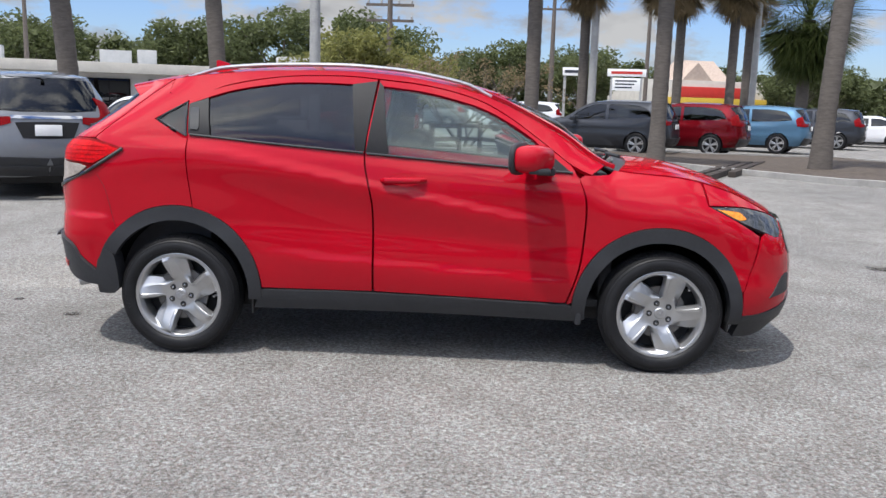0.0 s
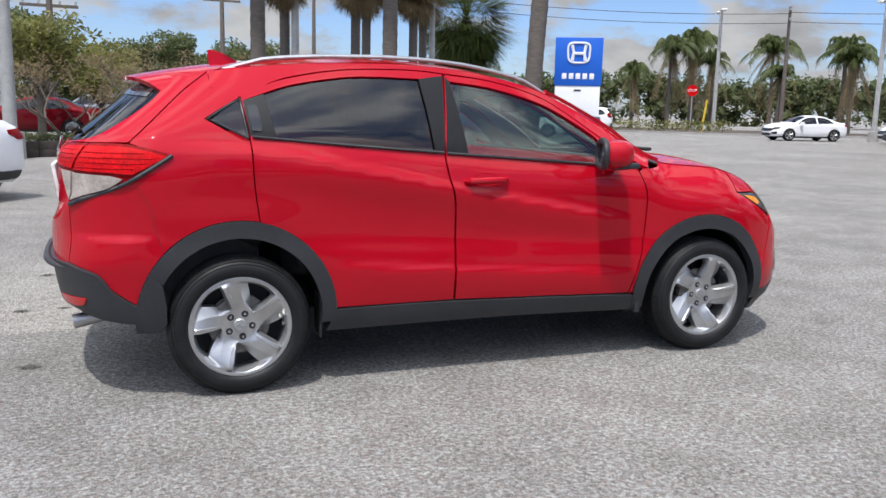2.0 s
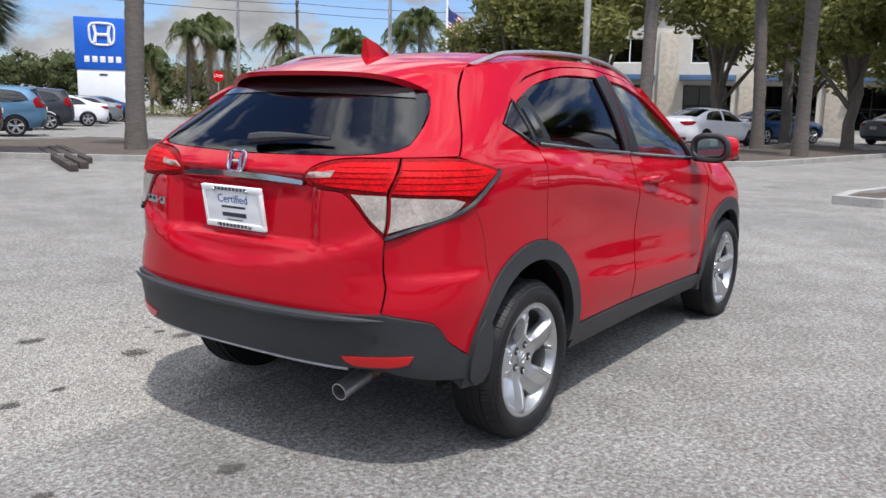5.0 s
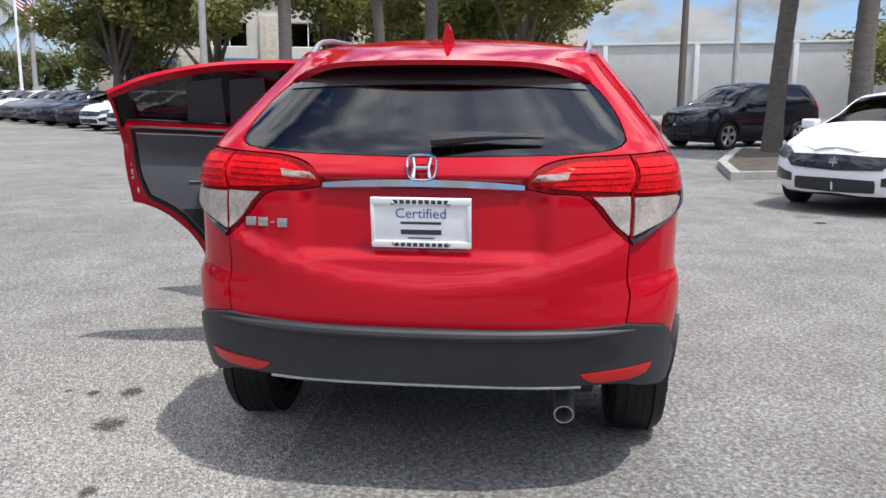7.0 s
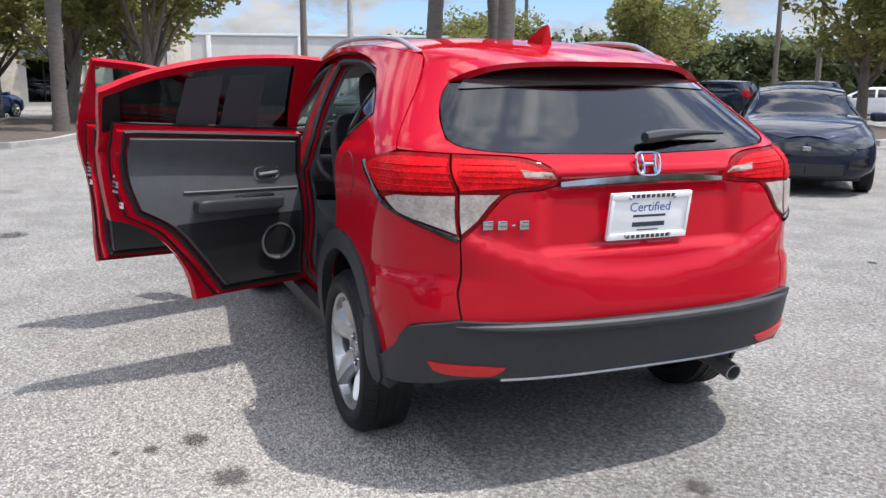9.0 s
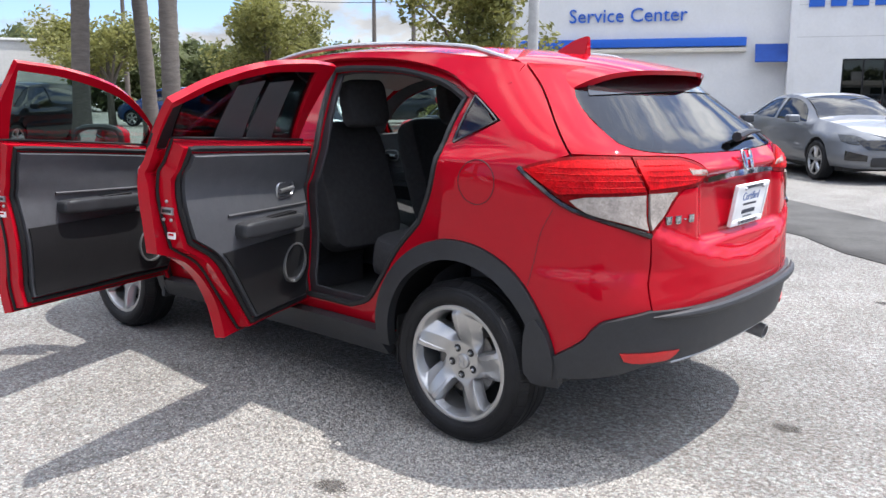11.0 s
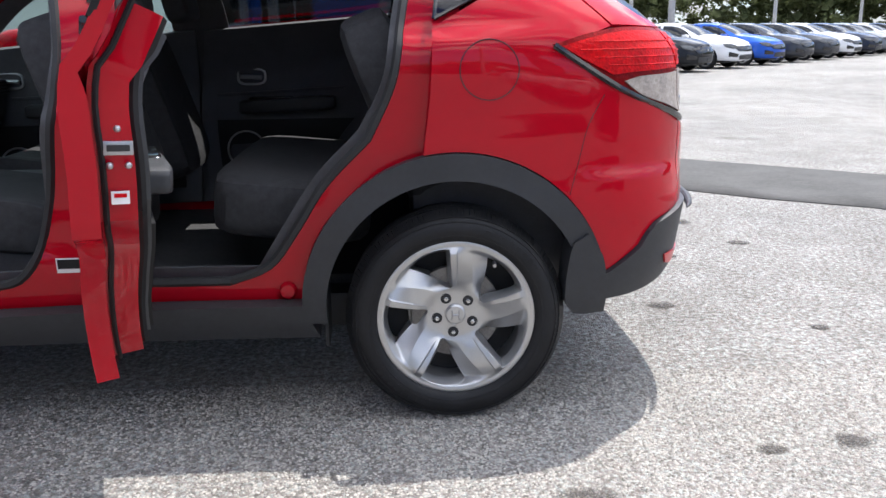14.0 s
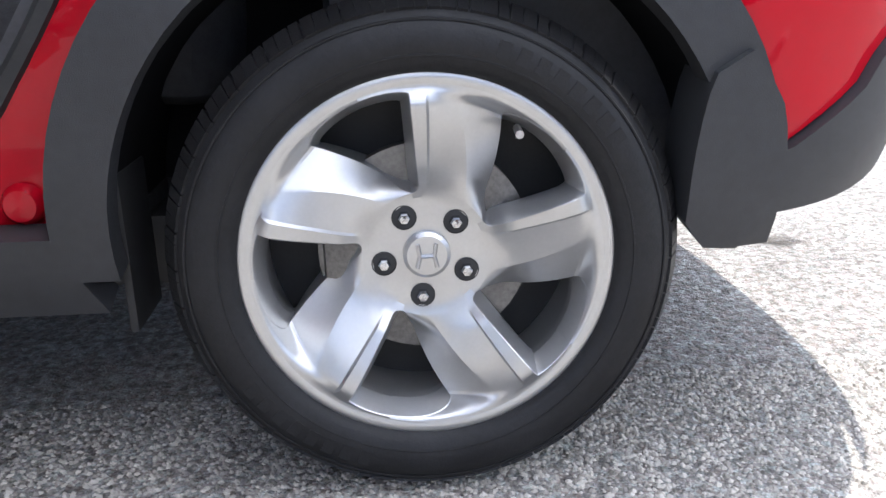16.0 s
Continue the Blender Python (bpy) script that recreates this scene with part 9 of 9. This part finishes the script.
# plaza signs on poles, their names as plain bars
for x, y, w_, z0, z1, wd in ((9.9, 53.8, 2.6, 2.9, 4.1, "pale plaza sign with red and black bars"), (5.8, 49.3, 1.3, 3.2, 3.9, "small pale plaza sign with dark bars")):
    sg = thing("plaza_sign", wd, "sign", pose(x, y, 0, 0, 0, -8), "plaza signs")
    for s in (-0.38, 0.38):
        bm = bmesh.new()
        box(bm, s * w_ - 0.08, s * w_ + 0.08, -0.08, 0.08, 0, z1)
        part("post", bm, M_pole, sg)
    bm = bmesh.new()
    box(bm, -w_ / 2, w_ / 2, -0.15, -0.085, z1 - 0.5, z1, 0.01)
    pn = part("panel", bm, M_white, sg)
    bm = bmesh.new()
    box(bm, -w_ * 0.4, w_ * 0.4, -0.156, -0.151, z1 - 0.34, z1 - 0.16)
    part("name_bar", bm, M_shop_red if w_ > 2 else M_ink, pn)
    if w_ > 2:
        bm = bmesh.new()
        box(bm, -w_ * 0.36, w_ * 0.36, -0.15, -0.085, z0 - 0.25, z1 - 0.6, 0.01)
        pn = part("notice_board", bm, M_white, sg)
        for k in range(3):
            bm = bmesh.new()
            box(bm, -0.75, 0.7 - 0.15 * k, -0.156, -0.151, z0 + 0.35 - k * 0.22, z0 + 0.45 - k * 0.22)
            part("text_bar", bm, M_ink, pn)

# ---- patched strip of smoother asphalt ----
M_patch = material("smooth dark asphalt patch", (0.085, 0.083, 0.08), spec=0.1, rough=0.95, vary=0.2, scale=2.2, bump=0.3, bump_scale=90)
rng = random.Random(5)
far_e = [(4.0 - 0.75 * k * 0.8, -11.2 + 0.66 * k * 0.8) for k in range(20)]
near_e = [(x - 0.55 * 1.5 + rng.uniform(-0.09, 0.09), y + 0.75 * 1.5 * 1.05 + rng.uniform(-0.10, 0.10)) for x, y in far_e]
near_e = [(x + 1.0, y + 0.7) for x, y in near_e]
v, t = fill2d(far_e + near_e[::-1], (), 0.5)
bm = bmesh.new()
shell(bm, [(x, y, 0.006) for x, y in v], t, 0.03)
tagged(finish("asphalt_patch", fix(bm), M_patch, 0), "strip of smoother dark asphalt laid across the lot", "road patch", kind="structure")
# oil spots
M_oil = material("dark oil stain", (0.10, 0.092, 0.085), rough=0.9, spec=0.15, vary=0.4, scale=40, bump=0.3, bump_scale=200)
on, ol = M_oil.node_tree.nodes, M_oil.node_tree.links
o_tc, o_len, o_off = on.new("ShaderNodeTexCoord"), on.new("ShaderNodeVectorMath"), on.new("ShaderNodeVectorMath")
o_off.operation, o_len.operation = "SUBTRACT", "LENGTH"
o_off.inputs[1].default_value = (0.5, 0.5, 0.5)
o_flat = on.new("ShaderNodeVectorMath"); o_flat.operation = "MULTIPLY"; o_flat.inputs[1].default_value = (1, 1, 0)
ol.new(o_tc.outputs["Generated"], o_off.inputs[0]); ol.new(o_off.outputs[0], o_flat.inputs[0]); ol.new(o_flat.outputs[0], o_len.inputs[0])
o_noise = on.new("ShaderNodeTexNoise"); o_noise.inputs["Scale"].default_value, o_noise.inputs["Detail"].default_value = 14, 6
ol.new(o_tc.outputs["Object"], o_noise.inputs["Vector"])
o_sum = on.new("ShaderNodeMath"); o_sum.operation = "MULTIPLY_ADD"; o_sum.inputs[1].default_value = 0.45
ol.new(o_noise.outputs["Fac"], o_sum.inputs[0]); ol.new(o_len.outputs["Value"], o_sum.inputs[2])
o_soak = on.new("ShaderNodeMapRange"); o_soak.interpolation_type = "SMOOTHSTEP"
o_soak.inputs["From Min"].default_value, o_soak.inputs["From Max"].default_value = 0.28, 0.62
o_soak.inputs["To Min"].default_value, o_soak.inputs["To Max"].default_value = 0.75, 0.0
ol.new(o_sum.outputs[0], o_soak.inputs["Value"]); ol.new(o_soak.outputs[0], on["Principled BSDF"].inputs["Alpha"])
for x, y, r in ((-1.24, 1.45, 0.07), (-1.59, 1.36, 0.09), (-1.27, 1.62, 0.04), (-1.25, 1.75, 0.025), (-2.26, -0.14, 0.06), (0.39, -3.93, 0.05), (-0.6, -3.06, 0.05), (-2.42, 1.11, 0.06), (-2.17, 1.15, 0.05), (-2.79, 0.19, 0.04), (-2.56, -0.95, 0.05), (-1.73, 3.51, 0.12), (-1.85, 2.01, 0.07), (4.1, 2.62, 0.16), (-3.0, 2.6, 0.08), (-3.2, 4.6, 0.1), (-4.3, 5.2, 0.12), (4.6, -3.4, 0.10), (6.0, 1.0, 0.12), (-0.9, 5.2, 0.09), (-2.75, -2.35, 0.10), (-2.9, -1.75, 0.09), (-3.05, -1.2, 0.07), (-2.0, -2.75, 0.06), (-3.3, 0.35, 0.08), (-2.9, 1.45, 0.05), (-2.35, 2.3, 0.06), (0.9, -3.1, 0.09)):
    ring = []
    for k in range(18):
        a = 2 * math.pi * k / 18
        q = 1.15 * r * (1 + 0.5 * noise.noise(Vector((math.cos(a) * 1.4 + x * 3, math.sin(a) * 1.4, y))))
        ring.append((x + q * 1.3 * math.cos(a), y + q * math.sin(a)))
    v, t = fill2d(ring, (), r * 0.6)
    bm = bmesh.new()
    shell(bm, [(a, b, 0.004) for a, b in v], t, 0.0035)
    tagged(finish("oil_stain", fix(bm), M_oil, 0), "dark oil stain on the pale asphalt", "stain", "oil stains", "structure")


# ---- pale gravel chips bedded in the asphalt beside the car ----
M_chip = bpy.data.materials.new("pale gravel chips")
M_chip.use_nodes = True
cn, cl = M_chip.node_tree.nodes, M_chip.node_tree.links
chip_b = cn["Principled BSDF"]
chip_b.inputs["Roughness"].default_value = 0.9
chip_b.inputs["Specular IOR Level"].default_value = 0.25
chip_geo = cn.new("ShaderNodeNewGeometry")
chip_ramp = cn.new("ShaderNodeValToRGB")
chip_ramp.color_ramp.elements[0].color, chip_ramp.color_ramp.elements[1].color = (0.14, 0.130, 0.117, 1), (0.44, 0.412, 0.370, 1)
mid = chip_ramp.color_ramp.elements.new(0.5)
mid.color = (0.315, 0.293, 0.263, 1)
cl.new(chip_geo.outputs["Random Per Island"], chip_ramp.inputs[0])
cl.new(chip_ramp.outputs["Color"], chip_b.inputs["Base Color"])
chip_rng = np.random.default_rng(77)
count = 62000
cx = chip_rng.normal(-1.35, 1.05, count)
cy = 0.55 + np.abs(chip_rng.normal(0.0, 1.25, count))
rad = chip_rng.uniform(0.0030, 0.0068, count)
turn = chip_rng.uniform(0, 2 * math.pi, count)
ang = np.linspace(0, 2 * math.pi, 5, endpoint=False)
ring_r = rad[:, None] * chip_rng.uniform(0.75, 1.2, (count, 5))
vx = cx[:, None] + ring_r * np.cos(turn[:, None] + ang)
vy = cy[:, None] + ring_r * np.sin(turn[:, None] + ang)
ring = np.stack([vx, vy, np.full_like(vx, -0.0005)], -1)
tip = np.stack([cx + rad * 0.2, cy, rad * chip_rng.uniform(0.35, 0.8, count)], -1)[:, None]
verts = np.concatenate([ring, tip], 1).reshape(-1, 3)
base = np.arange(count)[:, None, None] * 6
fan = np.array([[k, (k + 1) % 5, 5] for k in range(5)])[None]
me = bpy.data.meshes.new("gravel")
me.from_pydata(verts.tolist(), [], (base + fan).reshape(-1, 3).tolist())
me.materials.append(M_chip)
gravel = new("gravel", me)
tagged(gravel, "small pale gravel chips bedded in the asphalt", "gravel", kind="stuff")
